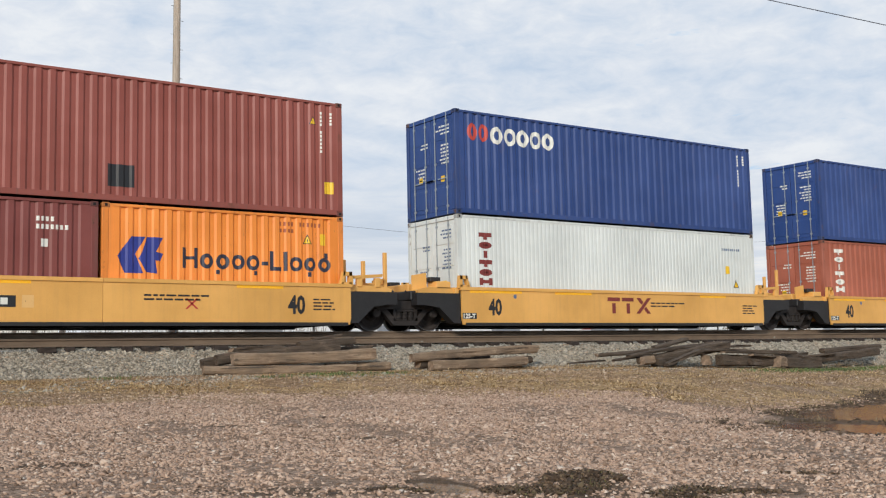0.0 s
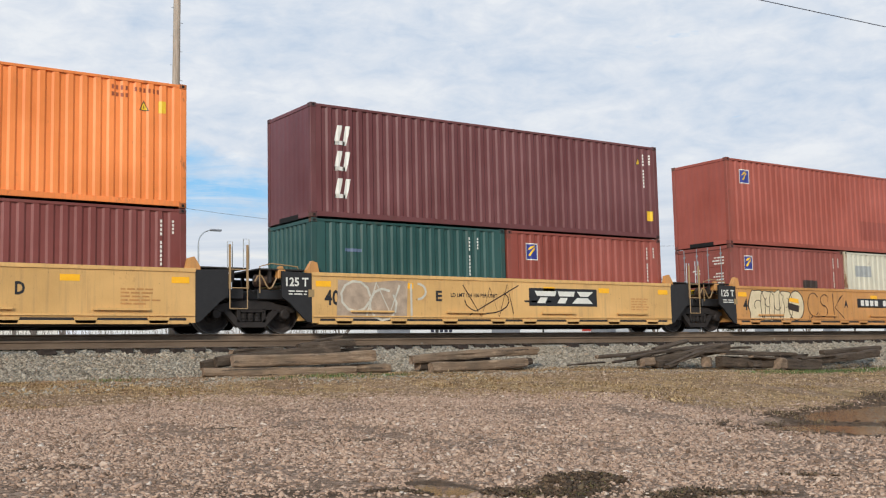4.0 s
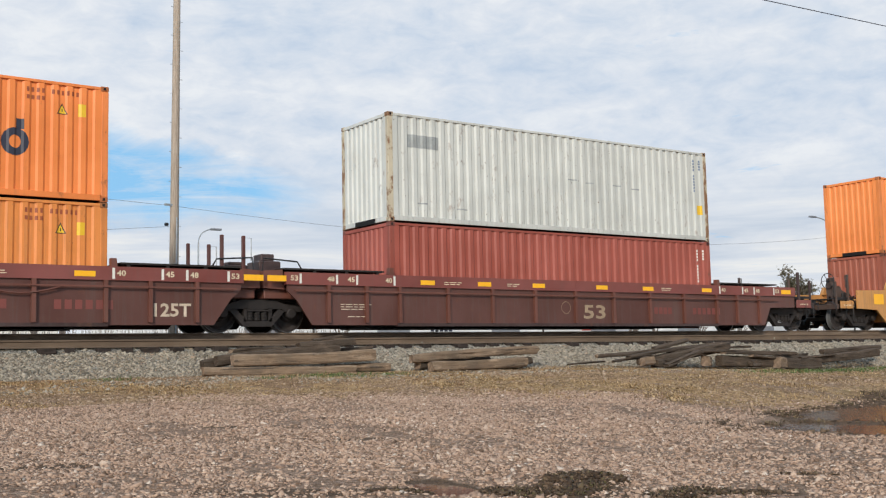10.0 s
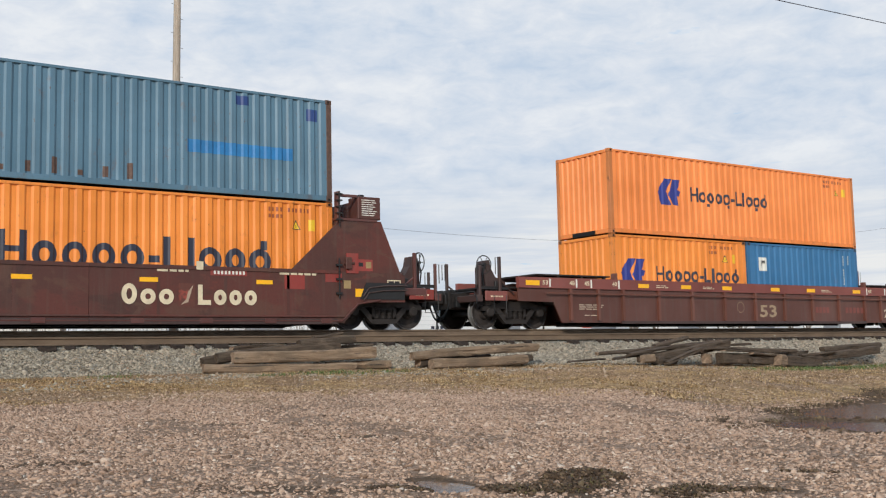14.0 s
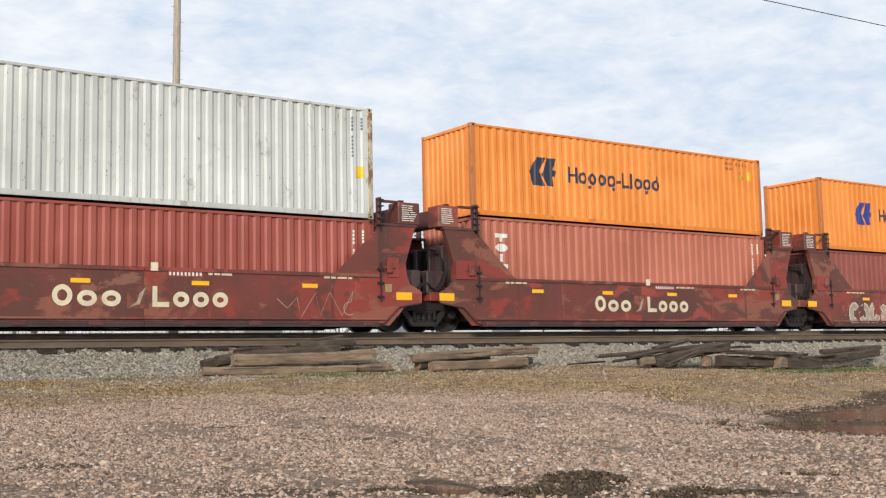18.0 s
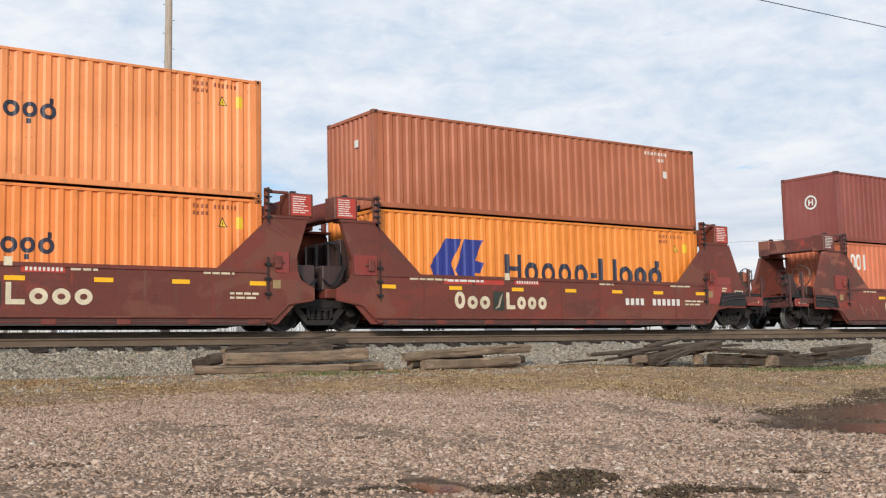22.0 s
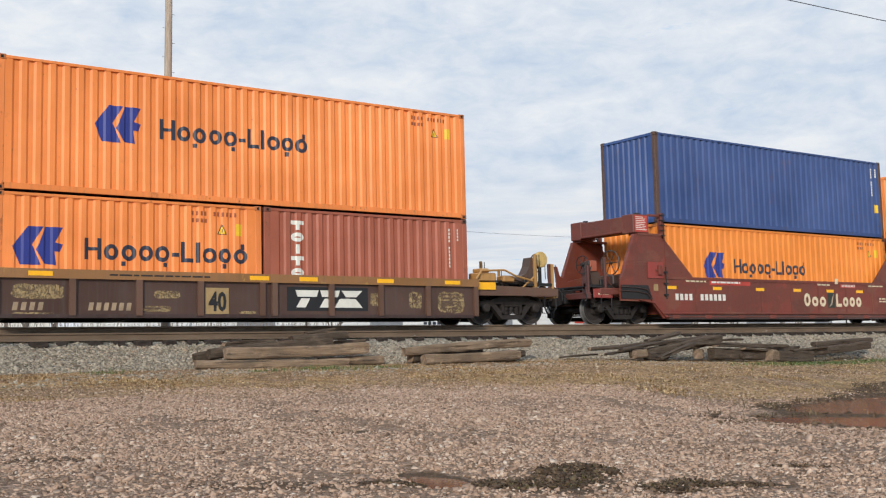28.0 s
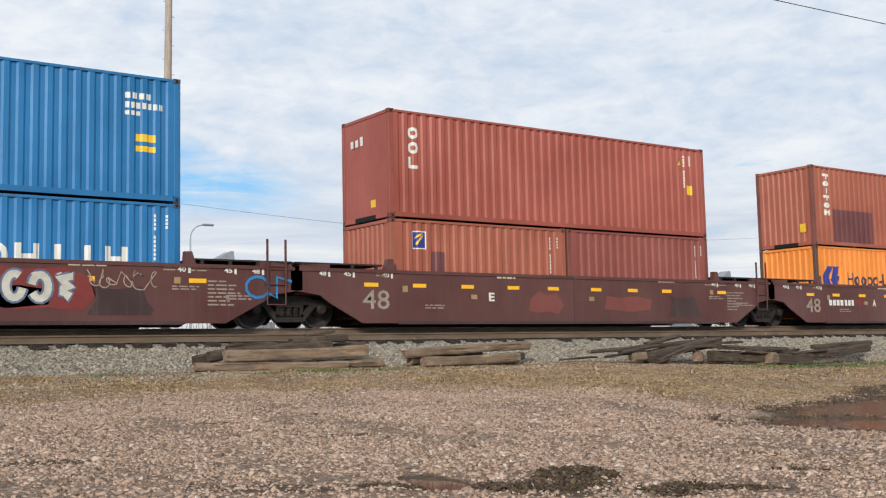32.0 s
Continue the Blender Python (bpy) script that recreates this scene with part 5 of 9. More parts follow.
        sided("sill_angle", mirrored([(0.004, 0.38), (6.2, 0.38), (6.2, 0.415), (0.004, 0.415)], sx), 1.45, 1.485, colour, u, ("bang", sx, colour))
    elif kind == "C":
        for i, x in enumerate((1.5, 3.0, 4.48, 5.98, 6.97, 8.05) + ((0.0,) if sx > 0 else ())):
            sided("side_rib", mirrored([(x - .045, 0.22), (x + .045, 0.22), (x + .045, 1.13), (x - .045, 1.13)], sx), 1.45, 1.53, "wagon_maroon", u, ("rib", sx, i), "upright side rib")
        shared("end_deck", ("cdeck", sx), lambda: boxes((*X(HALF + 0.25, HALF + 3.1), -1.34, 1.34, 1.50, 1.54), *[(*X(HALF + 0.4 + i * 0.9, HALF + 0.48 + i * 0.9), s * 1.28 - 0.04, s * 1.28 + 0.04, 1.4, 1.5) for i in range(3) for s in (-1, 1)]), M["truck_steel"], u, "raised end deck plate")
        sided("end_post", mirrored([(HALF + 0.02, 1.42), (HALF + 0.02, 1.62), (HALF + 0.14, 1.62), (HALF + 0.16, 1.42)], sx), 1.28, 1.42, "wagon_maroon", u, ("cpost", sx))
        sided("grip_pipe", mirrored([(0.004, 0.975), (HALF + 2.9, 0.975), (HALF + 2.9, 1.01), (0.004, 1.01)], sx), 1.53, 1.56, "wagon_maroon", u, ("cpipe", sx), "long side pipe")
        if style == "mid":
            shared("gear_housing", ("cgear", sx), lambda: boxes((*X(HALF + 2.92, HALF + 3.5), -0.85, -0.15, 1.44, 1.74 if sx < 0 else 1.62), (*X(HALF + 3.05, HALF + 3.4), -0.75, -0.3, 1.74 if sx < 0 else 1.62, 1.92 if sx < 0 else 1.7), (*X(HALF + 2.7, HALF + 3.6), -1.2, 1.2, 1.36, 1.42), bev=0.02), M["end_maroon"], u, "grimy gear housing over the truck")
            shared("hand_pipe", ("cpipe2", sx), lambda: path_tube(bmesh.new(), [Vector((sx * x, -1.1, z)) for x, z in ((HALF + 2.5, 1.56), (HALF + 2.6, 1.72), (HALF + 3.5, 1.78), (HALF + 3.55, 1.3))], 0.02, 6), M["black_steel"], u, "bent black hand pipe")
            for s in (-1, 1):
                shared("truck_guard", ("cgrd", sx, s), lambda: boxes((*X(HALF + 2.95, HALF + 3.55), *sorted((s * 1.1, s * 1.16)), 0.98, 1.36), bev=0.015), M["black_steel"], u, "black guard plate over the truck")
            sided("truck_wing", mirrored([(HALF + 3.05, 1.02), (HALF + 3.6, 1.05), (HALF + 3.6, 1.46), (HALF + 3.1, 1.50)], sx), 0.9, 1.3, "wagon_maroon", u, ("cwing", sx))
            if sx > 0:
                for s in (-1, 1):
                    for x, top in ((HALF + 2.75, 2.3), (HALF + 3.3, 2.3)):
                        shared("stanchion", ("cst", x, s), lambda: boxes((x - 0.04, x + 0.04, *sorted((s * 1.0, s * 1.08)), 1.45, top), bev=0.01), M["wagon_dark_brown"], u, "dark upright stanchion")
                    shared("hand_loop", ("clp", s), lambda: rail_loop(HALF + 3.34, s * 1.04, 1.7, 2.25, 0.16), M["galvanised"], u)
    elif kind in "DE":
        tower(u, kind, sx, style, colour)
    elif kind == "F":
        for i in range(5):
            x = (0.16, 1.70, 3.13, 4.58, 6.14)[i]
            sided("side_rib", mirrored([(x - .07, 0.22), (x + .07, 0.22), (x + .07, 1.0), (x - .07, 1.0)], sx), 1.44, 1.52, colour, u, ("frib", sx, i), "upright side rib")
        sided("end_beam", mirrored([(6.2, 0.78), (9.2, 0.80), (9.2, 1.0), (6.9, 1.06), (6.2, 1.18)], sx), 1.10, 1.36, "wagon_umber", u, ("fbeam", sx))
        sided("end_panel", mirrored([(6.2, 0.94), (6.9, 0.94), (6.9, 1.14), (6.2, 1.14)], sx), 1.36, 1.40, "reflector", u, ("fpan", sx), "yellow end panel")
        part("valve_housing", lathe(bmesh.new(), [(-0.3, 0.05), (-0.26, 0.17), (0.26, 0.17), (0.3, 0.05)], (sx * 7.2, -0.55, 1.30), 12, "x"), M["ochre_deck" if sx > 0 else "grimy_brown"], u, "grimy valve housing", True)
        if sx > 0:
            part("pipe_housing", boxes((6.45, 7.05, -1.25, -0.75, 1.18, 1.42), (6.55, 6.85, -1.2, -0.8, 1.42, 1.54), (7.35, 7.75, -1.2, -0.85, 1.18, 1.36), bev=0.03), M["ochre_deck"], u, "worn ochre pipe housing")
            part("deck_pipe", path_tube(bmesh.new(), [Vector(p) for p in ((6.3, -1.3, 1.22), (6.5, -1.3, 1.46), (7.3, -1.3, 1.50), (7.7, -1.3, 1.34), (8.3, -1.3, 1.22))], 0.03, 7), M["ochre_deck"], u, "bent ochre deck pipe")
            part("chain_wheel", lathe(bmesh.new(), [(-0.05, 0.06), (-0.05, 0.2), (-0.03, 0.23), (0.03, 0.23), (0.05, 0.2), (0.05, 0.06)], (8.86, -1.02, 1.86), 18, "y"), M["mark_yellow_dull"], u, "pale yellow brake disc")
            part("disc_post", boxes((8.81, 8.91, -1.0, -0.94, 0.98, 1.86), bev=0.01), M["black_steel"], u, "black disc post")
    else:
        shared("deck_plate", ("gdeck", sx, style), lambda: boxes((*X(HALF + 0.3, HALF + 2.8), -1.3, 1.3, 1.56, 1.60), *[(*X(HALF + 0.45 + i * 0.7, HALF + 0.53 + i * 0.7), s * 1.28 - 0.03, s * 1.28 + 0.03, 1.42, 1.56) for i in range(4) for s in (-1, 1)]), M["truck_steel"], u, "raised end deck plate")
        sided("corner_stop", mirrored([(HALF + 0.02, 1.44), (HALF + 0.04, 1.74), (HALF + 0.20, 1.74), (HALF + 0.30, 1.44)], sx), 1.25, 1.42, "wagon_dark_brown", u, ("gstop", sx))
        if style == "mid" and sx > 0:
            ladder(u, HALF + 2.05, -1.49, 0.5, 2.1, 0.48, "wagon_dark_brown")
            part("slope_housing", prism(bmesh.new(), [(HALF + 0.95, 1.60), (HALF + 1.40, 1.84), (HALF + 1.46, 1.84), (HALF + 1.48, 1.60)], -0.9, -0.5), M["galvanised"], u, "sloping dark brake housing")
        if style == "mid":
            sided("truck_wing", mirrored([(HALF + 2.9, 0.95), (HALF + 2.95, 1.5), (HALF + 1.9, 1.58), (HALF + 1.9, 1.0)], sx), 1.1, 1.40, "wagon_dark_brown", u, ("gwing", sx))


ys_ = 1.45


def tower(u, kind, sx, style, colour):
    """The tall corner brackets that hold the upper container."""
    def X(a, b):
        return sorted((sx * a, sx * b))
    dark = "wagon_dark_brown" if kind == "D" else colour
    sided("gusset", mirrored([(HALF - 1.30, 1.40), (HALF - 0.02, 2.60), (HALF - 0.02, 1.40)], sx), 1.40, 1.445, colour, u, ("gus", kind, sx), "sloping gusset plate")
    outer = [(HALF + 1.27, 2.72), (HALF + 1.84, 1.40)] if style == "end" else [(HALF + 1.12, 2.72), (HALF + 0.80, 1.75), (HALF + 0.84, 1.40)]
    sided("tower_leg", mirrored([(HALF - 0.02, 1.40), (HALF - 0.02, 2.62), (HALF + 0.08, 2.72)] + outer, sx), 1.30, 1.44, colour, u, ("leg", kind, sx, style), "tall bracket plate")
    if style == "end":
        # black plate over the sill paints in the shade of the end channel
        sided("end_channel", mirrored([(HALF + 0.62, 0.74), (HALF + 1.94, 0.74), (HALF + 1.94, 1.16), (HALF + 0.80, 1.16)], sx), 1.455, 1.475, "black_steel", u, ("ech", kind, sx), "black plate painted for the shaded end channel")
        for dz in (0.0, 0.12):
            shared("channel_pipe", ("cpp", kind, sx, dz), lambda: path_tube(bmesh.new(), [Vector((sx * x, -1.50, z + dz)) for x, z in ((HALF + 2.0, 0.98), (HALF + 1.3, 0.96), (HALF + 0.86, 0.90), (HALF + 0.70, 0.70))], 0.016, 6), M["end_maroon"], u, "bent air pipe along the sill")
    sided("tower_flange", mirrored([(HALF - 0.02, 2.70), (HALF + 1.15, 2.70), (HALF + 1.15, 2.76), (HALF - 0.02, 2.76)], sx), 1.08, 1.46, dark, u, ("flg", kind, sx))
    for s in (-1, 1):
        shared("bracket_box", ("bbox", kind, sx, s), lambda: boxes((*X(HALF + 0.62, HALF + 1.28), *sorted((s * 0.92, s * 1.42)), 2.76, 3.34), bev=0.02), M[colour], u, "box end of the cross beam")
        shared("guide_post", ("gpost", kind, sx, s), lambda: boxes((*X(HALF + 0.01, HALF + 0.10), *sorted((s * 1.28, s * 1.44)), 2.62, 3.42), (*X(HALF + 0.10, HALF + 0.62), *sorted((s * 1.34, s * 1.40)), 3.30, 3.37), bev=0.01), M[dark], u, "container guide post")

        def rungs():
            bm = bmesh.new()
            for i in range(5):
                box(bm, *X(HALF - 0.03, HALF + 0.13), *sorted((s * 1.40, s * 1.50)), 2.70 + i * 0.16, 2.73 + i * 0.16)
            tube(bm, (sx * (HALF + 0.04), s * 1.49, 2.55), (sx * (HALF + 0.04), s * 1.49, 3.42), 0.018, 6)
            return bm
        shared("guide_ladder", ("grung", kind, sx, s), rungs, M["black_steel"], u, "dark rungs of the guide")
        shared("locking_lug", ("lock", kind, sx, s), lambda: boxes((*X(HALF + 0.78, HALF + 0.92), *sorted((s * 1.10, s * 1.22)), 3.34, 3.42), bev=0.01), M["black_steel"], u)
    if style == "end":
        shared("cross_beam", ("xb", kind, sx), lambda: boxes((*X(HALF + 0.85, HALF + 1.25), -0.92, 0.92, 2.82, 3.30), bev=0.02), M[colour], u, "heavy cross beam")
        shared("cross_beam_lip", ("xbl", kind, sx), lambda: boxes((*X(HALF + 0.80, HALF + 1.32), -0.92, 0.92, 2.80, 2.86), bev=0.01), M[dark], u)
        sided("curved_wing", mirrored([(HALF + 1.2, 1.3), (HALF + 1.55, 1.3), (HALF + 2.1, 1.15), (HALF + 2.5, 1.15), (HALF + 2.6, 1.85), (HALF + 2.52, 1.85), (HALF + 2.42, 1.55), (HALF + 2.1, 1.38), (HALF + 1.3, 1.55)], sx), 0.72, 0.80, colour, u, ("cw", kind, sx), "curved end wing plate")
        brake_wheel(u, sx * (HALF + 1.45), -0.55, 1.90, "grimy_brown", sx, "x", 0.38)
        shared("gear_case", ("gcase", kind, sx), lambda: boxes((*X(HALF + 1.35, HALF + 1.75), -0.95, -0.15, 1.06, 1.50), (*X(HALF + 1.9, HALF + 2.3), -0.9, -0.5, 1.06, 1.32), bev=0.03), M["end_maroon"], u, "grimy gear case")
        for s in (-1, 1):
            shared("end_beam", ("debeam", kind, sx, s), lambda: boxes((*X(HALF + 0.6, HALF + 2.7), *sorted((s * 1.08, s * 1.36)), 0.86, 1.06), bev=0.02), M[dark], u)
    else:
        shared("cross_beam", ("xb2", kind, sx), lambda: boxes((*X(HALF + 0.80, HALF + 1.22), -0.92, 0.92, 2.82, 3.26), bev=0.02), M[dark], u, "heavy cross beam")
        # added plate, painted dark for the shaded machinery in the gap
        shared("inner_bulkhead", ("ibh", kind, sx), lambda: boxes((*X(HALF + 0.62, HALF + 0.68), -1.27, 1.27, 0.9, 2.36), *[(*X(HALF + 0.68, HALF + 0.86), yy - 0.05, yy + 0.05, 1.0, 2.3) for yy in (-0.9, -0.3, 0.3, 0.9)], bev=0.012), M["end_maroon"], u, "dark ribbed plate added for the shaded machinery between the brackets")
        shared("standing_pipe", ("spp", kind, sx), lambda: path_tube(bmesh.new(), [Vector((sx * x, y, z)) for x, y, z in ((HALF + 0.95, -1.05, 1.0), (HALF + 0.95, -1.05, 1.9), (HALF + 0.86, -0.8, 2.2), (HALF + 0.86, -0.3, 2.3))], 0.03, 6), M["black_steel"], u, "bent black air pipe")
        shared("gear_case", ("gcase2", sx), lambda: boxes((*X(HALF + 0.86, HALF + 1.48), -1.12, 1.12, 1.0, 1.62), (*X(HALF + 0.3, HALF + 0.8), -1.2, 1.2, 1.04, 1.30), bev=0.03), M["end_maroon"], u, "grimy gear case between the units")
        for i, yy in enumerate((-1.22, -1.12)):
            shared("brake_hose", ("dhose", sx, i), lambda: path_tube(bmesh.new(), [Vector((sx * (HALF + 0.86 + 0.07 * q), yy, 1.62 + 0.1 * i - (0.5 + 0.1 * i) * math.sin(math.pi * q / 9 * 0.75))) for q in range(10)], 0.02, 5), M["rubber"], u, "drooping black brake hose")
    sided("hinge_pad", mirrored([(HALF + (0.10 if sx < 0 else 0.24), 1.38), (HALF + (0.78 if sx < 0 else 0.58), 1.38), (HALF + (0.78 if sx < 0 else 0.58), 1.88), (HALF + (0.10 if sx < 0 else 0.24), 1.88)], sx), 1.445, 1.472, "patched_red", u, ("pad", kind, sx), "bright red pad plate")
    for s in (-1, 1):
        shared("hinge_box", ("hbox", kind, sx, s), lambda: boxes((*X(HALF + 0.20, HALF + 0.36), *sorted((s * 1.475, s * 1.53)), 1.48, 1.78), (*X(HALF + 0.14, HALF + 0.46), *sorted((s * 1.475, s * 1.50)), 1.60, 1.66), bev=0.01), M[colour], u, "small hinge box")
        shared("train_pipe", ("tpipe", sx, s), lambda: path_tube(bmesh.new(), [Vector((sx * x, s * 1.475, z)) for x, z in ((0.01, 0.20), (HALF + 0.1, 0.20), (HALF + 0.55, 0.62), (HALF + 1.2, 0.72))], 0.024, 6), M[dark], u, "long pipe along the sill")
        shared("sill_flange", ("sfl", sx, s, kind), lambda: boxes((*X(0.004, HALF + 0.2), *sorted((s * 1.45, s * 1.492)), 0.285, 0.33), bev=0.006), M[colour], u)
        for i, x in enumerate((1.5, 3.1, 4.7)):
            shared("weld_strap", ("wst", sx, s, i, kind), lambda: boxes((*X(x, x + 0.07), *sorted((s * 1.45, s * 1.456)), 0.33, 1.36)), M[colour], u)
        for i, x in enumerate((0.9, 2.5, 4.1, 5.6)):
            shared("sill_bracket", ("sbr", sx, s, i), lambda: boxes((*X(x, x + 0.30), *sorted((s * 1.45, s * 1.505)), 0.14, 0.26), bev=0.008), M[dark], u)
    rod = path_tube(bmesh.new(), [Vector((sx * (HALF + 0.02), -1.49, z)) for z in (0.75, 1.75)], 0.018, 6)
    for z in (0.85, 1.2, 1.55):
        box(rod, *X(HALF - 0.06, HALF + 0.10), -1.51, -1.45, z, z + 0.05)
    part("latch_rod", rod, M["black_steel"], u, "upright latch rod")

# ---- the train ----
moving = []                 # (thing, where it stands along the train, height)
SIDE_Y = -1.455             # just proud of the wagons' side plates


def put(thing, s, z):
    moving.append((thing, s, z))
    return thing


def stack(c, lower, upper):
    """Lower boxes side by side in the well, one box on top; c is the left end of the load."""
    z = RAIL + 0.26
    if len(lower) == 1:
        put(lower[0].ob, c + 6.096, z)
    else:
        put(lower[0].ob, c + 3.029, z)
        put(lower[1].ob, c + 12.192 - 3.029, z)
    put(upper.ob, c + 6.096, z + lower[0].h + 0.012)


L40, L20 = 12.192, 6.058


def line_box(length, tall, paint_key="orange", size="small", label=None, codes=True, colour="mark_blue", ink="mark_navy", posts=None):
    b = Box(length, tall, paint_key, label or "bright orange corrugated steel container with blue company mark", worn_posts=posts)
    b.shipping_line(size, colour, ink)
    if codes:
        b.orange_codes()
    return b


def well(kind, c, left, right, label, colour):
    u = well_unit(kind, left, right, label, colour)
    put(u, c + HALF, RAIL)
    return u


def plate(u, name, bm, key, label=""):
    """A mark on the near side plate of a wagon, x from the left end of its load."""
    for v in bm.verts:
        v.co.x -= HALF
    ob = part(name, bm, M[key], u, label)
    if any(w in name for w in ("stencil", "number_mark", "graffiti", "lettering", "patch", "decal", "strips", "band", "scrawl", "smear")):
        ob["kind"] = "stuff"
    return ob


def graffiti(u, x0, x1, z0, z1, n, seed, fill, line, heavy=0.30):
    """A row of fat sprayed strokes with dark edges; it spells nothing."""
    r = random.Random(seed)
    w = (x1 - x0) / n
    h = z1 - z0
    edge, body, shine = bmesh.new(), bmesh.new(), bmesh.new()

    def join(dst, pts, wide, y):
        src = squiggle(pts, wide, y)
        me = bpy.data.meshes.new("stroke")
        src.to_mesh(me)
        src.free()
        dst.from_mesh(me)
        bpy.data.meshes.remove(me)
    for i in range(n):
        cx, cz = x0 + (i + 0.5) * w, (z0 + z1) / 2 + r.uniform(-0.05, 0.05) * h
        a = w * 0.30
        j = lambda: r.uniform(-0.06, 0.06) * w
        tw = r.uniform(0, 360)
        kinds = (arc(cx, cz, a * 1.1, h * 0.36, tw, tw + r.uniform(230, 330), 14), [(cx + a * math.sin(1.9 * q + tw) * (0.5 + 0.1 * q), z0 + h * (0.12 + 0.76 * q / 8)) for q in range(9)],
                 arc(cx - a * 0.3, cz + h * .12, a * .8, h * .26, tw, tw + 250, 10) + arc(cx + a * 0.3, cz - h * .14, a * .8, h * .24, tw + 120, tw + 400, 10))
        pts = kinds[r.randrange(len(kinds))]
        join(edge, pts, w * heavy + 0.09, SIDE_Y - 0.0025 - 0.0003 * i)
        join(body, pts, w * heavy, SIDE_Y - 0.0055 - 0.0003 * i)
        join(shine, [(cx - a + j(), z1 - .16 * h), (cx - a * .5, z1 - .1 * h)], 0.03, SIDE_Y - 0.009)
    plate(u, "graffiti_edge", edge, line, "dark edge of sprayed graffiti")
    plate(u, "graffiti", body, fill, "fat sprayed graffiti strokes")
    plate(u, "graffiti_shine", shine, "spray_white")


def scrawl(u, x0, x1, z0, z1, n, seed, width, key, label="thin sprayed scrawl"):
    """One restless sprayed line that spells nothing."""
    r = random.Random(seed)
    pts = []
    for i in range(n):
        t = i / (n - 1)
        x = x0 + (x1 - x0) * t
        top = i % 2 == 0
        pts.append((x + r.uniform(-0.10, 0.10), (z1 - r.uniform(0, 0.35) * (z1 - z0)) if top else (z0 + r.uniform(0, 0.4) * (z1 - z0))))
        if r.random() < 0.35:
            pts += arc(x, (z0 + z1) / 2 + r.uniform(-.1, .1), (x1 - x0) / n * r.uniform(0.5, 0.9), (z1 - z0) * r.uniform(0.15, 0.35), r.uniform(0, 180), r.uniform(260, 420), 9)
    plate(u, "sprayed_scrawl", squiggle(pts, width, SIDE_Y - 0.003 - 0.0052 * (seed % 5)), key, label)


rng = random.Random(21)

# yellow three-unit wagon
YA = "clean yellow steel well wagon with black truck covers"
for c_, l_, r_ in ((32.87, "mid", "mid"), (16.98, "mid", "mid"), (1.27, "end", "mid")):
    u = well("A", c_, l_, r_, YA, "wagon_yellow")
    plate(u, "size_number", word("40", 0.82 if l_ == "mid" else 10.52, 0.42, SIDE_Y, 0.42, 0.46, 0.02), "mark_black", "black number 40")
    if l_ == "end":
        plate(u, "size_number", word("40", 0.30, 0.46, SIDE_Y, 0.20, 0.22, 0.01), "mark_black")
        plate(u, "number_panel", flat([(1.94, 4.30, 0.51, 0.75)], SIDE_Y), "mark_black", "black panel")
        plate(u, "number_mark", flat([(2.1 + i * 0.2, 2.24 + i * 0.2, 0.56, 0.70) for i in range(4)] + [(3.2 + i * 0.2, 3.34 + i * 0.2, 0.56, 0.70) for i in range(5)], SIDE_Y - 0.003), "mark_white", "white code bars")
        plate(u, "stencil_frame", flat([(4.42, 4.66, 0.50, 0.76)], SIDE_Y), "wagon_yellow_old", "small stencil frame")
        plate(u, "cross_decal", shapes([[(7.95, .5), (8.01, .5), (8.27, .74), (8.21, .74)], [(8.21, .5), (8.27, .5), (8.01, .74), (7.95, .74)]], SIDE_Y), "mark_red", "red crossed decal")
    else:
        plate(u, "load_panel", flat([(-0.05, 0.42, 0.30, 0.46)], SIDE_Y), "mark_black")
        plate(u, "load_mark", word("125-T", -0.02, 0.32, SIDE_Y - 0.003, 0.12, 0.40, 0.006), "mark_white", "white load mark 125-T")
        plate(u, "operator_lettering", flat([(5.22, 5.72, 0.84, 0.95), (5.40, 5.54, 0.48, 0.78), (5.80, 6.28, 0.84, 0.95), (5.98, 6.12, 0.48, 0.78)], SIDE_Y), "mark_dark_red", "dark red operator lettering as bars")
        plate(u, "operator_lettering", shapes([[(6.38, .48), (6.54, .48), (7.02, .95), (6.86, .95)], [(6.40, .95), (6.56, .95), (6.69, .82), (6.61, .74)], [(6.79, .69), (6.71, .61), (6.84, .48), (7.0, .48)]], SIDE_Y), "mark_dark_red")
    plate(u, "side_stencil", flat(lines_of_bars(7.0, 8.6, 0.78, 2, 0.09, 0.04, rng), SIDE_Y), "mark_black", "small stencilled lines")
    plate(u, "side_stencil", flat(lines_of_bars(11.2, 12.0, 0.74, 4, 0.08, 0.035, rng), SIDE_Y), "mark_black", "small stencilled lines")
    plate(u, "yellow_band", flat([(0.2, 2.0, 1.0, 1.07), (3.2, 4.6, 1.0, 1.07), (9.2, 10.4, 1.0, 1.07)], SIDE_Y), "reflector", "bright yellow strips")
    plate(u, "round_decal", shapes([arc(1.75, 0.92, 0.06, 0.06, 0, 350, 12)], SIDE_Y), "mark_pale_blue", "round blue decal")

b0 = Box(L40, HC, "blue", "dark blue steel container with doors and lock rods", doors=True)
b0.codes()
l0 = Box(L40, HC, "rust_brown", "red-brown steel container with white upright lettering", doors=True).column(0.73, 1.2, 1.0, 2.6, 6, thin=(2,))
stack(32.87, [l0], b0)
b1 = Box(L40, HC, "blue", "dark blue container with large white and red lettering", doors=True)
b1.mark("company_lettering", block_row(0.44, 1.18, 2.05, 2.55, "OO", 0.90), "mark_red", "red lettering as plain shapes")
b1.mark("company_lettering", block_row(1.24, 3.58, 2.02, 2.52, "OOOOO", 0.92), "mark_white", "white lettering as plain shapes")
b1.codes(yellow=0, tri=False)
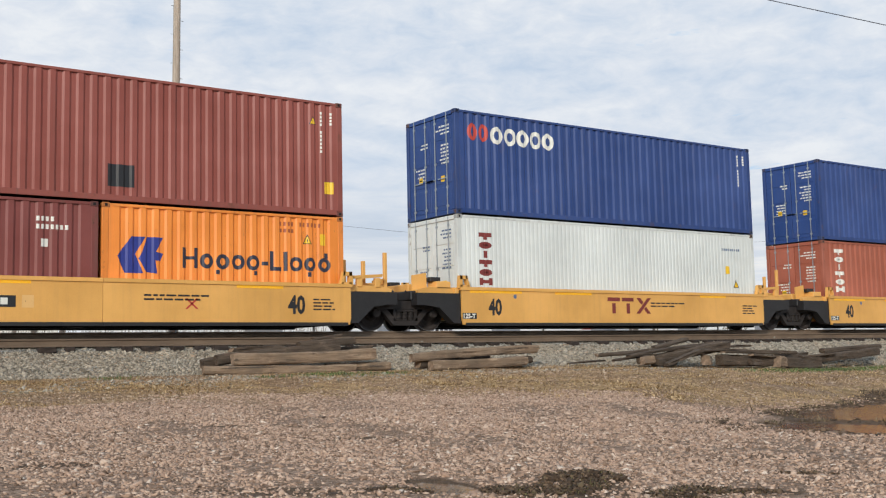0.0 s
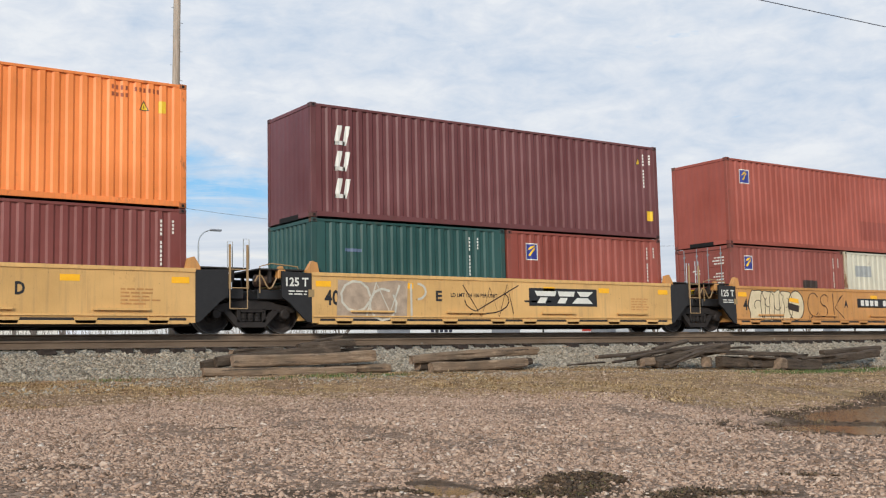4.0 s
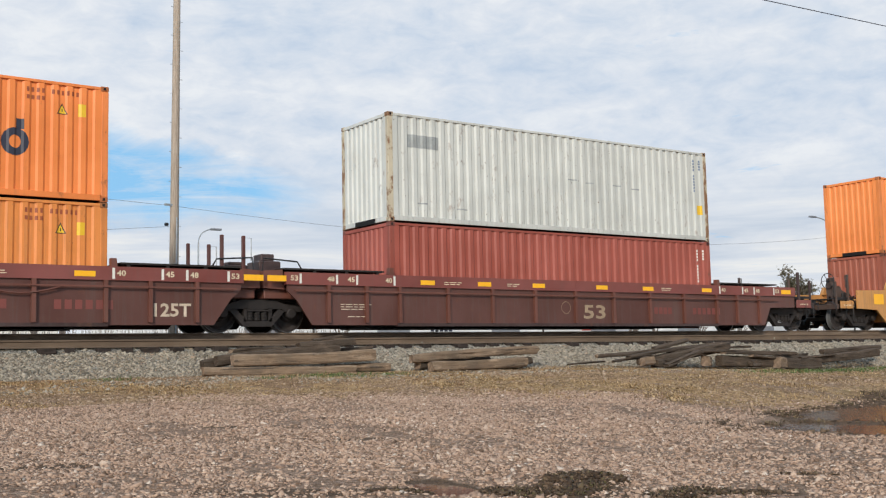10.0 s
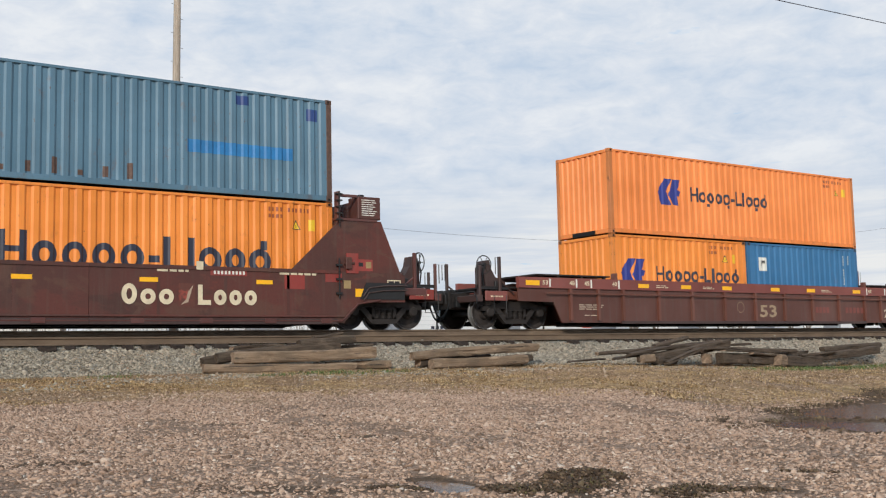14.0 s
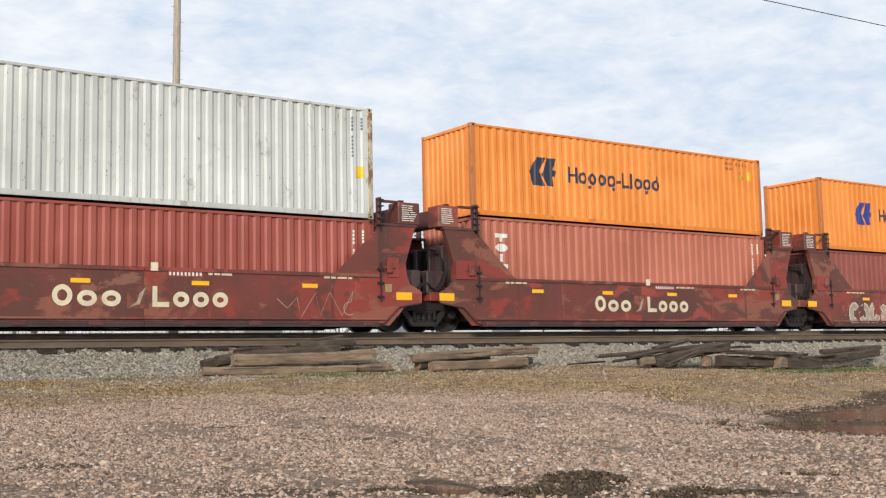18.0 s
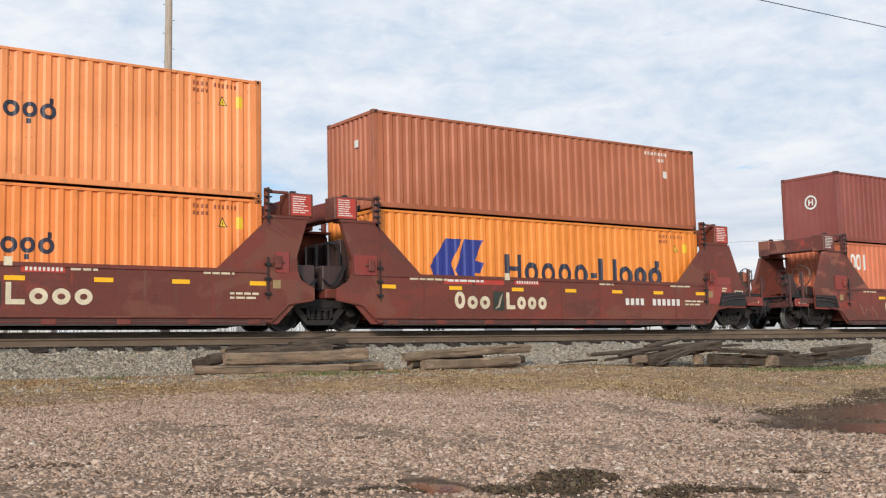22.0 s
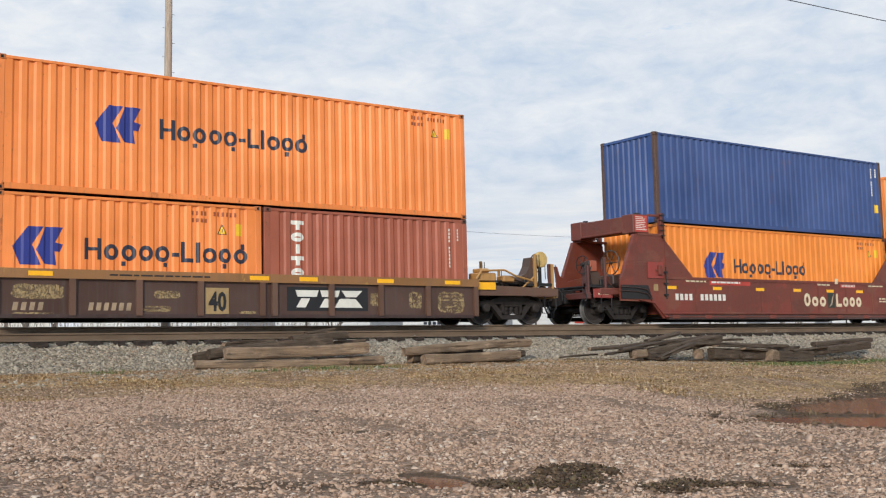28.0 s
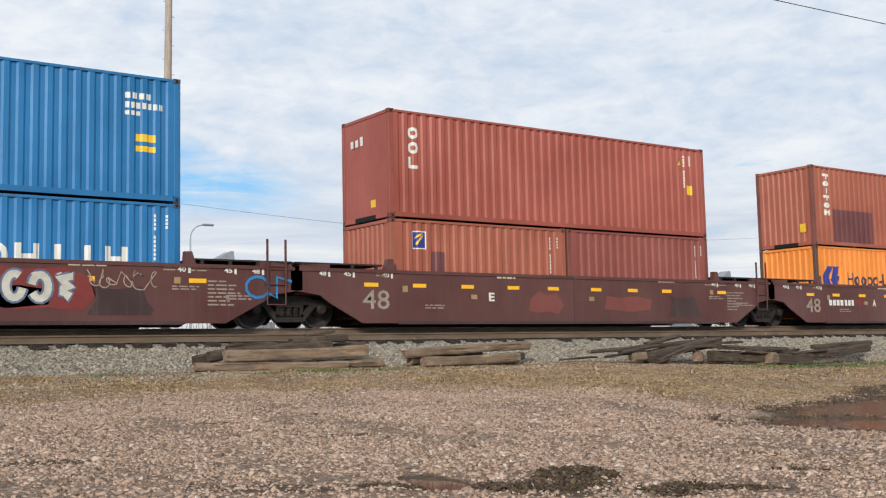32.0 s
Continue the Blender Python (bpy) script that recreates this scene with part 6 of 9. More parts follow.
l1 = Box(L40, HC, "reefer_white", "white smooth-sided refrigerated container with doors", doors=True, reefer=True).column(0.73, 1.17, 0.92, 2.42, 6, "mark_dark_red", thin=(2,))
l1.mark("code_mark", flat([(10.6 + i * .1, 10.66 + i * .1, 2.30, 2.38) for i in range(9)], 0), "mark_pale_blue")
l1.mark("yellow_decal", flat([(10.75, 10.95, 1.55, 1.8)], 0), "mark_yellow")
l1.triangle(11.1, 1.1, 0.26)
stack(16.98, [l1], b1)
b2 = Box(L40, HC, "brown_red", "brown-red corrugated container with doors and square logo", doors=True).square_logo().codes()
b2.patch(6.25, 6.85, 0.35, 0.85, "mark_black", "dark repainted patch")
b2.end_mark("door_logo_border", [(1.82, 2.16, 2.18, 2.56)], "mark_white")
b2.end_shapes("door_logo", [slab(1.85, 2.13, 2.25, 2.53)], "mark_blue", "small blue logo on the door")
b2.end_mark("door_label", [(1.75, 2.05, 1.5, 1.8)], "mark_yellow")
l2 = Box(L20, STD, "dark_red", "maroon twenty-foot container with yellow upright lettering", doors=True).column(0.70, 1.10, 0.95, 2.30, 4, "mark_yellow")
l2.mark("code_mark", flat([(4.75 + i * .1, 4.81 + i * .1, 2.10, 2.2) for i in range(4)] + [(4.75 + i * .1, 4.81 + i * .1, 1.93, 2.03) for i in range(7)] + [(4.85, 5.0, 1.55, 1.72)], 0), "mark_white", "white code bars")
stack(1.27, [l2, line_box(L20, STD, "orange_deep", label="orange twenty-foot container with blue company mark")], b2)

# older yellow five-unit wagon
YB = "weathered pale yellow well wagon with black end panels"
bx = []
for i_, (c_, l_, r_) in enumerate(((-18.53, "mid", "end"), (-33.98, "mid", "mid"), (-49.39, "mid", "mid"), (-64.78, "mid", "mid"), (-80.16, "end", "mid"))):
    u = well("B", c_, l_, r_, YB if i_ in (1, 2, 3) else "rust-stained yellow well wagon with spray-painted side", "wagon_yellow_old" if i_ in (1, 2, 3) else "wagon_yellow_rusty")
    plate(u, "size_number", word("40", 0.22, 0.68, SIDE_Y, 0.36, 0.42, 0.012), "mark_black", "black number 40")
    if l_ == "mid":
        plate(u, "load_mark", word("125 T", -0.82, 1.12, SIDE_Y - 0.002, 0.20, 0.60, 0.008), "mark_white", "white load mark 125 T")
        plate(u, "load_stencil", flat(lines_of_bars(-0.75, -0.22, 0.98, 2, 0.07, 0.03, rng), SIDE_Y - 0.002), "mark_white")
        plate(u, "side_decal", flat([(-0.22, -0.06, 0.86, 1.04)], SIDE_Y - 0.002), "sand_patch")
    if i_ in (1, 2, 3):
        x0 = (6.67, 3.0, 3.0)[i_ - 1]
        plate(u, "operator_panel", flat([(x0, x0 + 2.55, 0.72, 1.22)], SIDE_Y), "mark_black", "black operator panel")
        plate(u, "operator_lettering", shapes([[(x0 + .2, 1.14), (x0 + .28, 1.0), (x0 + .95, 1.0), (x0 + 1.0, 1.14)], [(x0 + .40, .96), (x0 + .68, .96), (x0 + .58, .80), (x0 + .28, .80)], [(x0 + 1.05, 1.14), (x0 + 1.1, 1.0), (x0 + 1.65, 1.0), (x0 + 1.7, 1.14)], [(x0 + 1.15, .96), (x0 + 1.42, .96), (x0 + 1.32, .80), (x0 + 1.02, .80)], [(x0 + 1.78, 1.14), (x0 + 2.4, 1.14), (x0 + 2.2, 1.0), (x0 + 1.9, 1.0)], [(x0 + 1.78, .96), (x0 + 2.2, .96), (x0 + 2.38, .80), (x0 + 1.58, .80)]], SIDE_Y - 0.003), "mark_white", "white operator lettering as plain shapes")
        plate(u, "unit_letter", word("EDC"[i_ - 1], (3.52, 8.4, 8.4)[i_ - 1], 0.82, SIDE_Y, 0.26, 0.2, 0.012), "mark_black", "black unit letter")
        plate(u, "load_limit", word("LD LMT 124 100 PER UNIT", (4.0, 6.55, 6.55)[i_ - 1], 0.93, SIDE_Y, 0.10, 1.55, 0.003), "mark_black", "stencilled load limit")
    plate(u, "side_stencil", flat(lines_of_bars(6.5, 8.1, 0.82, 1, 0.1, 0.05, rng), SIDE_Y), "mark_black")
    plate(u, "side_stencil", flat(lines_of_bars(10.6, 11.6, 0.95, 5, 0.08, 0.035, rng), SIDE_Y), "wagon_yellow_rusty", "faded stencilled lines")
    plate(u, "stencil_frame", flat([(0.95, 1.7, 0.68, 0.95)], SIDE_Y), "wagon_yellow_rusty", "stencil frame")
    for x in (-0.02, 2.4, 7.2, 9.3, 11.75):
        plate(u, "reflector_strip", flat([(x, x + 0.42, 1.12, 1.26)], SIDE_Y), "reflector", "yellow reflective strip")
    bx.append(u)
# sprayed scrawls
u = bx[0]
plate(u, "stencil_frame", flat([(12.35, 13.05, 1.02, 1.36)], SIDE_Y - 0.001), "mark_cream", "white-framed stencil table")
plate(u, "stencil_table", flat([(12.38, 12.69, 1.05, 1.18), (12.72, 13.02, 1.05, 1.33), (12.38, 12.69, 1.21, 1.33)], SIDE_Y - 0.003), "mark_black", "black stencil table")
plate(u, "reflector_panel", flat([(13.40, 14.0, 0.98, 1.34)], SIDE_Y - 0.002), "reflector", "yellow reflective panel")
part("end_seam", boxes((13.28 - HALF, 13.32 - HALF, -1.47, -1.45, 0.78, 1.50)), M["wagon_yellow_rusty"], u)
brng = random.Random(12)
for j_, (x_, w_) in enumerate(((0.90, .66), (1.42, .58), (1.90, .62), (2.36, .54))):
    pts_ = []
    for q_ in range(22):
        th_ = 2 * math.pi * q_ / 22
        c_, s_ = math.cos(th_), math.sin(th_)
        pts_.append((x_ + w_ * 0.62 * math.copysign(abs(c_) ** 0.6, c_) * brng.uniform(.86, 1.1), 0.83 + 0.52 * math.copysign(abs(s_) ** 0.6, s_) * brng.uniform(.86, 1.06)))
    plate(u, "sprayed_bubble", shapes([pts_], SIDE_Y - 0.0015 - 0.0005 * j_), "spray_cream", "cream sprayed bubble shape")
    plate(u, "sprayed_outline", squiggle(pts_ + pts_[:1], 0.028, SIDE_Y - 0.0045), "spray_black", "dark sprayed outline")
    plate(u, "sprayed_outline", squiggle(arc(x_ + .05, 0.85 + .1 * (j_ % 2), w_ * .28, 0.16, 40 + 70 * j_, 230 + 70 * j_, 9), 0.028, SIDE_Y - 0.0045), "spray_black")
plate(u, "sprayed_bubble", shapes([arc(2.92, 0.85, 0.42, 0.50, 0, 350, 18)], SIDE_Y - 0.0035), "spray_cream", "pale sprayed ball")
plate(u, "sprayed_outline", squiggle(arc(2.92, 0.85, 0.42, 0.50, 0, 360, 20), 0.035, SIDE_Y - 0.006), "spray_black")
plate(u, "sprayed_outline", shapes([[(2.5, .72), (3.05, .62), (3.1, .84), (2.52, .95)]], SIDE_Y - 0.006), "spray_black", "dark band on the ball")
plate(u, "sprayed_outline", shapes([[(2.5, 1.0), (3.08, .92), (3.05, 1.08), (2.56, 1.12)]], SIDE_Y - 0.006), "reflector", "yellow band on the ball")
for pts_ in (arc(4.55, 0.9, .28, .4, 40, 320), arc(5.1, 1.05, .2, .2, 30, 270) + arc(5.0, .68, .22, .2, 80, -150), [(5.5, 1.3), (5.55, .4)], [(5.9, 1.2), (5.6, .8), (6.05, .42)], [(5.75, 1.0), (6.0, 1.25)], [(4.2, .3), (4.5, .5)], [(4.3, .5), (4.4, .28)]):
    plate(u, "sprayed_scrawl", squiggle([(3.55 + (x_ - 4.27) * 1.15, z_) for x_, z_ in pts_], 0.03, SIDE_Y - 0.003), "spray_black", "thin sprayed scrawl")
plate(u, "unit_letter", word("A", 5.62, 0.82, SIDE_Y, 0.24, 0.22, 0.012), "mark_black", "black unit letter")
plate(u, "number_panel", flat([(6.40, 9.60, 0.82, 1.14)], SIDE_Y), "mark_black", "black number panel")
plate(u, "number_mark", flat([(6.6 + i * 0.28, 6.8 + i * 0.28, 0.88, 1.08) for i in range(4)] + [(7.95 + i * 0.25, 8.13 + i * 0.25, 0.88, 1.08) for i in range(6)], SIDE_Y - 0.003), "mark_white", "white code bars")
scrawl(u, 9.8, 12.0, 0.35, 1.2, 11, 71, 0.03, "spray_red", "faded red sprayed scrawl")
scrawl(u, 10.4, 11.6, 0.5, 1.0, 7, 73, 0.025, "spray_red", "faded red sprayed scrawl")
u = bx[1]
plate(u, "sprayed_patch", shapes([[(0.55, .35), (1.9, .3), (2.6, .34), (2.65, 1.3), (2.3, 1.32), (1.5, 1.25), (0.6, 1.3)]], SIDE_Y - 0.001), "spray_pale", "pale sprayed patch")
for pts_ in (arc(1.1, .9, .42, .38, 0, 340), arc(1.9, .7, .4, .4, 60, 400), [(1.4, .4), (1.7, 1.25), (2.1, .5), (2.4, 1.2)], [(2.75, .35), (2.75, 1.25)], arc(2.95, 1.05, .25, .2, -90, 90)):
    plate(u, "sprayed_scrawl", squiggle(pts_, 0.06, SIDE_Y - 0.003), "spray_white", "white sprayed scrawl")
for pts_ in ([(4.4, 1.25), (5.0, .4), (5.3, 1.2), (5.6, .4), (5.9, 1.3), (6.1, .5)], [(4.6, .45), (6.3, 1.28)], arc(5.2, .85, .75, .35, 180, 400)):
    plate(u, "sprayed_scrawl", squiggle(pts_, 0.03, SIDE_Y - 0.003), "spray_black", "thin sprayed scrawl")
u = bx[4]
plate(u, "number_panel", flat([(3.0, 4.05, 0.78, 1.08)], SIDE_Y), "mark_black", "black panel")
plate(u, "number_mark", flat([(3.1 + i * 0.23, 3.26 + i * 0.23, 0.84, 1.02) for i in range(4)], SIDE_Y - 0.003), "mark_white", "white code bars")
chalk_rng = random.Random(402)
for j_, (a_, b_, low_, high_, key_) in enumerate(((0.35, 2.85, 0.45, 1.30, "spray_chalk"), (3.9, 7.45, 0.47, 1.31, "spray_chalk"), (8.2, 9.3, 0.85, 1.2, "spray_chalk_faint"), (9.3, 11.3, 0.5, 1.2, "spray_chalk_faint"))):
    rim_ = [(x_, z_ + chalk_rng.uniform(-.06, .04)) for z_, run_ in ((low_, 1), (high_, -1)) for x_ in [a_ + (b_ - a_) * q_ / 14 for q_ in range(15)][::run_]]
    plate(u, "sprayed_patch", shapes([rim_], SIDE_Y - 0.002), key_, "chalky white sprayed patch wearing off")
for j_ in range(9):
    x_, z_ = chalk_rng.uniform(4.0, 6.9), chalk_rng.uniform(0.58, 0.92)
    plate(u, "sprayed_scrawl", squiggle([(x_, z_), (x_ + .14, z_ + chalk_rng.uniform(-.05, .05)), (x_ + .3, z_ + .02)], 0.03, SIDE_Y - 0.006 - 0.0009 * j_), "spray_black", "dark sprayed flecks")
plate(u, "reflector_panel", flat([(-1.12, -0.52, 0.92, 1.30)], SIDE_Y - 0.002), "reflector", "yellow reflective panel")

t1 = Box(L40, HC, "rust_red", "red-brown corrugated container with square logo", plain_end=True).square_logo().codes()
t1.patch(7.3, 8.9, 0.45, 1.15, "oxide", "faintly lighter patch")
q1 = Box(L20, STD, "brown_red", "dark red twenty-foot container with square logo", doors=True).square_logo(0.7, 1.8).codes(yellow=0.85, tri=False)
q1.patch(3.75, 4.5, 1.0, 1.5, "spray_black", "black sprayed patch")
q1b = Box(L20, STD, "white_cream", "stained white twenty-foot container", worn_posts="white_rusty").codes("mark_pale_blue", 0, False)
q1b.patch(0.62, 1.65, 1.7, 2.1, "mark_grey", "faded grey lettering as a bar")
stack(-18.53, [q1, q1b], t1)
t2 = Box(L40, HC, "maroon", "dark maroon container with white slanted lettering", plain_end=True).codes()
for z_ in (2.08, 1.42, 0.72):
    t2.mark("company_lettering", shapes([[(0.68, z_ - .2), (0.80, z_ - .2), (0.92, z_ + .3), (0.78, z_ + .3)], [(0.94, z_ - .2), (1.04, z_ - .2), (1.14, z_ + .3), (1.02, z_ + .3)], [(0.68, z_ - .2), (1.0, z_ - .2), (1.0, z_ - .1), (0.7, z_ - .1)]], 0), "mark_white", "white slanted lettering as plain shapes")
q2 = Box(L20, STD, "green", "dark green twenty-foot corrugated container").codes(yellow=0, tri=False, right=1.25)
q2.mark("white_bar", flat([(0.95, 1.45, 1.78, 1.86)], 0), "mark_pale_blue")
q2b = Box(L20, STD, "oxide", "red twenty-foot container with square blue logo").square_logo(0.7, 1.8).codes(yellow=0.9, tri=False)
stack(-33.98, [q2, q2b], t2)
stack(-49.39, [Box(L20, STD, "dark_red", "plain maroon twenty-foot steel container").codes(yellow=0, tri=False), Box(L20, STD, "dark_red", "plain maroon twenty-foot steel container").codes(yellow=0, tri=False)], line_box(L40, HC, "orange_red"))
stack(-64.78, [line_box(L20, STD, "orange", label="orange twenty-foot container with blue company mark"), line_box(L20, STD, "orange", label="orange twenty-foot container with blue company mark")], line_box(L40, HC, "orange"))
q5 = Box(L20, STD, "rust_brown", "red-brown twenty-foot container with white upright lettering").column(0.72, 1.12, 0.5, 2.3, 6, thin=(2,)).codes(yellow=0.85, tri=False)
q5b = Box(L20, STD, "rust_brown", "red-brown twenty-foot container with white logo panel")
q5b.mark("logo_panel", flat([(0.62, 1.0, 1.0, 2.3)], 0), "mark_white", "upright white logo panel")
for z_ in (1.95,):
    q5b.mark("logo_square", flat([(0.68, 0.94, 1.95, 2.22)], 0), "mark_blue")
q5b.patch(2.6, 2.95, 0.7, 1.75)
q5b.patch(3.1, 3.35, 0.7, 1.75)
q5b.mark("code_mark", flat([(4.8 + i * .09, 4.85 + i * .09, 2.2, 2.3) for i in range(9)] + [(5.1 + i * .09, 5.15 + i * .09, 2.03, 2.12) for i in range(4)], 0), "mark_white")
stack(-80.16, [q5, q5b], line_box(L40, HC, "orange"))

# maroon 53-foot three-unit wagon
for c_, l_, r_ in ((-101.88, "mid", "end"), (-121.37, "mid", "mid"), (-140.88, "end", "mid")):
    u = well("C", c_, l_, r_, "dusty maroon well wagon with ribbed sides", "wagon_maroon")
    x53 = {-101.88: 6.42, -121.37: 0.44, -140.88: 6.35}[c_]
    plate(u, "size_number", word("53", x53, 0.36, SIDE_Y, 0.38, 0.86, 0.012), "mark_dull_tan", "dull cream number 53")
    if r_ == "mid":
        plate(u, "load_mark", word("125T", 13.16, 0.36, SIDE_Y, 0.28, 0.86, 0.010), "mark_tan", "dull cream load mark 125T")
    for base, sg in ((0.0, -1), (12.192, 1)):
        for d_, n_ in ((0.05, "40"), (1.15, "45"), (1.72, "48"), (2.72, "53")):
            x_ = base + sg * d_
            plate(u, "length_tick", flat([(x_ - 0.03, x_ + 0.03, 1.16, 1.40)], -1.503), "mark_white", "white length mark")
            plate(u, "length_figure", word(n_, x_ + (0.07 if sg > 0 else -0.27), 1.23, -1.503, 0.12, 0.20, 0.004), "mark_cream", "white length figure " + n_)
        plate(u, "reflector_strip", flat([(base + sg * 3.35 - .25, base + sg * 3.35 + .25, 1.2, 1.34)], -1.503), "reflector", "yellow reflective strip")
    for x_ in (0.75, 2.6, 4.5, 6.9, 8.8, 11.4):
        plate(u, "reflector_strip", flat([(x_, x_ + 0.45, 1.20, 1.32)], -1.503), "reflector", "yellow reflective strip")
    for x_ in (1.5, 3.6, 9.6):
        plate(u, "band_stencil", flat(lines_of_bars(x_, x_ + 0.6, 1.27, 2, 0.05, 0.02, rng), -1.503), "mark_cream", "small stencilled lines")
    plate(u, "number_mark", flat([(9.3 + i * .2, 9.45 + i * .2, .5, .7) for i in range(4)] + [(11.0 + i * .22, 11.15 + i * .22, .5, .7) for i in range(6)], SIDE_Y), "wagon_maroon_band", "faded code bars")
    plate(u, "round_stencil", squiggle(arc(5.75 if c_ != -140.88 else 5.4, 0.66, .17, .17, 0, 360, 18), 0.014, SIDE_Y), "mark_dull_tan", "round stencil")
    plate(u, "side_stencil", flat(lines_of_bars(-1.6, -0.6, 0.66, 3, 0.06, 0.022, rng) + lines_of_bars(-1.4, -0.8, 0.36, 1, 0.06, 0.022, rng), SIDE_Y), "mark_tan", "small stencilled lines")
    if c_ == -121.37:
        for x_ in (5.3, 9.4):
            part("sagging_cable", path_tube(bmesh.new(), [Vector((x_ - HALF + .22 * i, -1.54, 0.98 - .16 * math.sin(math.pi * i / 8))) for i in range(9)], 0.018, 5), M["wagon_maroon"], u, "sagging side cable")

c1 = Box(L40, HC, "white_grey", "stained white-grey corrugated container with rusty posts", worn_posts="white_rusty").codes("mark_pale_blue", 0.85, False)
c1.patch(0.62, 1.62, 2.0, 2.35, "mark_grey", "faded grey lettering as a bar")
for a_, z_ in ((6.2, 1.55), (6.9, 1.5), (8.0, 1.5), (8.8, 1.45), (0.9, 0.5), (2.2, 0.42)):
    c1.patch(a_, a_ + 0.35, z_, z_ + 0.04, "mark_grey", "faint scrape")
stack(-101.88, [Box(L40, STD, "rust_red", "dull red forty-foot corrugated container").codes(yellow=0, tri=False)], c1)
stack(-121.37, [line_box(L40, STD, "orange_worn", "small", "faded orange container with worn company mark", colour="mark_pale_blue")], line_box(L40, STD, "orange_red", "big", "bright orange container with very large company lettering"))
q6 = Box(L20, STD, "steel_blue", "blue twenty-foot container with white logo square").codes(yellow=0.5, tri=False, right=0.8)
q6.mark("logo_panel", flat([(0.58, 1.0, 1.65, 2.1)], 0), "mark_white", "white logo square")
q6.mark("logo_shape", shapes([[(.68, 1.75), (.76, 1.75), (.80, 1.9), (.9, 1.9), (.9, 2.0), (.74, 2.0)]], 0.0), "mark_navy")
stack(-140.88, [line_box(L20, STD, "orange_deep", label="orange twenty-foot container with blue company mark"), q6], line_box(L40, STD, "orange", "small", "orange container with rusty corner posts and company mark", posts="orange_rusty"))

# two five-unit wagons with tall container brackets
for kind_, units_, lab_, col_ in (("D", ((-162.59, "mid", "end"), (-178.13, "mid", "mid"), (-193.52, "mid", "mid"), (-208.86, "mid", "mid"), (-224.28, "end", "mid")), "patched red and brown well wagon with tall brackets", "wagon_red_patched"),
                                  ("E", ((-244.12, "mid", "end"), (-259.48, "mid", "mid"), (-274.91, "mid", "mid"), (-290.3, "mid", "mid"), (-305.75, "end", "mid")), "dark red-brown well wagon with tall container brackets", "wagon_brown")):
    for i_, (c_, l_, r_) in enumerate(units_):
        u = well(kind_, c_, l_, r_, lab_ if (kind_, i_) != ("D", 0) else "dark brown well wagon with a few red repainted squares", col_ if (kind_, i_) != ("D", 0) else "wagon_dark_patched")
        x0, ww = ((6.80, 3.28), (4.12, 4.02), (4.19, 4.0), (4.12, 4.05), (2.20, 3.30))[i_] if kind_ == "D" else ((2.32, 3.28), (4.13, 4.03), (4.14, 4.0), (4.12, 4.03), (6.81, 3.40))[i_]
        k_ = ww / 4.2
        z0, hh = 0.56, 0.46
        x1 = x0 + 2.25 * k_
        plate(u, "owner_lettering", block_row(x0, x0 + 1.62 * k_, z0, z0 + hh, "Ooo", 0.82, SIDE_Y - 0.002), "mark_cream", "cream owner mark as plain ovals")
        plate(u, "owner_lettering", block_row(x1, x1 + 1.95 * k_, z0, z0 + hh, "cooo", 0.82, SIDE_Y - 0.002), "mark_cream", "cream owner mark as plain ovals and a corner")
        plate(u, "emblem", shapes([[(x0 + 1.66 * k_, .52), (x0 + 2.16 * k_, .52), (x0 + 2.16 * k_, 1.04), (x0 + 1.66 * k_, 1.04)]], SIDE_Y - 0.001), "mark_green" if kind_ == "E" else col_, "dark square emblem")
        plate(u, "emblem_stroke", shapes([[(x0 + 1.72 * k_, .55), (x0 + 1.95 * k_, .62), (x0 + 2.10 * k_, 1.0), (x0 + 1.95 * k_, .86), (x0 + 1.89 * k_, .68)]], SIDE_Y - 0.003), "spray_pale")
        zr = 1.06
        for x_ in ((1.83, 4.5, 7.2, 10.0) if kind_ == "D" else (0.05, 2.15, 4.28, 6.25, 8.1, 9.85, 11.75)):
            plate(u, "reflector_strip", flat([(x_, x_ + 0.42, zr, zr + 0.10)], SIDE_Y - 0.002), "reflector", "yellow reflective strip")
        for x_ in (-1.1, 12.9):
            if (x_ < 0 and l_ == "end") or kind_ == "E":
                continue
            plate(u, "reflector_panel", flat([(x_ - 0.22, x_ + 0.26, 0.80, 1.0)], SIDE_Y - 0.002), "reflector", "yellow reflective panel")
        plate(u, "sand_decal", flat([(12.35, 12.55, 1.0, 1.2)] + ([(-0.55, -0.35, 1.0, 1.2)] if l_ == "end" else []), SIDE_Y - 0.003), "sand_patch", "small pale decal")
        for x_, w_ in ((0.9, 1.2), (10.6, 1.1), (7.6, .9)):
            plate(u, "side_stencil", flat(lines_of_bars(x_, x_ + w_, 1.30, 1, .09, .05, rng), SIDE_Y - 0.002), "mark_cream", "white stencilled line")
        if kind_ == "E":
            plate(u, "red_notice", flat([(2.0, 4.0, 1.22, 1.40)], SIDE_Y - 0.001), "mark_red", "red notice strip")
            plate(u, "notice_stencil", flat(lines_of_bars(2.1, 3.9, 1.28, 1, .1, .06, rng), SIDE_Y - 0.003), "mark_white")
            plate(u, "side_stencil", flat(lines_of_bars(0.45, 1.4, 1.36, 1, .1, .06, rng) + lines_of_bars(11.25, 12.1, 0.84, 2, .1, .05, rng), SIDE_Y - 0.002), "mark_cream")
        plate(u, "number_tag", flat([(x1 + .3, x1 + 1.2, 1.24, 1.38)], SIDE_Y - 0.0015), "mark_red" if kind_ == "E" else "patched_red", "red number tag")
        plate(u, "number_mark", flat([(x1 + .38 + j * .09, x1 + .43 + j * .09, 1.27, 1.35) for j in range(9)], SIDE_Y - 0.0035), "mark_white", "white code bars")
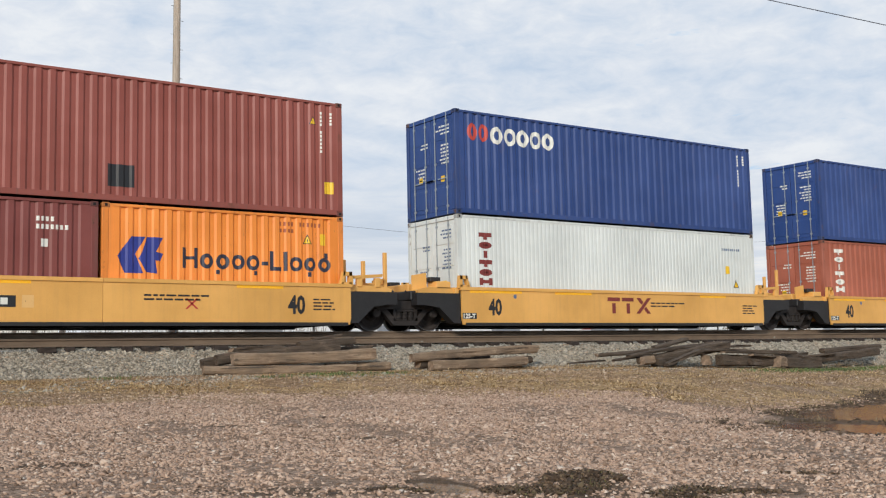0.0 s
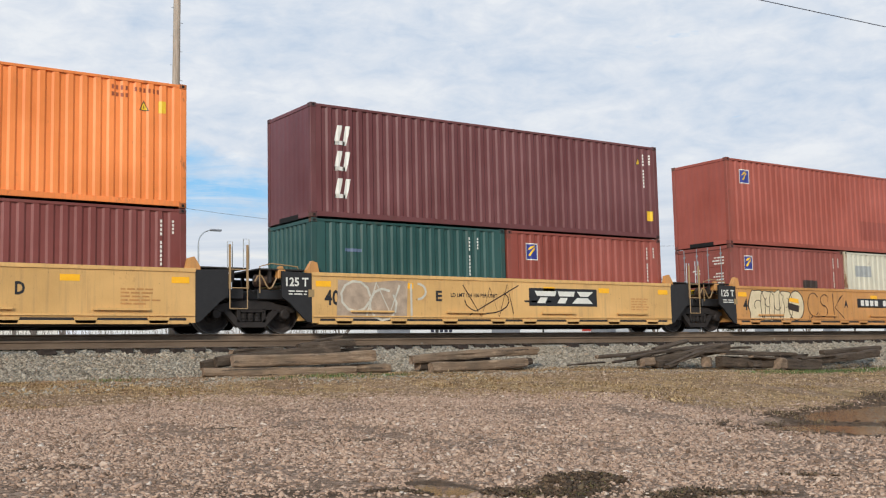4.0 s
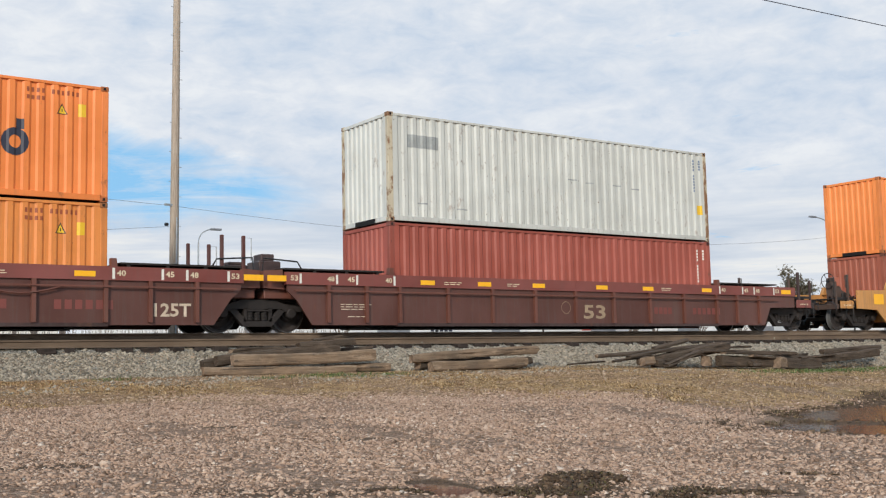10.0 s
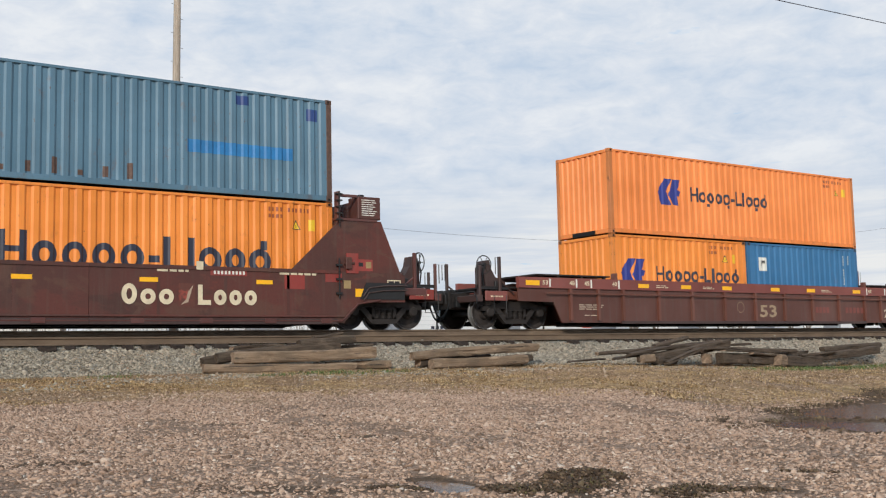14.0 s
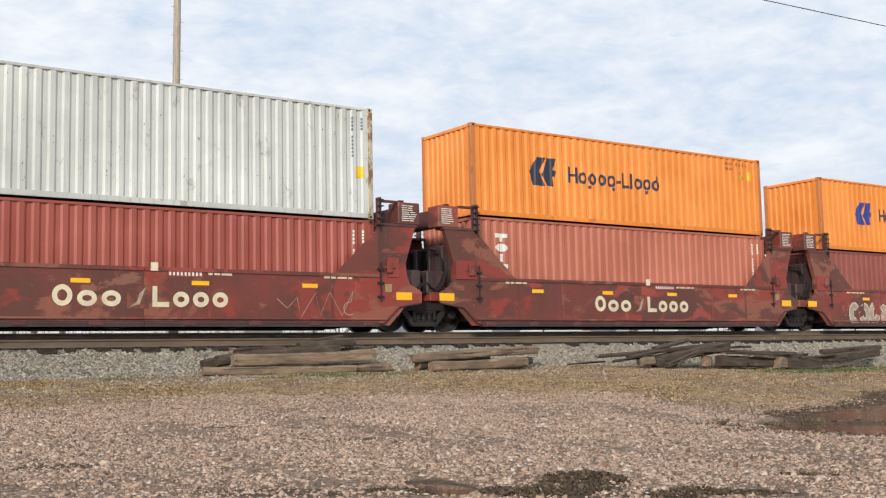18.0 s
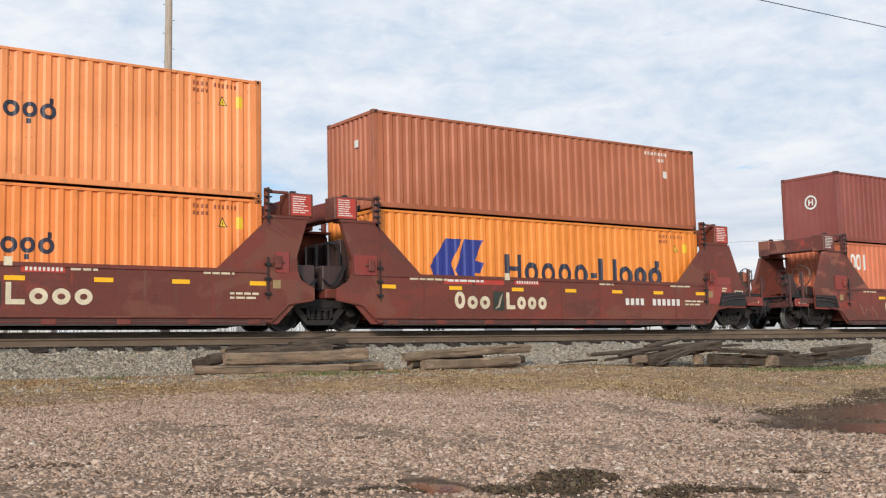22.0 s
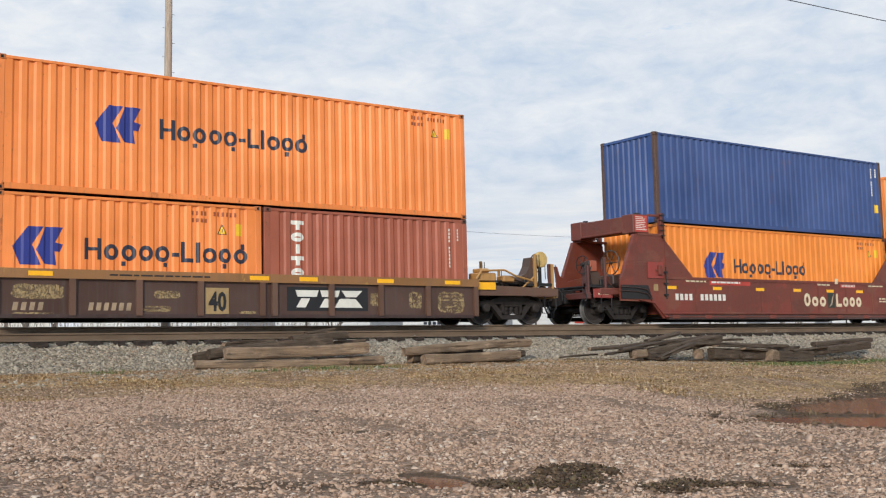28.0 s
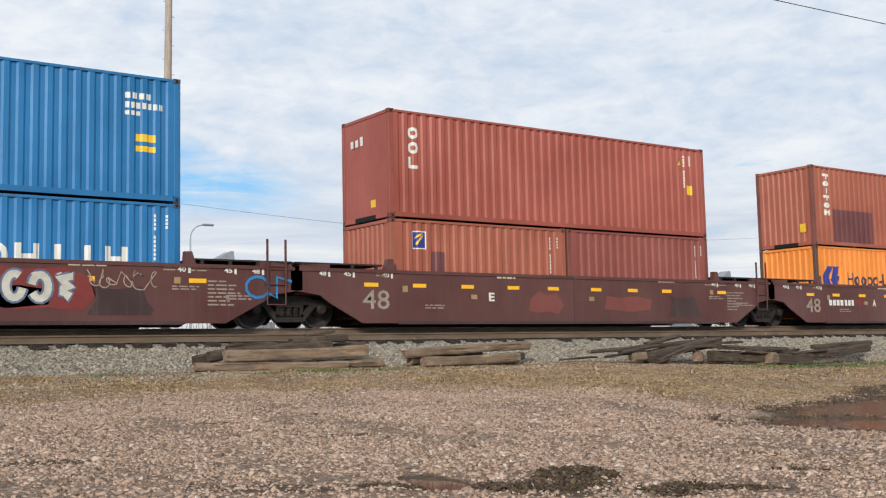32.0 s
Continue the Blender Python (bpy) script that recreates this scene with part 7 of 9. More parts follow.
        # white notices on the bracket boxes
        for a_, b_ in ((-1.20, -0.70), (12.192 + .70, 12.192 + 1.20)):
            if kind_ == "E":
                plate(u, "red_notice", flat([(a_ - .02, b_ + .02, 2.80, 3.30)], -1.4225), "mark_red", "red notice plate")
            plate(u, "notice_stencil", flat(lines_of_bars(a_ + .02, b_, 3.24, 8, .055, .022, rng, .02), -1.4245), "mark_white", "white notice lines")
        if r_ == "end":
            if kind_ == "E":
                plate(u, "red_pad", flat([(12.36, 13.46, 0.80, 1.38)], SIDE_Y - 0.001), "patched_red", "red repainted panel")
                plate(u, "red_pad", flat([(12.36, 13.46, 1.42, 1.66)], -1.4425), "patched_red", "red repainted panel")
                plate(u, "pad_stencil", flat(lines_of_bars(13.0, 13.35, 1.28, 2, .08, .04, rng, .03), SIDE_Y - 0.003), "mark_cream", "small stencilled lines")
            plate(u, "table_border", flat([(13.62, 14.02, 0.94, 1.24)], SIDE_Y - 0.002), "mark_cream", "white-framed stencil table")
            plate(u, "stencil_table", flat([(13.65, 13.82, 0.97, 1.21), (13.84, 13.99, 0.97, 1.21)], SIDE_Y - 0.004), "mark_black", "black stencil table")
        if kind_ == "D" and r_ == "end":
            for a_, b_, z_, h_ in ((10.73, 11.27, 0.96, 0.34), (11.84, 12.30, 1.15, 0.22)):
                plate(u, "red_patch", flat([(a_, b_, z_, z_ + h_)], SIDE_Y - 0.001), "patched_red", "red repainted square")
            plate(u, "red_patch", flat([(12.60, 13.20, 1.45, 1.74)], -1.4425), "patched_red", "red repainted square")
            plate(u, "small_decal", flat([(12.66, 12.92, 1.56, 1.66)], -1.4445), "mark_black", "small black label")
            plate(u, "small_decal", flat([(13.0, 13.16, 1.52, 1.68)], -1.4445), "sand_patch", "small pale label")
        plate(u, "lug_plate", flat([(x1 - .05, x1 + .12, 1.36, 1.55)], -1.478), "mark_cream", "pale lug plate")
        longn = (1.0, 0, 0, 0, 8.3)[i_] if kind_ == "D" else (8.65, 0, 0, 0, 0.4)[i_]
        if longn:
            plate(u, "number_mark", flat([(longn + j * .21, longn + .14 + j * .21, .72, .92) for j in range(4)] + [(longn + 1.15 + j * .21, longn + 1.29 + j * .21, .72, .92) for j in range(6)], SIDE_Y - 0.002), "mark_white", "white code bars")
        if kind_ == "D" and i_ == 1:
            graffiti(u, 1.0, 3.4, 0.22, 0.98, 4, 4, "spray_pale", "spray_white")
        if kind_ == "D" and i_ in (1, 3, 4):
            scrawl(u, 9.3, 11.3, 0.30, 1.0, 9, 50 + i_, .022, "spray_pale", "faint sprayed scrawl")
            scrawl(u, 0.6, 1.6, 0.4, 1.0, 6, 60 + i_, .018, "spray_pale", "faint sprayed scrawl")
        if kind_ == "E" and i_ == 2:
            for pts_ in ([(1.0, .95), (1.9, 1.08), (3.1, .92)], [(1.1, .25), (1.25, .95), (1.5, .9), (1.42, .35)], [(1.55, .95), (1.6, .4), (1.75, .68), (1.85, .4)], arc(2.02, .55, .2, .17, -60, 200), [(2.2, .4), (2.25, .75), (2.4, .72), (2.45, .38)], [(2.5, .8), (2.62, .3), (2.72, .9)], [(2.75, .35), (2.9, .95), (3.05, .55)], [(1.1, .3), (1.0, .55)], [(2.95, .3), (3.2, .22)]):
                plate(u, "sprayed_scrawl", squiggle(pts_, .015, SIDE_Y - 0.003), "spray_pale", "pale sprayed tag")

d1 = Box(L40, STD, "teal_faded", "faded blue-grey container with doors and rust marks", doors=True, worn_posts="casting")
d1.patch(8.4, 11.1, 0.95, 1.25, "patch_blue", "bright blue sprayed streak")
d1.patch(2.0, 2.55, 2.2, 2.42, "blue", "dark blue patch")
d1.patch(9.6, 9.95, 2.2, 2.42, "blue", "dark blue patch")
d1.patch(11.5, 11.8, 2.0, 2.3, "blue", "dark patch")
for j_ in range(9):
    d1.patch(2.6 + j_ * .55, 2.72 + j_ * .55, .2, .2 + .12 * (1 + j_ % 3), "casting", "rust run")
stack(-162.59, [line_box(L40, HC, "orange_deep", "big", "orange container with very large company lettering")], d1)
d2 = line_box(L40, STD, "orange_deep", "small", "stained yellow-orange container with company mark", posts="orange_rusty")
d2.patch(5.1, 6.3, 1.6, 1.9, "orange_worn", "dull repainted patch")
d2.patch(9.1, 9.7, 1.1, 1.35, "orange_worn", "dull repainted patch")
stack(-178.13, [Box(L40, STD, "brown_red", "dull red-brown corrugated container").codes(yellow=0, tri=False).patch(4.5, 4.8, .9, 1.45)], d2)
stack(-193.52, [Box(L40, HC, "faded_brown", "red-brown container with white upright lettering").column(0.77, 1.2, 0.75, 2.45, 6, thin=(2,)).codes(yellow=0, tri=False)], line_box(L40, STD, "orange_deep", "small", "yellow-orange container with rust-spotted base", colour="mark_navy", posts="orange_rusty"))
d4 = Box(L40, HC, "white_grey", "white-grey container with rust-stained posts", worn_posts="white_rusty").codes("mark_pale_blue", 1.05, False)
d4.patch(0.62, 1.55, 2.05, 2.35, "mark_grey", "faded grey lettering as a bar")
stack(-208.86, [Box(L40, STD, "rust_red", "brown-red forty-foot corrugated container").codes(yellow=0, tri=False)], d4)
d5 = Box(L40, STD, "brown_red", "dark brown-red container with white round mark", plain_end=True).codes(yellow=0.45)
d5.end_shapes("round_mark", oval(1.15, 1.56, 0.27, 0.27, 0.07, 24) + sign("pair", 1.04, 1.26, 1.45, 1.67, 0.06), "mark_white", "round white company mark")
d5l = Box(L40, HC, "salmon", "salmon-coloured container with white lettering")
d5l.mark("company_lettering", block_row(0.60, 1.62, 1.88, 2.46, "OOl", 0.90), "mark_white", "white lettering as plain shapes")
d5l.mark("code_mark", flat([(10.4 + i * .1, 10.46 + i * .1, 2.38, 2.48) for i in range(10)] + [(10.9 + i * .1, 10.96 + i * .1, 2.18, 2.28) for i in range(4)], 0), "mark_white")
stack(-224.28, [d5l], d5)

e1 = Box(L40, STD, "tan_brown", "tan-brown forty-foot corrugated container")
e1.mark("code_mark", flat([(10.0 + i * .1, 10.06 + i * .1, 2.3, 2.4) for i in range(10)] + [(10.5 + i * .1, 10.56 + i * .1, 2.1, 2.2) for i in range(4)] + [(10.75, 10.95, 1.6, 1.82)], 0), "mark_white", "white code bars")
e1.end_mark("white_tag", [(0.75, 0.95, 1.7, 1.9)], "mark_white")
stack(-244.12, [line_box(L40, HC, "orange_deep", "big", "orange container with very large company lettering")], e1)
stack(-259.48, [line_box(L40, HC, "orange")], line_box(L40, HC, "orange_faded", label="faded orange container with rusty posts and company mark", posts="orange_rusty"))
e3 = Box(L40, HC, "rust_brown", "brown-red corrugated container with yellow decal").codes(yellow=0, tri=True)
e3.mark("yellow_decal", flat([(0.38, 0.62, 0.55, 0.8)], 0), "mark_yellow")
stack(-274.91, [line_box(L40, HC, "orange_deep")], e3)
stack(-290.3, [line_box(L40, HC, "orange", "big", "orange container with very large company lettering")], line_box(L40, HC, "orange", "big", "orange container with very large company lettering"))
e5 = Box(L40, HC, "blue_worn", "dark blue container with weathered posts", worn_posts="casting").codes(yellow=0.95, tri=False)
stack(-305.75, [line_box(L40, HC, "orange_deep")], e5)

# single brown wagon
u = well("F", -325.39, "end", "end", "grimy brown single well wagon with yellow chords", "wagon_umber")
plate(u, "size_panel", flat([(4.52, 5.10, 0.26, 0.86)], SIDE_Y), "sand_patch", "sand-coloured panel")
plate(u, "size_number", word("40", 4.60, 0.34, SIDE_Y - 0.003, 0.42, 0.44, 0.02), "mark_black", "black number 40")
plate(u, "number_mark", shapes([[(x_, .33), (x_ + .10, .33), (x_ + .13, .50), (x_ + .03, .50)] for x_ in [0.30 + i * .17 for i in range(4)] + [1.86 + i * .165 for i in range(6)]], SIDE_Y), "mark_dull_tan", "pale slanted code bars")
sand_rng = random.Random(61)
for x0_, x1_, z0_, z1_ in ((0.28, 1.35, .56, .88), (0.30, 1.15, .22, .29), (3.32, 3.92, .60, .78), (3.02, 3.72, .30, .44), (5.35, 5.8, .26, .33), (8.92, 9.25, .46, .80), (10.1, 10.5, .40, .84), (11.0, 11.86, .30, .86)):
    n_ = 9      # brushed-on primer with an uneven rim
    rim_ = [((x0_ + x1_) / 2 + (x1_ - x0_) / 2 * math.copysign(abs(math.cos(t_)) ** 0.45, math.cos(t_)) * sand_rng.uniform(.93, 1.05), (z0_ + z1_) / 2 + (z1_ - z0_) / 2 * math.copysign(abs(math.sin(t_)) ** 0.45, math.sin(t_)) * sand_rng.uniform(.88, 1.08)) for t_ in [2 * math.pi * (i + .5) / (4 * n_) for i in range(4 * n_)]]
    plate(u, "primer_patch", shapes([rim_], SIDE_Y), "primer_thin", "thin sand-coloured primer patch")
plate(u, "side_stencil", flat(lines_of_bars(11.1, 11.75, .76, 5, .09, .035, rng) + lines_of_bars(10.2, 10.45, .74, 3, .1, .04, rng) + lines_of_bars(3.1, 3.6, .36, 1, .1, .04, rng), SIDE_Y - 0.003), "umber_web", "dark stencilled lines")
for x_ in (0.6, 5.6, 6.9, 9.1, 11.2):
    plate(u, "reflector_strip", flat([(x_, x_ + 0.5, 1.05, 1.15)], -1.523), "reflector", "yellow reflective strip")
plate(u, "side_stencil", flat(lines_of_bars(2.3, 5.0, 1.08, 1, .05, .035, rng), -1.523), "mark_black", "black stencilled line")
plate(u, "operator_panel", flat([(6.60, 8.86, 0.34, 0.92)], SIDE_Y), "mark_black", "black operator panel")
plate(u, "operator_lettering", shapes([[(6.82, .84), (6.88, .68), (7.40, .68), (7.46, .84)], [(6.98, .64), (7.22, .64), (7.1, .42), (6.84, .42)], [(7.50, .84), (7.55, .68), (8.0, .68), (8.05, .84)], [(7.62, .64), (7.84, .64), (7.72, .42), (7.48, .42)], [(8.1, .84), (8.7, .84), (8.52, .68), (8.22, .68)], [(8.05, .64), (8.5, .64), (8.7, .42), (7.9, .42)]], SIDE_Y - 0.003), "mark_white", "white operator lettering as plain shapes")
f1l = Box(L20, STD, "rust_brown", "red-brown twenty-foot container with white upright lettering").column(0.72, 1.08, 0.55, 2.3, 6, thin=(2,)).codes(yellow=0, tri=False)
stack(-325.39, [line_box(L20, STD, "orange", label="orange twenty-foot container with blue company mark"), f1l], line_box(L40, HC, "orange"))

# dark 48-foot wagon
for i_, (c_, l_, r_) in enumerate(((-346.24, "mid", "end"), (-364.11, "mid", "mid"), (-381.99, "mid", "mid"))):
    u = well("G", c_, l_, r_, "dark red-brown well wagon with sprayed marks", "wagon_dark_brown")
    if i_ < 2:
        plate(u, "size_number", word("48", -1.0, 0.46, SIDE_Y, 0.48, 0.80, 0.004), "mark_dull", "grey-white number 48")
        plate(u, "unit_letter", word("AE"[i_], 2.92 if i_ == 0 else 3.0, 0.70, SIDE_Y, 0.22, 0.2, 0.01), "mark_white", "white unit letter")
    if i_ == 0:
        plate(u, "owner_lettering", flat([(0.3 + i * .22, .47 + i * .22, .70, .90) for i in range(4)] + [(1.22 + i * .2, 1.36 + i * .2, .70, .90) for i in range(3)], SIDE_Y), "mark_white", "white owner lettering as bars")
        plate(u, "number_mark", flat([(1.84 + i * .2, 1.98 + i * .2, .70, .90) for i in range(3)], SIDE_Y), "mark_dark_red")
        plate(u, "timber_scrap", flat([(6.0, 8.2, 1.46, 1.52)], SIDE_Y - 0.03), "mark_cream", "pale batten on the sill")
    for x_ in (-0.95, 0.52, 2.08, 3.66, 5.12, 6.78, 8.28, 9.75, 12.3):
        plate(u, "reflector_strip", flat([(x_, x_ + .42, 1.02, 1.12)], SIDE_Y), "reflector", "yellow reflective strip")
    for base, sg in ((0.0, -1), (12.192, 1)):
        for d_, n_ in ((0.12, "40"), (1.25, "45"), (1.95, "48")):
            x_ = base + sg * d_
            plate(u, "length_tick", flat([(x_ - .03, x_ + .03, 1.24, 1.40)], SIDE_Y), "mark_white", "white length mark")
            plate(u, "length_figure", word(n_, x_ - .28, 1.27, SIDE_Y, 0.12, .2, .004), "mark_white", "white length figure " + n_)
    plate(u, "side_stencil", flat(lines_of_bars(12.75, 13.6, 1.05, 7, .09, .035, rng), SIDE_Y), "mark_dull", "white stencilled lines")
    for x_ in (-0.6, 11.7, 12.35):
        plate(u, "side_stencil", flat(lines_of_bars(x_, x_ + .45, 1.36, 2, .07, .03, rng), SIDE_Y), "mark_dull", "small stencilled lines")
    plate(u, "side_stencil", flat(lines_of_bars(11.9, 12.6, 0.92, 2, .06, .03, rng) + lines_of_bars(13.2, 14.1, 0.72, 2, .07, .035, rng) + lines_of_bars(0.9, 1.6, 0.55, 2, .07, .03, rng), SIDE_Y), "mark_dull", "small stencilled lines")
    plate(u, "side_stencil", flat(lines_of_bars(3.3, 4.3, 1.32, 1, .1, .05, rng) + lines_of_bars(9.6, 10.6, 1.34, 1, .1, .05, rng), SIDE_Y), "mark_cream")
    plate(u, "dark_patch", shapes([[(10.0, .28), (11.4, .28), (11.5, .40), (11.35, .55), (11.2, .92), (10.6, .84), (10.1, .92), (10.2, .6)]], SIDE_Y - 0.001), "end_maroon", "dark painted-over emblem")
    plate(u, "red_smear", shapes([[(4.4, .45), (4.7, .38), (5.2, .42), (5.5, .34), (5.7, .62), (5.45, .95), (5.1, .88), (4.8, 1.0), (4.5, .8)]], SIDE_Y - 0.001), "wagon_maroon_band", "reddish smear")
    plate(u, "red_smear", shapes([[(7.3, .5), (8.4, .42), (9.2, .5), (9.3, .8), (8.6, .9), (7.9, .84), (7.4, .9)]], SIDE_Y - 0.001), "wagon_maroon_band", "reddish smear")
    plate(u, "small_decal", flat([(0.2, .36, .9, 1.06), (2.4, 2.6, .74, .86), (6.7, 6.9, .74, .86), (11.95, 12.1, 1.0, 1.14)], SIDE_Y), "sand_patch")
    if i_ == 0:
        plate(u, "end_frame_mark", squiggle([(14.6, .92), (15.05, .92), (15.05, 1.2), (14.6, 1.2), (14.6, .92)], .025, SIDE_Y), "mark_white", "white square stencil")
    if i_ == 2:
        graffiti(u, 8.25, 9.8, 0.55, 1.25, 3, 7, "spray_white", "mark_pale_blue")
        plate(u, "sprayed_glow", shapes([[(8.0, .5), (8.5, .38), (9.2, .44), (9.9, .36), (10.2, .7), (10.05, 1.1), (9.5, 1.3), (8.7, 1.24), (8.1, 1.32), (7.85, .9)]], SIDE_Y - 0.001), "mark_dark_red", "red sprayed cloud")
        scrawl(u, 10.0, 11.5, .80, 1.34, 9, 81, .024, "spray_pale", "pale sprayed scrawl")
        plate(u, "sprayed_scrawl", squiggle(arc(14.0, .95, .3, .25, 0, 330, 10) + [(14.5, .7), (14.5, 1.2), (14.9, 1.1)], .07, SIDE_Y - 0.003), "patch_blue", "blue sprayed scrawl")

g1 = Box(L40, HC, "rust_brown", "red-brown container with dark repainted patches", worn_posts="brown_rusty").column(0.70, 1.05, 1.05, 2.62, 6, thin=(2,)).codes(yellow=0, tri=False)
g1.patch(1.15, 3.65, 0.15, 1.35, "maroon")
g1.patch(9.1, 10.95, 1.2, 2.05, "maroon")
g1.end_mark("door_label", [(0.35, 0.6, .5, .8)], "mark_yellow")
g1l = Box(L20, STD, "brown_red", "dull red twenty-foot container with square logo").square_logo(0.75, 1.83).codes(yellow=0, tri=False)
stack(-346.24, [line_box(L20, STD, "orange_deep", label="orange twenty-foot container with blue company mark", posts="casting"), g1l], g1)
g2 = Box(L40, HC, "rust_red", "brown-red container with white upright lettering", plain_end=True).column(0.62, 0.95, 1.25, 2.45, 3).codes(yellow=1.35, tri=True, right=0.95)
g2.end_mark("end_lettering", [(1.3, 1.45, 2.1, 2.35), (1.55, 1.7, 2.1, 2.3), (1.8, 1.95, 2.1, 2.3)], "mark_white")
g2.end_mark("door_label", [(0.7, 0.95, .35, .55)], "mark_yellow")
q7 = Box(L20, STD, "rust_brown", "red twenty-foot container with square logo").square_logo(0.72, 1.83).codes(yellow=0.9, tri=False)
q7.patch(1.3, 1.75, 0.6, 1.75, "maroon")
stack(-364.11, [q7, Box(L20, STD, "brown_red", "plain brown-red twenty-foot steel container", worn_posts="brown_rusty").codes(yellow=0, tri=False)], g2)
g3 = Box(L40, HC, "sky_blue", "bright blue container with white lettering")
g3.mark("company_lettering", block_row(6.3, 8.45, 1.0, 1.75, "nO", 0.8), "mark_white", "white lettering as plain shapes")
g3.mark("code_mark", flat([(10.9 + i * .16, 11.01 + i * .16, 2.32, 2.46) for i in range(4)] + [(10.9 + i * .13, 10.99 + i * .13, 2.10, 2.24) for i in range(7)] + [(10.9 + i * .13, 10.99 + i * .13, 1.94, 2.04) for i in range(3)], 0), "mark_white", "white code bars")
g3.mark("yellow_decal", flat([(11.15, 11.6, 1.35, 1.52), (11.15, 11.6, 1.12, 1.25)], 0), "mark_yellow", "yellow decals")
g3l = Box(L40, STD, "sky_blue", "bright blue container with large white lettering").codes(yellow=0.9, tri=False)
g3l.mark("company_lettering", block_row(7.3, 11.1, 1.0, 1.55, "nOnlln", 0.8), "mark_white", "white lettering as plain shapes")
stack(-381.99, [g3l], g3)

# ---- beyond and beside the track ----
k = Nodes("weathered_pole_wood")
M["pole"] = k.end(k.ramp(k.noise(5, 6, 0.7, (7, 7, 0.35)), [(0.25, (0.22, 0.17, 0.125)), (0.55, (0.42, 0.34, 0.265)), (0.8, (0.56, 0.48, 0.39))]), 0.9)
k.bump(k.noise(7, 5, 0.7, (8, 8, 0.5)), 0.5, 0.02)
def timber_paint(name, lo, mid, hi):
    k = Nodes(name)
    grain = k.noise(4, 6, 0.62, (0.5, 7, 7))
    col = k.ramp(grain, [(0.30, lo), (0.48, mid), (0.75, hi)])
    col = k.mix(k.math("MULTIPLY", k.random(), 0.55), col, tuple(v * 0.6 for v in mid))
    rnd = k.random()
    sh = k.n("ShaderNodeCombineXYZ")
    k.link(k.math("MULTIPLY", rnd, 37.0), sh.inputs[0])
    crack = k.ramp(k.noise(2.2, 5, 0.7, (0.35, 9, 9), shift=sh.outputs[0]), [(0.58, 0.0), (0.63, 0.9)])
    col = k.mix(crack, col, (0.02, 0.014, 0.01))
    col = k.mix(k.ramp(k.noise(3.0, 5, 0.7, (0.8, 2, 2), shift=sh.outputs[0]), [(0.56, 0.0), (0.68, 0.55)]), col, tuple(min(1, v * 1.35) for v in hi))
    col = k.mix(k.ramp(k.noise(1.4, 4, 0.6), [(0.5, 0.0), (0.7, 0.45)]), col, (0.09, 0.07, 0.05))
    k.bump(k.noise(5, 6, 0.75, (0.6, 9, 9)), 0.7, 0.03)
    return k.end(col, 0.92)


M["timber"] = timber_paint("old_timber", (0.12, 0.076, 0.046), (0.25, 0.168, 0.106), (0.37, 0.265, 0.175))
M["timber_dark"] = timber_paint("dark_old_timber", (0.03, 0.019, 0.012), (0.072, 0.048, 0.031), (0.14, 0.098, 0.066))
M["end_grain"] = plain("sawn_end_grain", (0.50, 0.42, 0.345), 0.9, 0, 0.5, 9)
k = Nodes("white_siding")
sx_, sy_, sz_ = k.xyz("Object")
line_ = k.math("FRACT", k.math("MULTIPLY", sz_, 3.2))
M["siding"] = k.end(k.mix(k.ramp(line_, [(0.0, 0.75), (0.10, 0.0)]), k.ramp(k.noise(0.4, 5, 0.6), [(0.3, (0.62, 0.62, 0.61)), (0.7, (0.78, 0.78, 0.77))]), (0.36, 0.37, 0.38)), 0.6)
k = Nodes("cream_siding")
M["cream"] = k.end(k.ramp(k.noise(0.3, 5, 0.6), [(0.3, (0.62, 0.59, 0.53)), (0.7, (0.74, 0.71, 0.65))]), 0.7)
M["roof_grey"] = plain("grey_roofing", (0.50, 0.51, 0.53), 0.6)
M["cable"] = plain("dark_cable", (0.36, 0.38, 0.42), 0.7)
M["bark"] = plain("grey_brown_bark", (0.46, 0.42, 0.39), 0.9, 0, 0.3, 5)

# utility pole
POLE = (11.60, 5.5)
pole = empty("utility_pole", pose(*POLE, 0.88))
tagged(pole, "tall weathered wooden utility pole with step bolts", "utility pole")
bm = bmesh.new()
lathe(bm, [(0.0, 0.145), (2.5, 0.138), (6.0, 0.122), (10.0, 0.107), (13.4, 0.096)], (0, 0, 0), 14, "z")
for v in bm.verts:
    v.co.x += 0.0085 * v.co.z
part("post", bm, M["pole"], pole, "", True)
for i in range(24):
    z = 2.6 + i * 0.44
    s = -1 if i % 2 else 1
    bm = tube(bmesh.new(), (0.0085 * z + s * 0.10, -0.02, z), (0.0085 * z + s * 0.19, -0.02, z), 0.008, 5)
    part("step_bolt", bm, M["galvanised"], pole)
part("conduit", tube(bmesh.new(), (0.03, -0.17, 0), (0.05, -0.165, 4.6), 0.028, 8), M["galvanised"], pole, "steel cable conduit")
part("insulator", lathe(bmesh.new(), [(-0.06, 0.02), (-0.04, 0.05), (0.04, 0.05), (0.06, 0.02)], (-0.22, -0.05, 4.4), 10, "x"), M["black_steel"], pole)
part("bracket", boxes((-0.28, 0.02, -0.08, -0.03, 4.95, 5.01)), M["galvanised"], pole)


def base_z(x):
    """The lot's height where the cable poles stand."""
    return 0.7


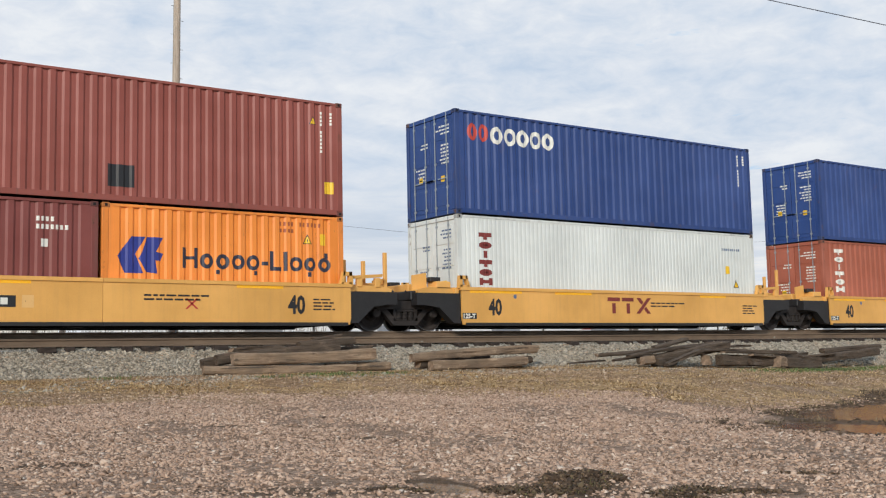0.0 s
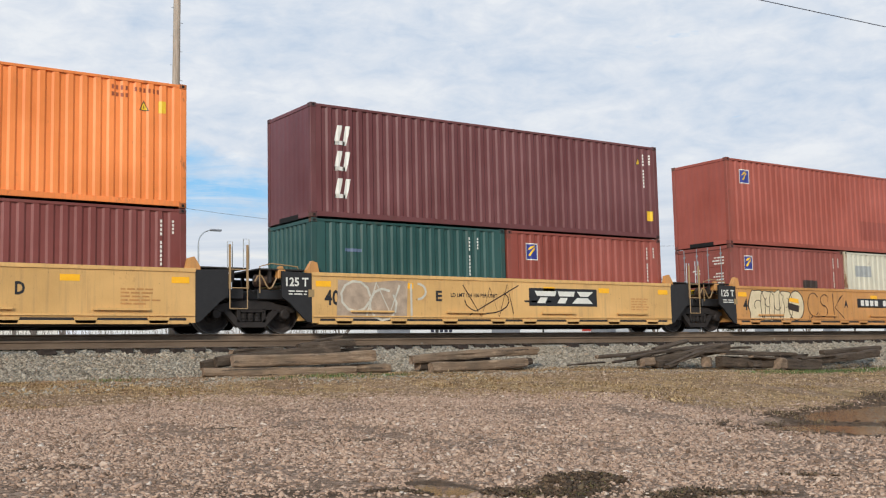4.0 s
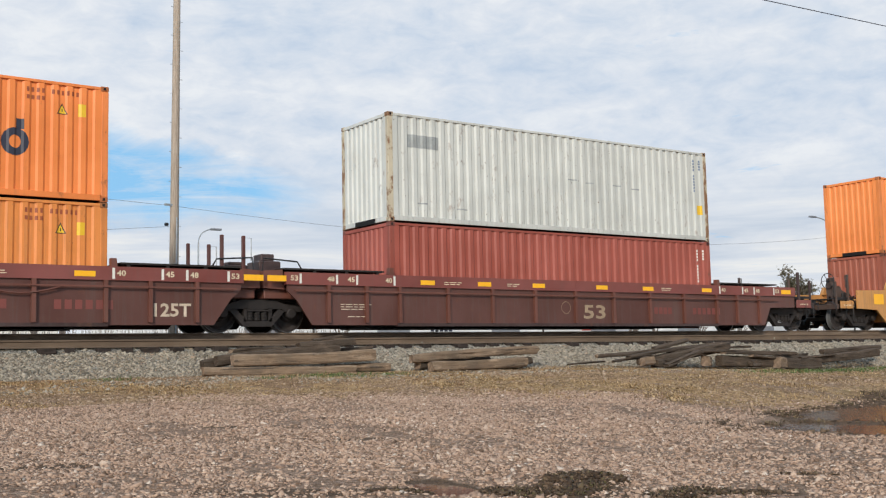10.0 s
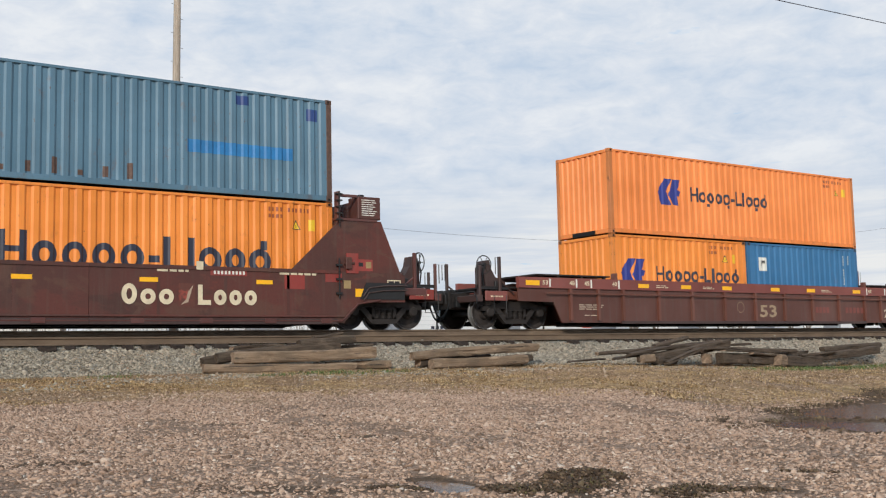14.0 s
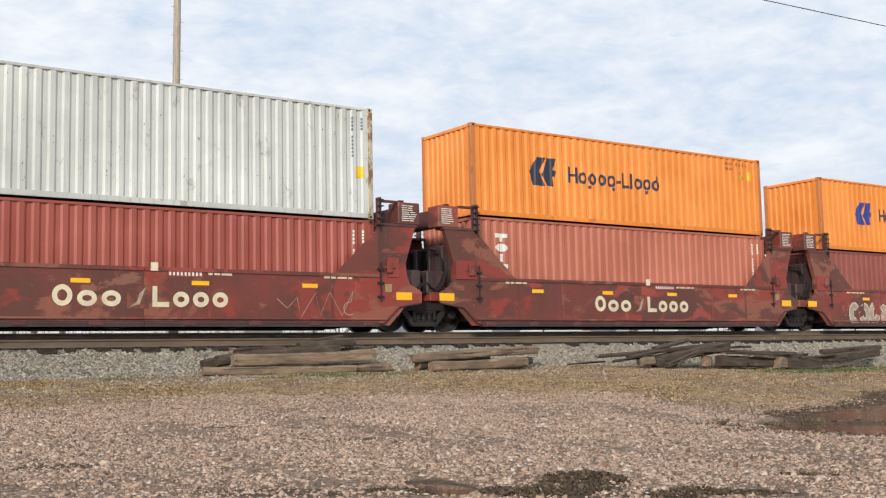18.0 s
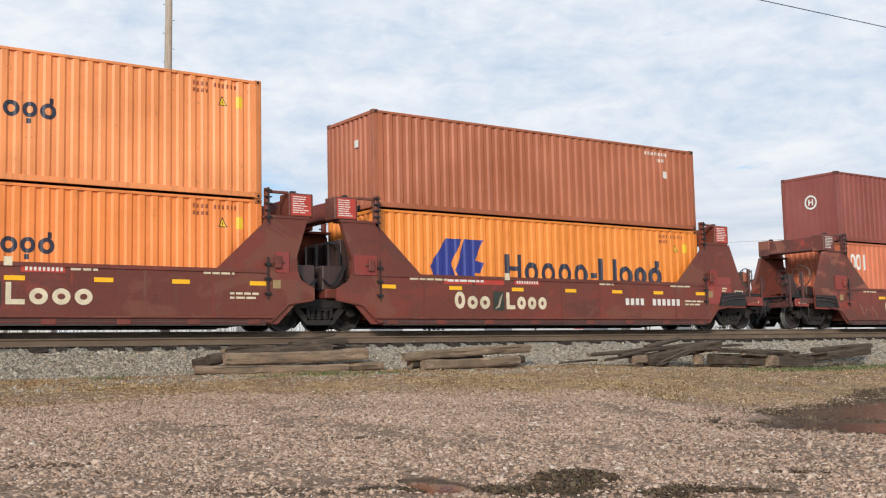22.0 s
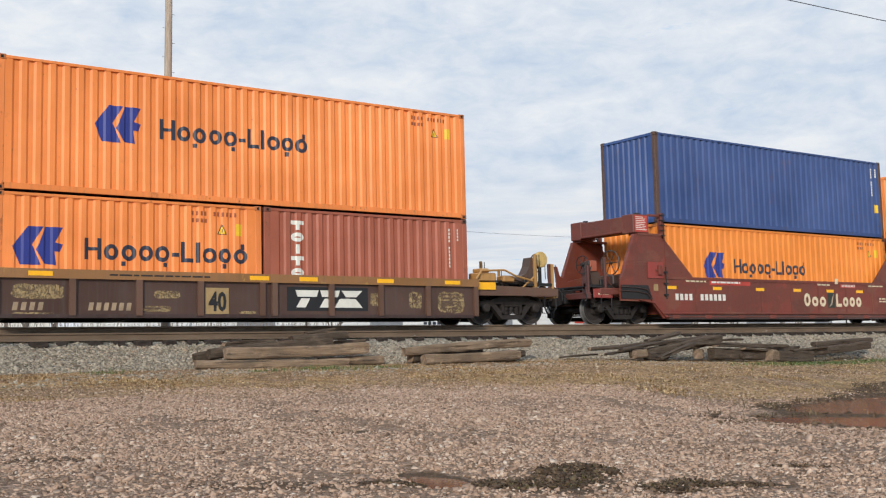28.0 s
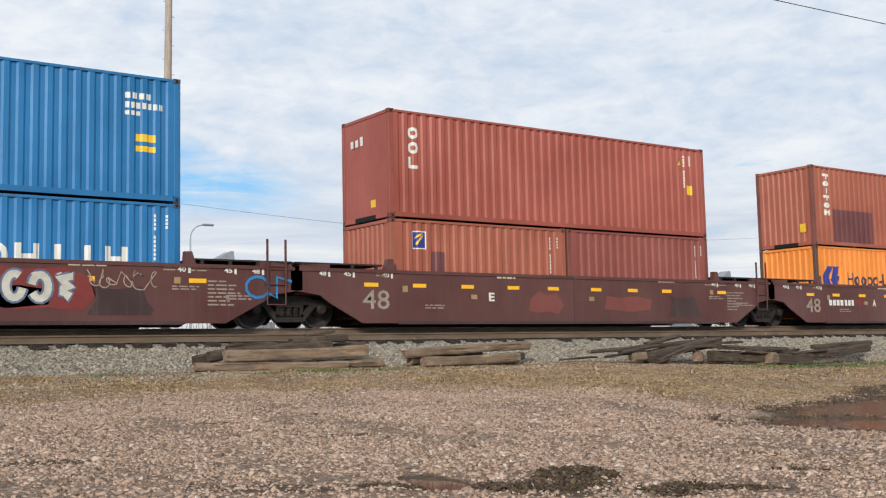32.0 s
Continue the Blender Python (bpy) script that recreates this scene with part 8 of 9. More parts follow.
def cable(name, a, b, sag, label, r=0.012, n=24):
    a, b = Vector(a), Vector(b)
    pts = []
    for i in range(n + 1):
        t = i / n
        p = a.lerp(b, t)
        p.z -= sag * 4 * t * (1 - t)
        pts.append(p)
    ob = part(name, path_tube(bmesh.new(), pts, r, 5), M["cable"], None)
    return tagged(ob, label, "overhead wire", "overhead wires")


cable("overhead_wire", (11.62, 5.5, 5.84), (52.0, 5.5, 7.6), 1.18, "thin dark overhead wire strung from the pole", 0.005)
cable("overhead_wire", (-32.0, 5.5, 8.5), (11.62, 5.5, 5.84), 0.25, "thin dark overhead wire strung to the pole", 0.005)
cable("overhead_wire", (11.45, 5.45, 5.22), (-30.0, 5.5, 3.4), 0.6, "thin dark telephone wire strung to the pole", 0.005)
cable("overhead_wire", (-22.0, -8.0, 8.46), (48.0, -8.0, 10.77), 0.0, "dark overhead cable above the lot", 0.013)
for x_, t_ in ((-22.0, 8.9), (48.0, 11.0)):
    ob_ = empty("cable_pole", pose(x_, -8.0, base_z(x_)))
    tagged(ob_, "plain weathered wooden pole carrying the lot cable", "utility pole")
    part("post", lathe(bmesh.new(), [(-0.3, 0.15), (t_ * 0.5, 0.13), (t_, 0.105)], (0, 0, 0), 12, "z"), M["pole"], ob_, "", True)


def street_lamp(x, y, top, reach, sx):
    ob = empty("street_lamp", pose(x, y, 0.8))
    tagged(ob, "slim grey metal street lamp with curved arm", "street lamp", "street lamps")
    part("post", tube(bmesh.new(), (0, 0, 0), (0, 0, top), 0.075, 8, 0.045), M["galvanised"], ob)
    pts = [Vector((sx * reach * (1 - math.cos(t)) * 0.95, 0, top + 0.75 * math.sin(t))) for t in [i * math.pi / 2 / 8 for i in range(9)]]
    part("arm", path_tube(bmesh.new(), pts, 0.032, 6), M["galvanised"], ob)
    e = pts[-1]
    part("lamp_head", boxes((*sorted((e.x - sx * 0.1, e.x + sx * 0.55)), -0.11, 0.11, e.z - 0.04, e.z + 0.07), bev=0.03), M["roof_grey"], ob, "grey lamp head")
    return ob


street_lamp(22.40, 30, 6.9, 0.8, 1)
street_lamp(63.70, 20, 8.6, 1.9, -1)
street_lamp(30.0, 52, 6.5, 1.2, 1)

# pale warehouse far left, long white warehouse behind the line
for name_, x0_, x1_, y_, dep_, top_, wall_, lab_ in (("warehouse", -36.0, 23.4, 60.0, 18.0, 10.0, "cream", "large plain cream warehouse with flat roof"), ("warehouse", 25.0, 150.0, 43.0, 14.0, 4.6, "siding", "long low white warehouse with lap siding")):
    w_ = empty(name_, pose(0, 0, 0.8))
    tagged(w_, lab_, "building")
    part("wall", boxes((x0_, x1_, y_, y_ + 0.25, 0, top_)), M[wall_], w_)
    part("wall", boxes((x0_, x1_, y_ + dep_ - 0.25, y_ + dep_, 0, top_)), M[wall_], w_)
    part("wall", boxes((x0_, x0_ + 0.25, y_ + 0.25, y_ + dep_ - 0.25, 0, top_)), M[wall_], w_)
    part("wall", boxes((x1_ - 0.25, x1_, y_ + 0.25, y_ + dep_ - 0.25, 0, top_)), M[wall_], w_)
    part("roof", boxes((x0_ - 0.1, x1_ + 0.1, y_ - 0.1, y_ + dep_ + 0.1, top_, top_ + 0.16), bev=0.03), M[wall_], w_)
    if wall_ == "siding":
        for i in range(11):
            x = 31 + i * 10.5
            d_ = part("dock_door", boxes((x, x + 2.8, y_ - 0.06, y_ + 0.02, 0.0, 2.9), bev=0.01), M["roof_grey"], w_, "grey dock door")
            for j in range(4):
                part("door_panel", boxes((x + 0.1, x + 2.7, y_ - 0.085, y_ - 0.06, 0.1 + j * 0.7, 0.7 + j * 0.7), bev=0.01), M["roof_grey"], d_)
            part("downpipe", tube(bmesh.new(), (x + 5.2, y_ - 0.1, 0), (x + 5.2, y_ - 0.1, top_), 0.07, 6), M["black_steel"], w_, "dark downpipe")
        part("sign_bars", flat([(46.2 + i * 0.42, 46.5 + i * 0.42, 2.50, 2.72) for i in range(5)], y_ - 0.02), M["mark_navy"], w_, "dark sign lettering as bars")["kind"] = "stuff"
        part("sign_bars", flat([(61.5, 62.6, 2.55, 2.85)], y_ - 0.02), M["mark_red"], w_, "red sign bar")["kind"] = "stuff"

# winter trees and brush
k = Nodes("dull_winter_leaves")
g_ = k.n("ShaderNodeNewGeometry")
M["leaf"] = k.end(k.ramp(g_.outputs["Random Per Island"], [(0.0, (0.045, 0.04, 0.022)), (0.5, (0.085, 0.075, 0.035)), (1.0, (0.14, 0.10, 0.05))]), 0.85)


def winter_tree(x, y, tall, spread, leaves, seed, label):
    r = random.Random(seed)
    ob = empty("tree", pose(x, y, 0.78))
    tagged(ob, label, "tree", "winter trees")
    wood = bmesh.new()
    tips = []

    def grow(p, d, length, rad, depth):
        q = p + d * length
        tube(wood, p, q, rad, 5 if depth < 2 else 4, rad * 0.68)
        if depth >= 4:
            tips.append((q, d))
            return
        for _ in range(3 if depth else 5):
            nd = (d * 0.75 + Vector((r.uniform(-1, 1) * spread, r.uniform(-1, 1) * spread, r.uniform(-0.15, 0.75)))).normalized()
            grow(p.lerp(q, r.uniform(0.6, 1.0)), nd, length * r.uniform(0.55, 0.8), rad * 0.62, depth + 1)
    grow(Vector((0, 0, 0)), Vector((r.uniform(-.05, .05), 0, 1)), tall * 0.30, tall * 0.012, 0)
    part("trunk", wood, M["bark"], ob, "bare trunk and limbs")
    crown = bmesh.new()
    for q, d in tips:
        for _ in range(5):
            e = q + Vector((r.uniform(-.6, .6), r.uniform(-.6, .6), r.uniform(-.2, .7)))
            tube(crown, q, e, 0.012, 3, 0.005)
            for _ in range(leaves):
                c = q.lerp(e, r.random()) + Vector((r.uniform(-.12, .12), r.uniform(-.12, .12), r.uniform(-.12, .12)))
                a = Vector((r.uniform(-1, 1), r.uniform(-1, 1), r.uniform(-1, 1))).normalized() * r.uniform(.05, .11)
                b = a.orthogonal().normalized() * a.length * 0.8
                crown.faces.new([crown.verts.new(c + v) for v in (a, b, -a, -b)])
    part("crown", crown, M["leaf"] if leaves else M["bark"], ob, "thin crown of twigs")["kind"] = "stuff"
    return ob


for i_, (x_, y_, t_, l_) in enumerate(((60.2, 36, 8.6, 8), (61.6, 37, 8.4, 9), (63.0, 36, 7.6, 7), (68.8, 36.5, 6.2, 8), (71.5, 35, 5.4, 7), (79.5, 36, 8.8, 8), (82.0, 36, 8.4, 7), (14.4, 36, 10.2, 0), (15.6, 36.5, 9.4, 0), (17.4, 37.5, 8.0, 0), (35.0, 37, 7.0, 0), (11.5, 36, 9.0, 0))):
    winter_tree(x_, y_, t_, 0.55, l_, 70 + i_, "small leafless tree with fine grey twigs" if not l_ else "ragged olive-brown winter tree with thin crown")
brush = bmesh.new()
br_ = random.Random(9)
for _ in range(900):
    x, y = br_.uniform(8, 30), br_.uniform(26, 32)
    h = br_.uniform(1.2, 3.2)
    tube(brush, (x, y, 0.8), (x + br_.uniform(-.9, .9), y + br_.uniform(-.5, .5), 0.8 + h), 0.02, 3, 0.006)
tagged(part("brush", brush, M["bark"], None), "leafless grey brush beside the line", "brush", kind="stuff")


# ---- timbers lying beside the track ----
def timber(x0, z0, x1, z1, y0, y1, h=0.20, w=0.24, seed=0, label="weathered grey-brown old railway tie", name="railway_tie", dark=False):
    """A worn baulk from (x0, y0) to (x1, y1); z0 and z1 are its underside."""
    r = random.Random(seed)
    a, b = Vector((x0, y0, z0 + h / 2)), Vector((x1, y1, z1 + h / 2))
    length = (b - a).length
    n = max(6, int(length / 0.13))
    c = min(0.05, h * 0.32)
    sec = [(-w / 2 + c, -h / 2), (0, -h / 2), (w / 2 - c, -h / 2), (w / 2 - c * .3, -h / 2 + c * .3), (w / 2, -h / 2 + c), (w / 2, h / 2 - c), (w / 2 - c * .3, h / 2 - c * .3), (w / 2 - c, h / 2), (0, h / 2), (-w / 2 + c, h / 2), (-w / 2 + c * .3, h / 2 - c * .3), (-w / 2, h / 2 - c), (-w / 2, 0), (-w / 2, -h / 2 + c), (-w / 2 + c * .3, -h / 2 + c * .3)]
    m = len(sec)
    bend = r.uniform(-0.018, 0.018) * length / 2.6
    gouge = [(r.uniform(0.1, 0.9), r.randrange(m), r.uniform(0.02, 0.06)) for _ in range(5)]
    bm = bmesh.new()
    rings = []
    for i in range(n + 1):
        t = i / n
        x = length * t
        ends = max(0.0, 1 - min(t, 1 - t) * length / 0.12)
        ring_ = []
        for j, (yy, zz) in enumerate(sec):
            wob = noise.noise(Vector((x * 1.7, yy * 9 + seed, zz * 9))) * 0.022 + noise.noise(Vector((x * 0.7, yy * 5 - seed, zz * 5))) * 0.02 + r.uniform(-0.004, 0.004)
            for gt, gj, gd in gouge:
                if abs(j - gj) < 2:
                    wob -= gd * math.exp(-((t - gt) * length / 0.22) ** 2)
            k_ = 1 + wob / (0.5 * math.hypot(w, h)) - 0.10 * ends
            ring_.append(bm.verts.new((x + (r.uniform(-.03, .03) if i in (0, n) else 0), yy * k_, zz * k_ + bend * 4 * t * (1 - t))))
        rings.append(ring_)
    for A, B in zip(rings, rings[1:]):
        for i in range(m):
            j = (i + 1) % m
            bm.faces.new((A[i], A[j], B[j], B[i]))
    bm.faces.new(rings[0][::-1])
    bm.faces.new(rings[-1])
    bmesh.ops.recalc_face_normals(bm, faces=bm.faces[:])
    for f in bm.faces:
        if len(f.verts) == m:
            f.material_index = 1
    ob = part(name, bm, M["timber_dark" if dark else "timber"], None)
    ob.data.materials.append(M["timber_dark" if dark and seed % 3 else "end_grain"])
    d = (b - a).normalized()
    q = d.to_track_quat("X", "Z")
    ob.matrix_world = Matrix.LocRotScale(a, q, None)
    return tagged(ob, label, "railway tie", "discarded railway ties")


PILE_A = (   # x0, foot0, x1, foot1, y0, y1, height, width
    (8.58, 0.96, 12.05, 0.94, -4.0, -4.1, 0.19, 0.24), (11.5, 0.97, 12.98, 0.96, -3.8, -4.05, 0.19, 0.22), (9.24, 1.14, 12.6, 1.2, -3.98, -4.02, 0.25, 0.25),
    (9.02, 1.16, 11.9, 1.36, -3.66, -3.62, 0.22, 0.25), (8.85, 1.1, 10.9, 1.32, -3.36, -3.3, 0.2, 0.24), (9.5, 1.42, 10.75, 1.46, -3.3, -3.22, 0.1, 0.22),
    (10.95, 1.46, 12.35, 1.55, -3.62, -3.55, 0.17, 0.24), (11.35, 1.66, 12.05, 1.74, -3.52, -3.5, 0.06, 0.2), (11.2, 1.3, 12.9, 1.36, -3.32, -3.4, 0.18, 0.22),)
PILE_B = (   # the same
    (13.85, 0.93, 16.62, 0.98, -4.42, -4.42, 0.23, 0.25), (13.55, 1.12, 17.25, 1.28, -4.1, -4.05, 0.2, 0.24), (13.75, 0.98, 16.0, 1.06, -4.02, -3.75, 0.2, 0.24),
    (14.6, 1.22, 17.0, 1.36, -3.7, -3.72, 0.12, 0.22), (16.2, 1.02, 17.1, 1.05, -4.2, -4.0, 0.18, 0.22),)
LOOSE_BOARDS = (   # the same
    (18.8, 1.14, 23.7, 1.42, -4.55, -4.3, 0.1, 0.14), (19.6, 1.1, 22.6, 1.36, -4.85, -4.45, 0.09, 0.2), (21.4, 1.22, 24.2, 1.2, -4.55, -4.75, 0.08, 0.22),
    (24.0, 1.08, 25.6, 1.0, -5.12, -4.9, 0.07, 0.2), (17.9, 0.98, 19.4, 1.03, -4.5, -4.2, 0.05, 0.1), (20.6, 0.86, 22.1, 1.22, -5.2, -5.05, 0.1, 0.2),
    (22.9, 1.2, 26.2, 1.1, -4.8, -4.85, 0.1, 0.26), (25.9, 0.98, 27.3, 1.02, -4.55, -4.4, 0.14, 0.3), (28.4, 1.1, 31.5, 1.2, -4.2, -4.1, 0.16, 0.24),
    (20.9, 0.92, 22.3, 1.24, -5.05, -4.75, 0.07, 0.13), (21.8, 1.21, 23.6, 1.24, -4.95, -4.85, 0.05, 0.18), (19.2, 1.02, 20.7, 1.14, -4.78, -4.7, 0.07, 0.15),
    (23.0, 1.18, 25.3, 1.10, -5.0, -4.98, 0.05, 0.2), (21.0, 1.30, 22.4, 1.52, -4.4, -4.25, 0.11, 0.2), (26.4, 0.98, 28.3, 1.06, -4.9, -4.7, 0.06, 0.16), (22.2, 1.28, 24.6, 1.34, -4.5, -4.6, 0.06, 0.15),)
LOOSE_BLOCKS = (   # the same
    (19.75, 0.93, 20.15, 0.94, -5.2, -5.15, 0.25, 0.24), (23.9, 0.82, 24.3, 0.82, -5.2, -5.15, 0.2, 0.24), (20.6, 0.92, 23.75, 1.28, -4.62, -4.5, 0.24, 0.28),
    (20.45, 0.86, 21.25, 0.88, -4.95, -4.85, 0.22, 0.28), (19.95, 0.92, 20.3, 0.93, -4.9, -4.85, 0.26, 0.24), (22.3, 0.86, 22.7, 0.86, -5.0, -4.7, 0.31, 0.3),
    (22.95, 0.84, 25.1, 0.78, -4.9, -4.85, 0.31, 0.32), (25.15, 0.74, 25.6, 0.72, -5.05, -4.9, 0.34, 0.34), (25.7, 0.72, 27.4, 0.68, -4.85, -4.8, 0.31, 0.32),
    (27.5, 0.84, 30.9, 1.02, -4.6, -4.4, 0.24, 0.28),)
seed_ = 100
for pile_, pale_rows_ in ((PILE_A, (0, 1, 2)), (PILE_B, (0, 1)), (LOOSE_BOARDS, ()), (LOOSE_BLOCKS, (0, 5, 7))):
    for i_, row_ in enumerate(pile_):
        pale_ = i_ in pale_rows_
        timber(*row_, seed=seed_, dark=not pale_, label="weathered tan old railway tie" if pale_ else "dark cracked old railway tie")
        seed_ += 1

# ---- ground, ballast and track ----
PUDDLES = ((14.35, -17.12, 4.22, 2.36, 14, 0.085), (4.52, -18.26, 0.48, 0.20, 78, 0.05))   # x, y, long, short, turn, depth

MUD = ((5.5, -18.72, 0.36, 0.38, 0), (5.1, -18.98, 0.42, 0.36, 0), (4.8, -18.88, 0.46, 0.24, -35), (5.95, -19.64, 0.56, 0.15, -38), (7.1, -19.58, 0.42, 0.07, -60), (5.5, -19.45, 0.3, 0.2, -38), (4.2, -18.38, 0.34, 0.14, -32), (16.2, -14.2, 2.6, 0.6, 25), (12.4, -15.1, 0.9, 0.3, 40))    # bare dark mud
DAMP = ((3.45, -17.95, 0.75, 0.20, -33), (2.4, -15.7, 0.5, 0.16, -30), (5.45, -15.3, 0.6, 0.10, -30), (5.2, -13.85, 0.7, 0.12, -30), (3.9, -18.2, 0.5, 0.16, -33))    # damp soil with stones on it


SLANT = ((4.0, 0.0), (9.6, 1.2), (11.8, 2.2), (13.0, 5.0), (20.0, 6.0))   # how far the gravel's edge swings towards the road


def slant_at(x):
    return float(np.interp(x, [a for a, _ in SLANT], [b for _, b in SLANT]))


def mud_at(x, y, spots=MUD):
    best = 9.0
    for px, py, a, b, turn in spots:
        c, s = math.cos(radians(turn)), math.sin(radians(turn))
        u, v = (x - px) * c + (y - py) * s, -(x - px) * s + (y - py) * c
        best = min(best, math.sqrt((u / a) ** 2 + (v / b) ** 2))
    return best


def base_height(y):
    return float(np.interp(y, (-400, -60, -24.77, -5.0, -3.55, -1.75, -1.45, -1.34, 1.34, 1.45, 3.6, 9.0, 80.0), (-0.1, 0.0, 0.0, 0.90, 0.985, 1.455, 1.53, 1.69, 1.69, 1.62, 1.0, 0.85, 0.8)))


def puddle_level(p):
    return base_height(p[1]) - 0.022


def smooth(v):
    v = min(1.0, max(0.0, v))
    return v * v * (3 - 2 * v)


def dip(x, y):
    """How far the ground lies level round a puddle, its level there, and how deep it is hollowed."""
    for px, py, a, b, turn, depth in PUDDLES:
        c, s = math.cos(radians(turn)), math.sin(radians(turn))
        u, v = (x - px) * c + (y - py) * s, -(x - px) * s + (y - py) * c
        r = math.sqrt((u / a) ** 2 + (v / b) ** 2)
        if r < 2.2:
            return smooth((2.2 - r) / 1.1), base_height(py), depth * smooth((1.25 - r) / 0.6)
    return 0.0, 0.0, 0.0


def height(x, y):
    h = base_height(y)
    w, lvl, deep = dip(x, y)
    h = h * (1 - w) + lvl * w - deep
    if x > 19 and -9.5 < y < -3.2:      # a shallow drain along the foot of the bank
        a = min(1.0, (y + 9.5) / 3.5, (-3.2 - y) / 0.7)
        h -= 0.28 * min(1.0, (x - 19) / 8.4) * a * a * (3 - 2 * a)
    if 10.2 < x < 13.2 and -18.6 < y < -15.0:      # a low bar of mud across the puddle
        t = min(1.0, max(0.0, ((x - 11.3) * 0.55 - (y + 15.8) * 1.7) / 3.19))
        h += 0.078 * math.exp(-((x - 11.3 - 0.55 * t) ** 2 + (y + 15.8 + 1.7 * t) ** 2) / 0.09)
    if 4 < x < 7 and -20 < y < -17.5:      # a low mound of mud
        h += 0.05 * math.exp(-((x - 5.45) ** 2 + (y + 18.75) ** 2) / 0.10)
    n = noise.noise(Vector((x * 0.5, y * 0.5, 3.1))) * 0.035 * (1 - w) + noise.noise(Vector((x * 1.9, y * 1.9, 7.7))) * (0.018 + 0.012 * w) + noise.noise(Vector((x * 4.6, y * 2.6, 1.7))) * 0.016 * w
    k = 1.0 if y < -4.5 else 0.45
    if y > -1.9:
        k = 0.12
    return h + n * k


def make_ground():
    xs = np.unique(np.concatenate([np.arange(-1, 34.01, 0.16), np.arange(34, 90, 2.0), np.arange(-60, -1, 3.0), np.geomspace(90, 2500, 14), -np.geomspace(60, 2500, 14)]))
    ys = np.unique(np.concatenate([np.arange(-21.6, -1.6, 0.14), np.arange(-1.6, 4.0, 0.4), np.arange(4, 60, 4.0), -np.arange(22, 60, 4.0), np.geomspace(60, 2500, 14), -np.geomspace(60, 2500, 14)]))
    nx, ny = len(xs), len(ys)
    co = [(float(x), float(y), height(float(x), float(y))) for y in ys for x in xs]
    faces = [(j * nx + i, j * nx + i + 1, (j + 1) * nx + i + 1, (j + 1) * nx + i) for j in range(ny - 1) for i in range(nx - 1)]
    me = bpy.data.meshes.new("ground")
    me.from_pydata(co, [], faces)
    me.polygons.foreach_set("use_smooth", [True] * len(faces))
    k = Nodes("lot_ground")
    x, y, z = k.xyz("Object")
    wob = k.math("MULTIPLY", k.math("SUBTRACT", k.noise(0.55, 5, 0.62), 0.5), 4.5)
    slant = k.math("MULTIPLY", k.ramp(k.math("MULTIPLY", x, 0.05, True), [(a / 20.0, b / 6.0) for a, b in SLANT]), 6.0)
    wob2 = k.math("MULTIPLY", k.math("SUBTRACT", k.noise(2.2, 4, 0.6), 0.5), 1.6)
    yy = k.math("ADD", k.math("ADD", y, slant), k.math("ADD", wob, wob2))
    # pinkish crushed stone
    cell = k.voronoi(26, "F1", "Color")
    sepc = k.n("ShaderNodeSeparateColor")
    k.link(cell, sepc.inputs[0])
    stone = k.ramp(sepc.outputs[0], [(0.0, (0.09, 0.058, 0.04)), (0.3, (0.22, 0.148, 0.105)), (0.7, (0.34, 0.235, 0.17)), (1.0, (0.44, 0.325, 0.25))])
    dirt = k.ramp(k.noise(1.1, 5, 0.65), [(0.3, (0.16, 0.105, 0.07)), (0.7, (0.28, 0.193, 0.134))])
    gravel = k.mix(k.ramp(k.noise(0.8, 6, 0.68, (0.8, 0.8, 1)), [(0.38, 0.6), (0.58, 0.1)]), stone, dirt)
    # dry trodden grass and earth
    straw = k.ramp(k.noise(6, 6, 0.75, (1, 0.7, 1)), [(0.3, (0.14, 0.085, 0.044)), (0.43, (0.27, 0.17, 0.085)), (0.53, (0.40, 0.265, 0.135)), (0.68, (0.52, 0.37, 0.20))])
    straw = k.mix(k.ramp(k.noise(0.9, 6, 0.7, (0.7, 0.45, 1)), [(0.50, 0.0), (0.60, 0.75)]), straw, (0.17, 0.105, 0.06))
    straw = k.mix(k.ramp(k.noise(0.9, 4, 0.6), [(0.55, 0.0), (0.72, 0.35)]), straw, (0.11, 0.12, 0.04))
    band = k.ramp(k.math("MULTIPLY", k.math("ADD", yy, 10.4), 0.36, True), [(0.05, 0.0), (0.8, 1.0)])
    band = k.math("MULTIPLY", band, k.ramp(k.noise(0.9, 6, 0.7, (0.8, 0.5, 1)), [(0.40, 0.25), (0.48, 1.0)]))
    col = k.mix(band, gravel, straw)
    # grey ballast by the track
    cb = k.n("ShaderNodeSeparateColor")
    k.link(k.voronoi(22, "F1", "Color"), cb.inputs[0])
    bal = k.ramp(cb.outputs[0], [(0.0, (0.11, 0.10, 0.084)), (0.4, (0.25, 0.23, 0.196)), (1.0, (0.44, 0.41, 0.355))])
    edge = k.ramp(k.math("MULTIPLY", k.math("ADD", k.math("ADD", y, k.math("MULTIPLY", wob2, 0.45)), 3.75), 2.2, True), [(0.1, 0.0), (0.7, 1.0)])
    bal = k.mix(k.ramp(k.noise(0.7, 5, 0.65, (0.7, 1.2, 1)), [(0.54, 0.0), (0.66, 0.7)]), bal, (0.33, 0.25, 0.165))
    col = k.mix(edge, col, bal)
    # damp earth round the puddles
    wet = None
    for px, py, a, b, turn, depth in PUDDLES:
        mp = k.n("ShaderNodeMapping")
        mp.vector_type = "TEXTURE"
        mp.inputs["Location"].default_value = (px, py, 0)
        mp.inputs["Rotation"].default_value = (0, 0, radians(turn))
        mp.inputs["Scale"].default_value = (a * 1.12, b * 1.15, 1000)
        k.link(k.tc.outputs["Object"], mp.inputs[0])
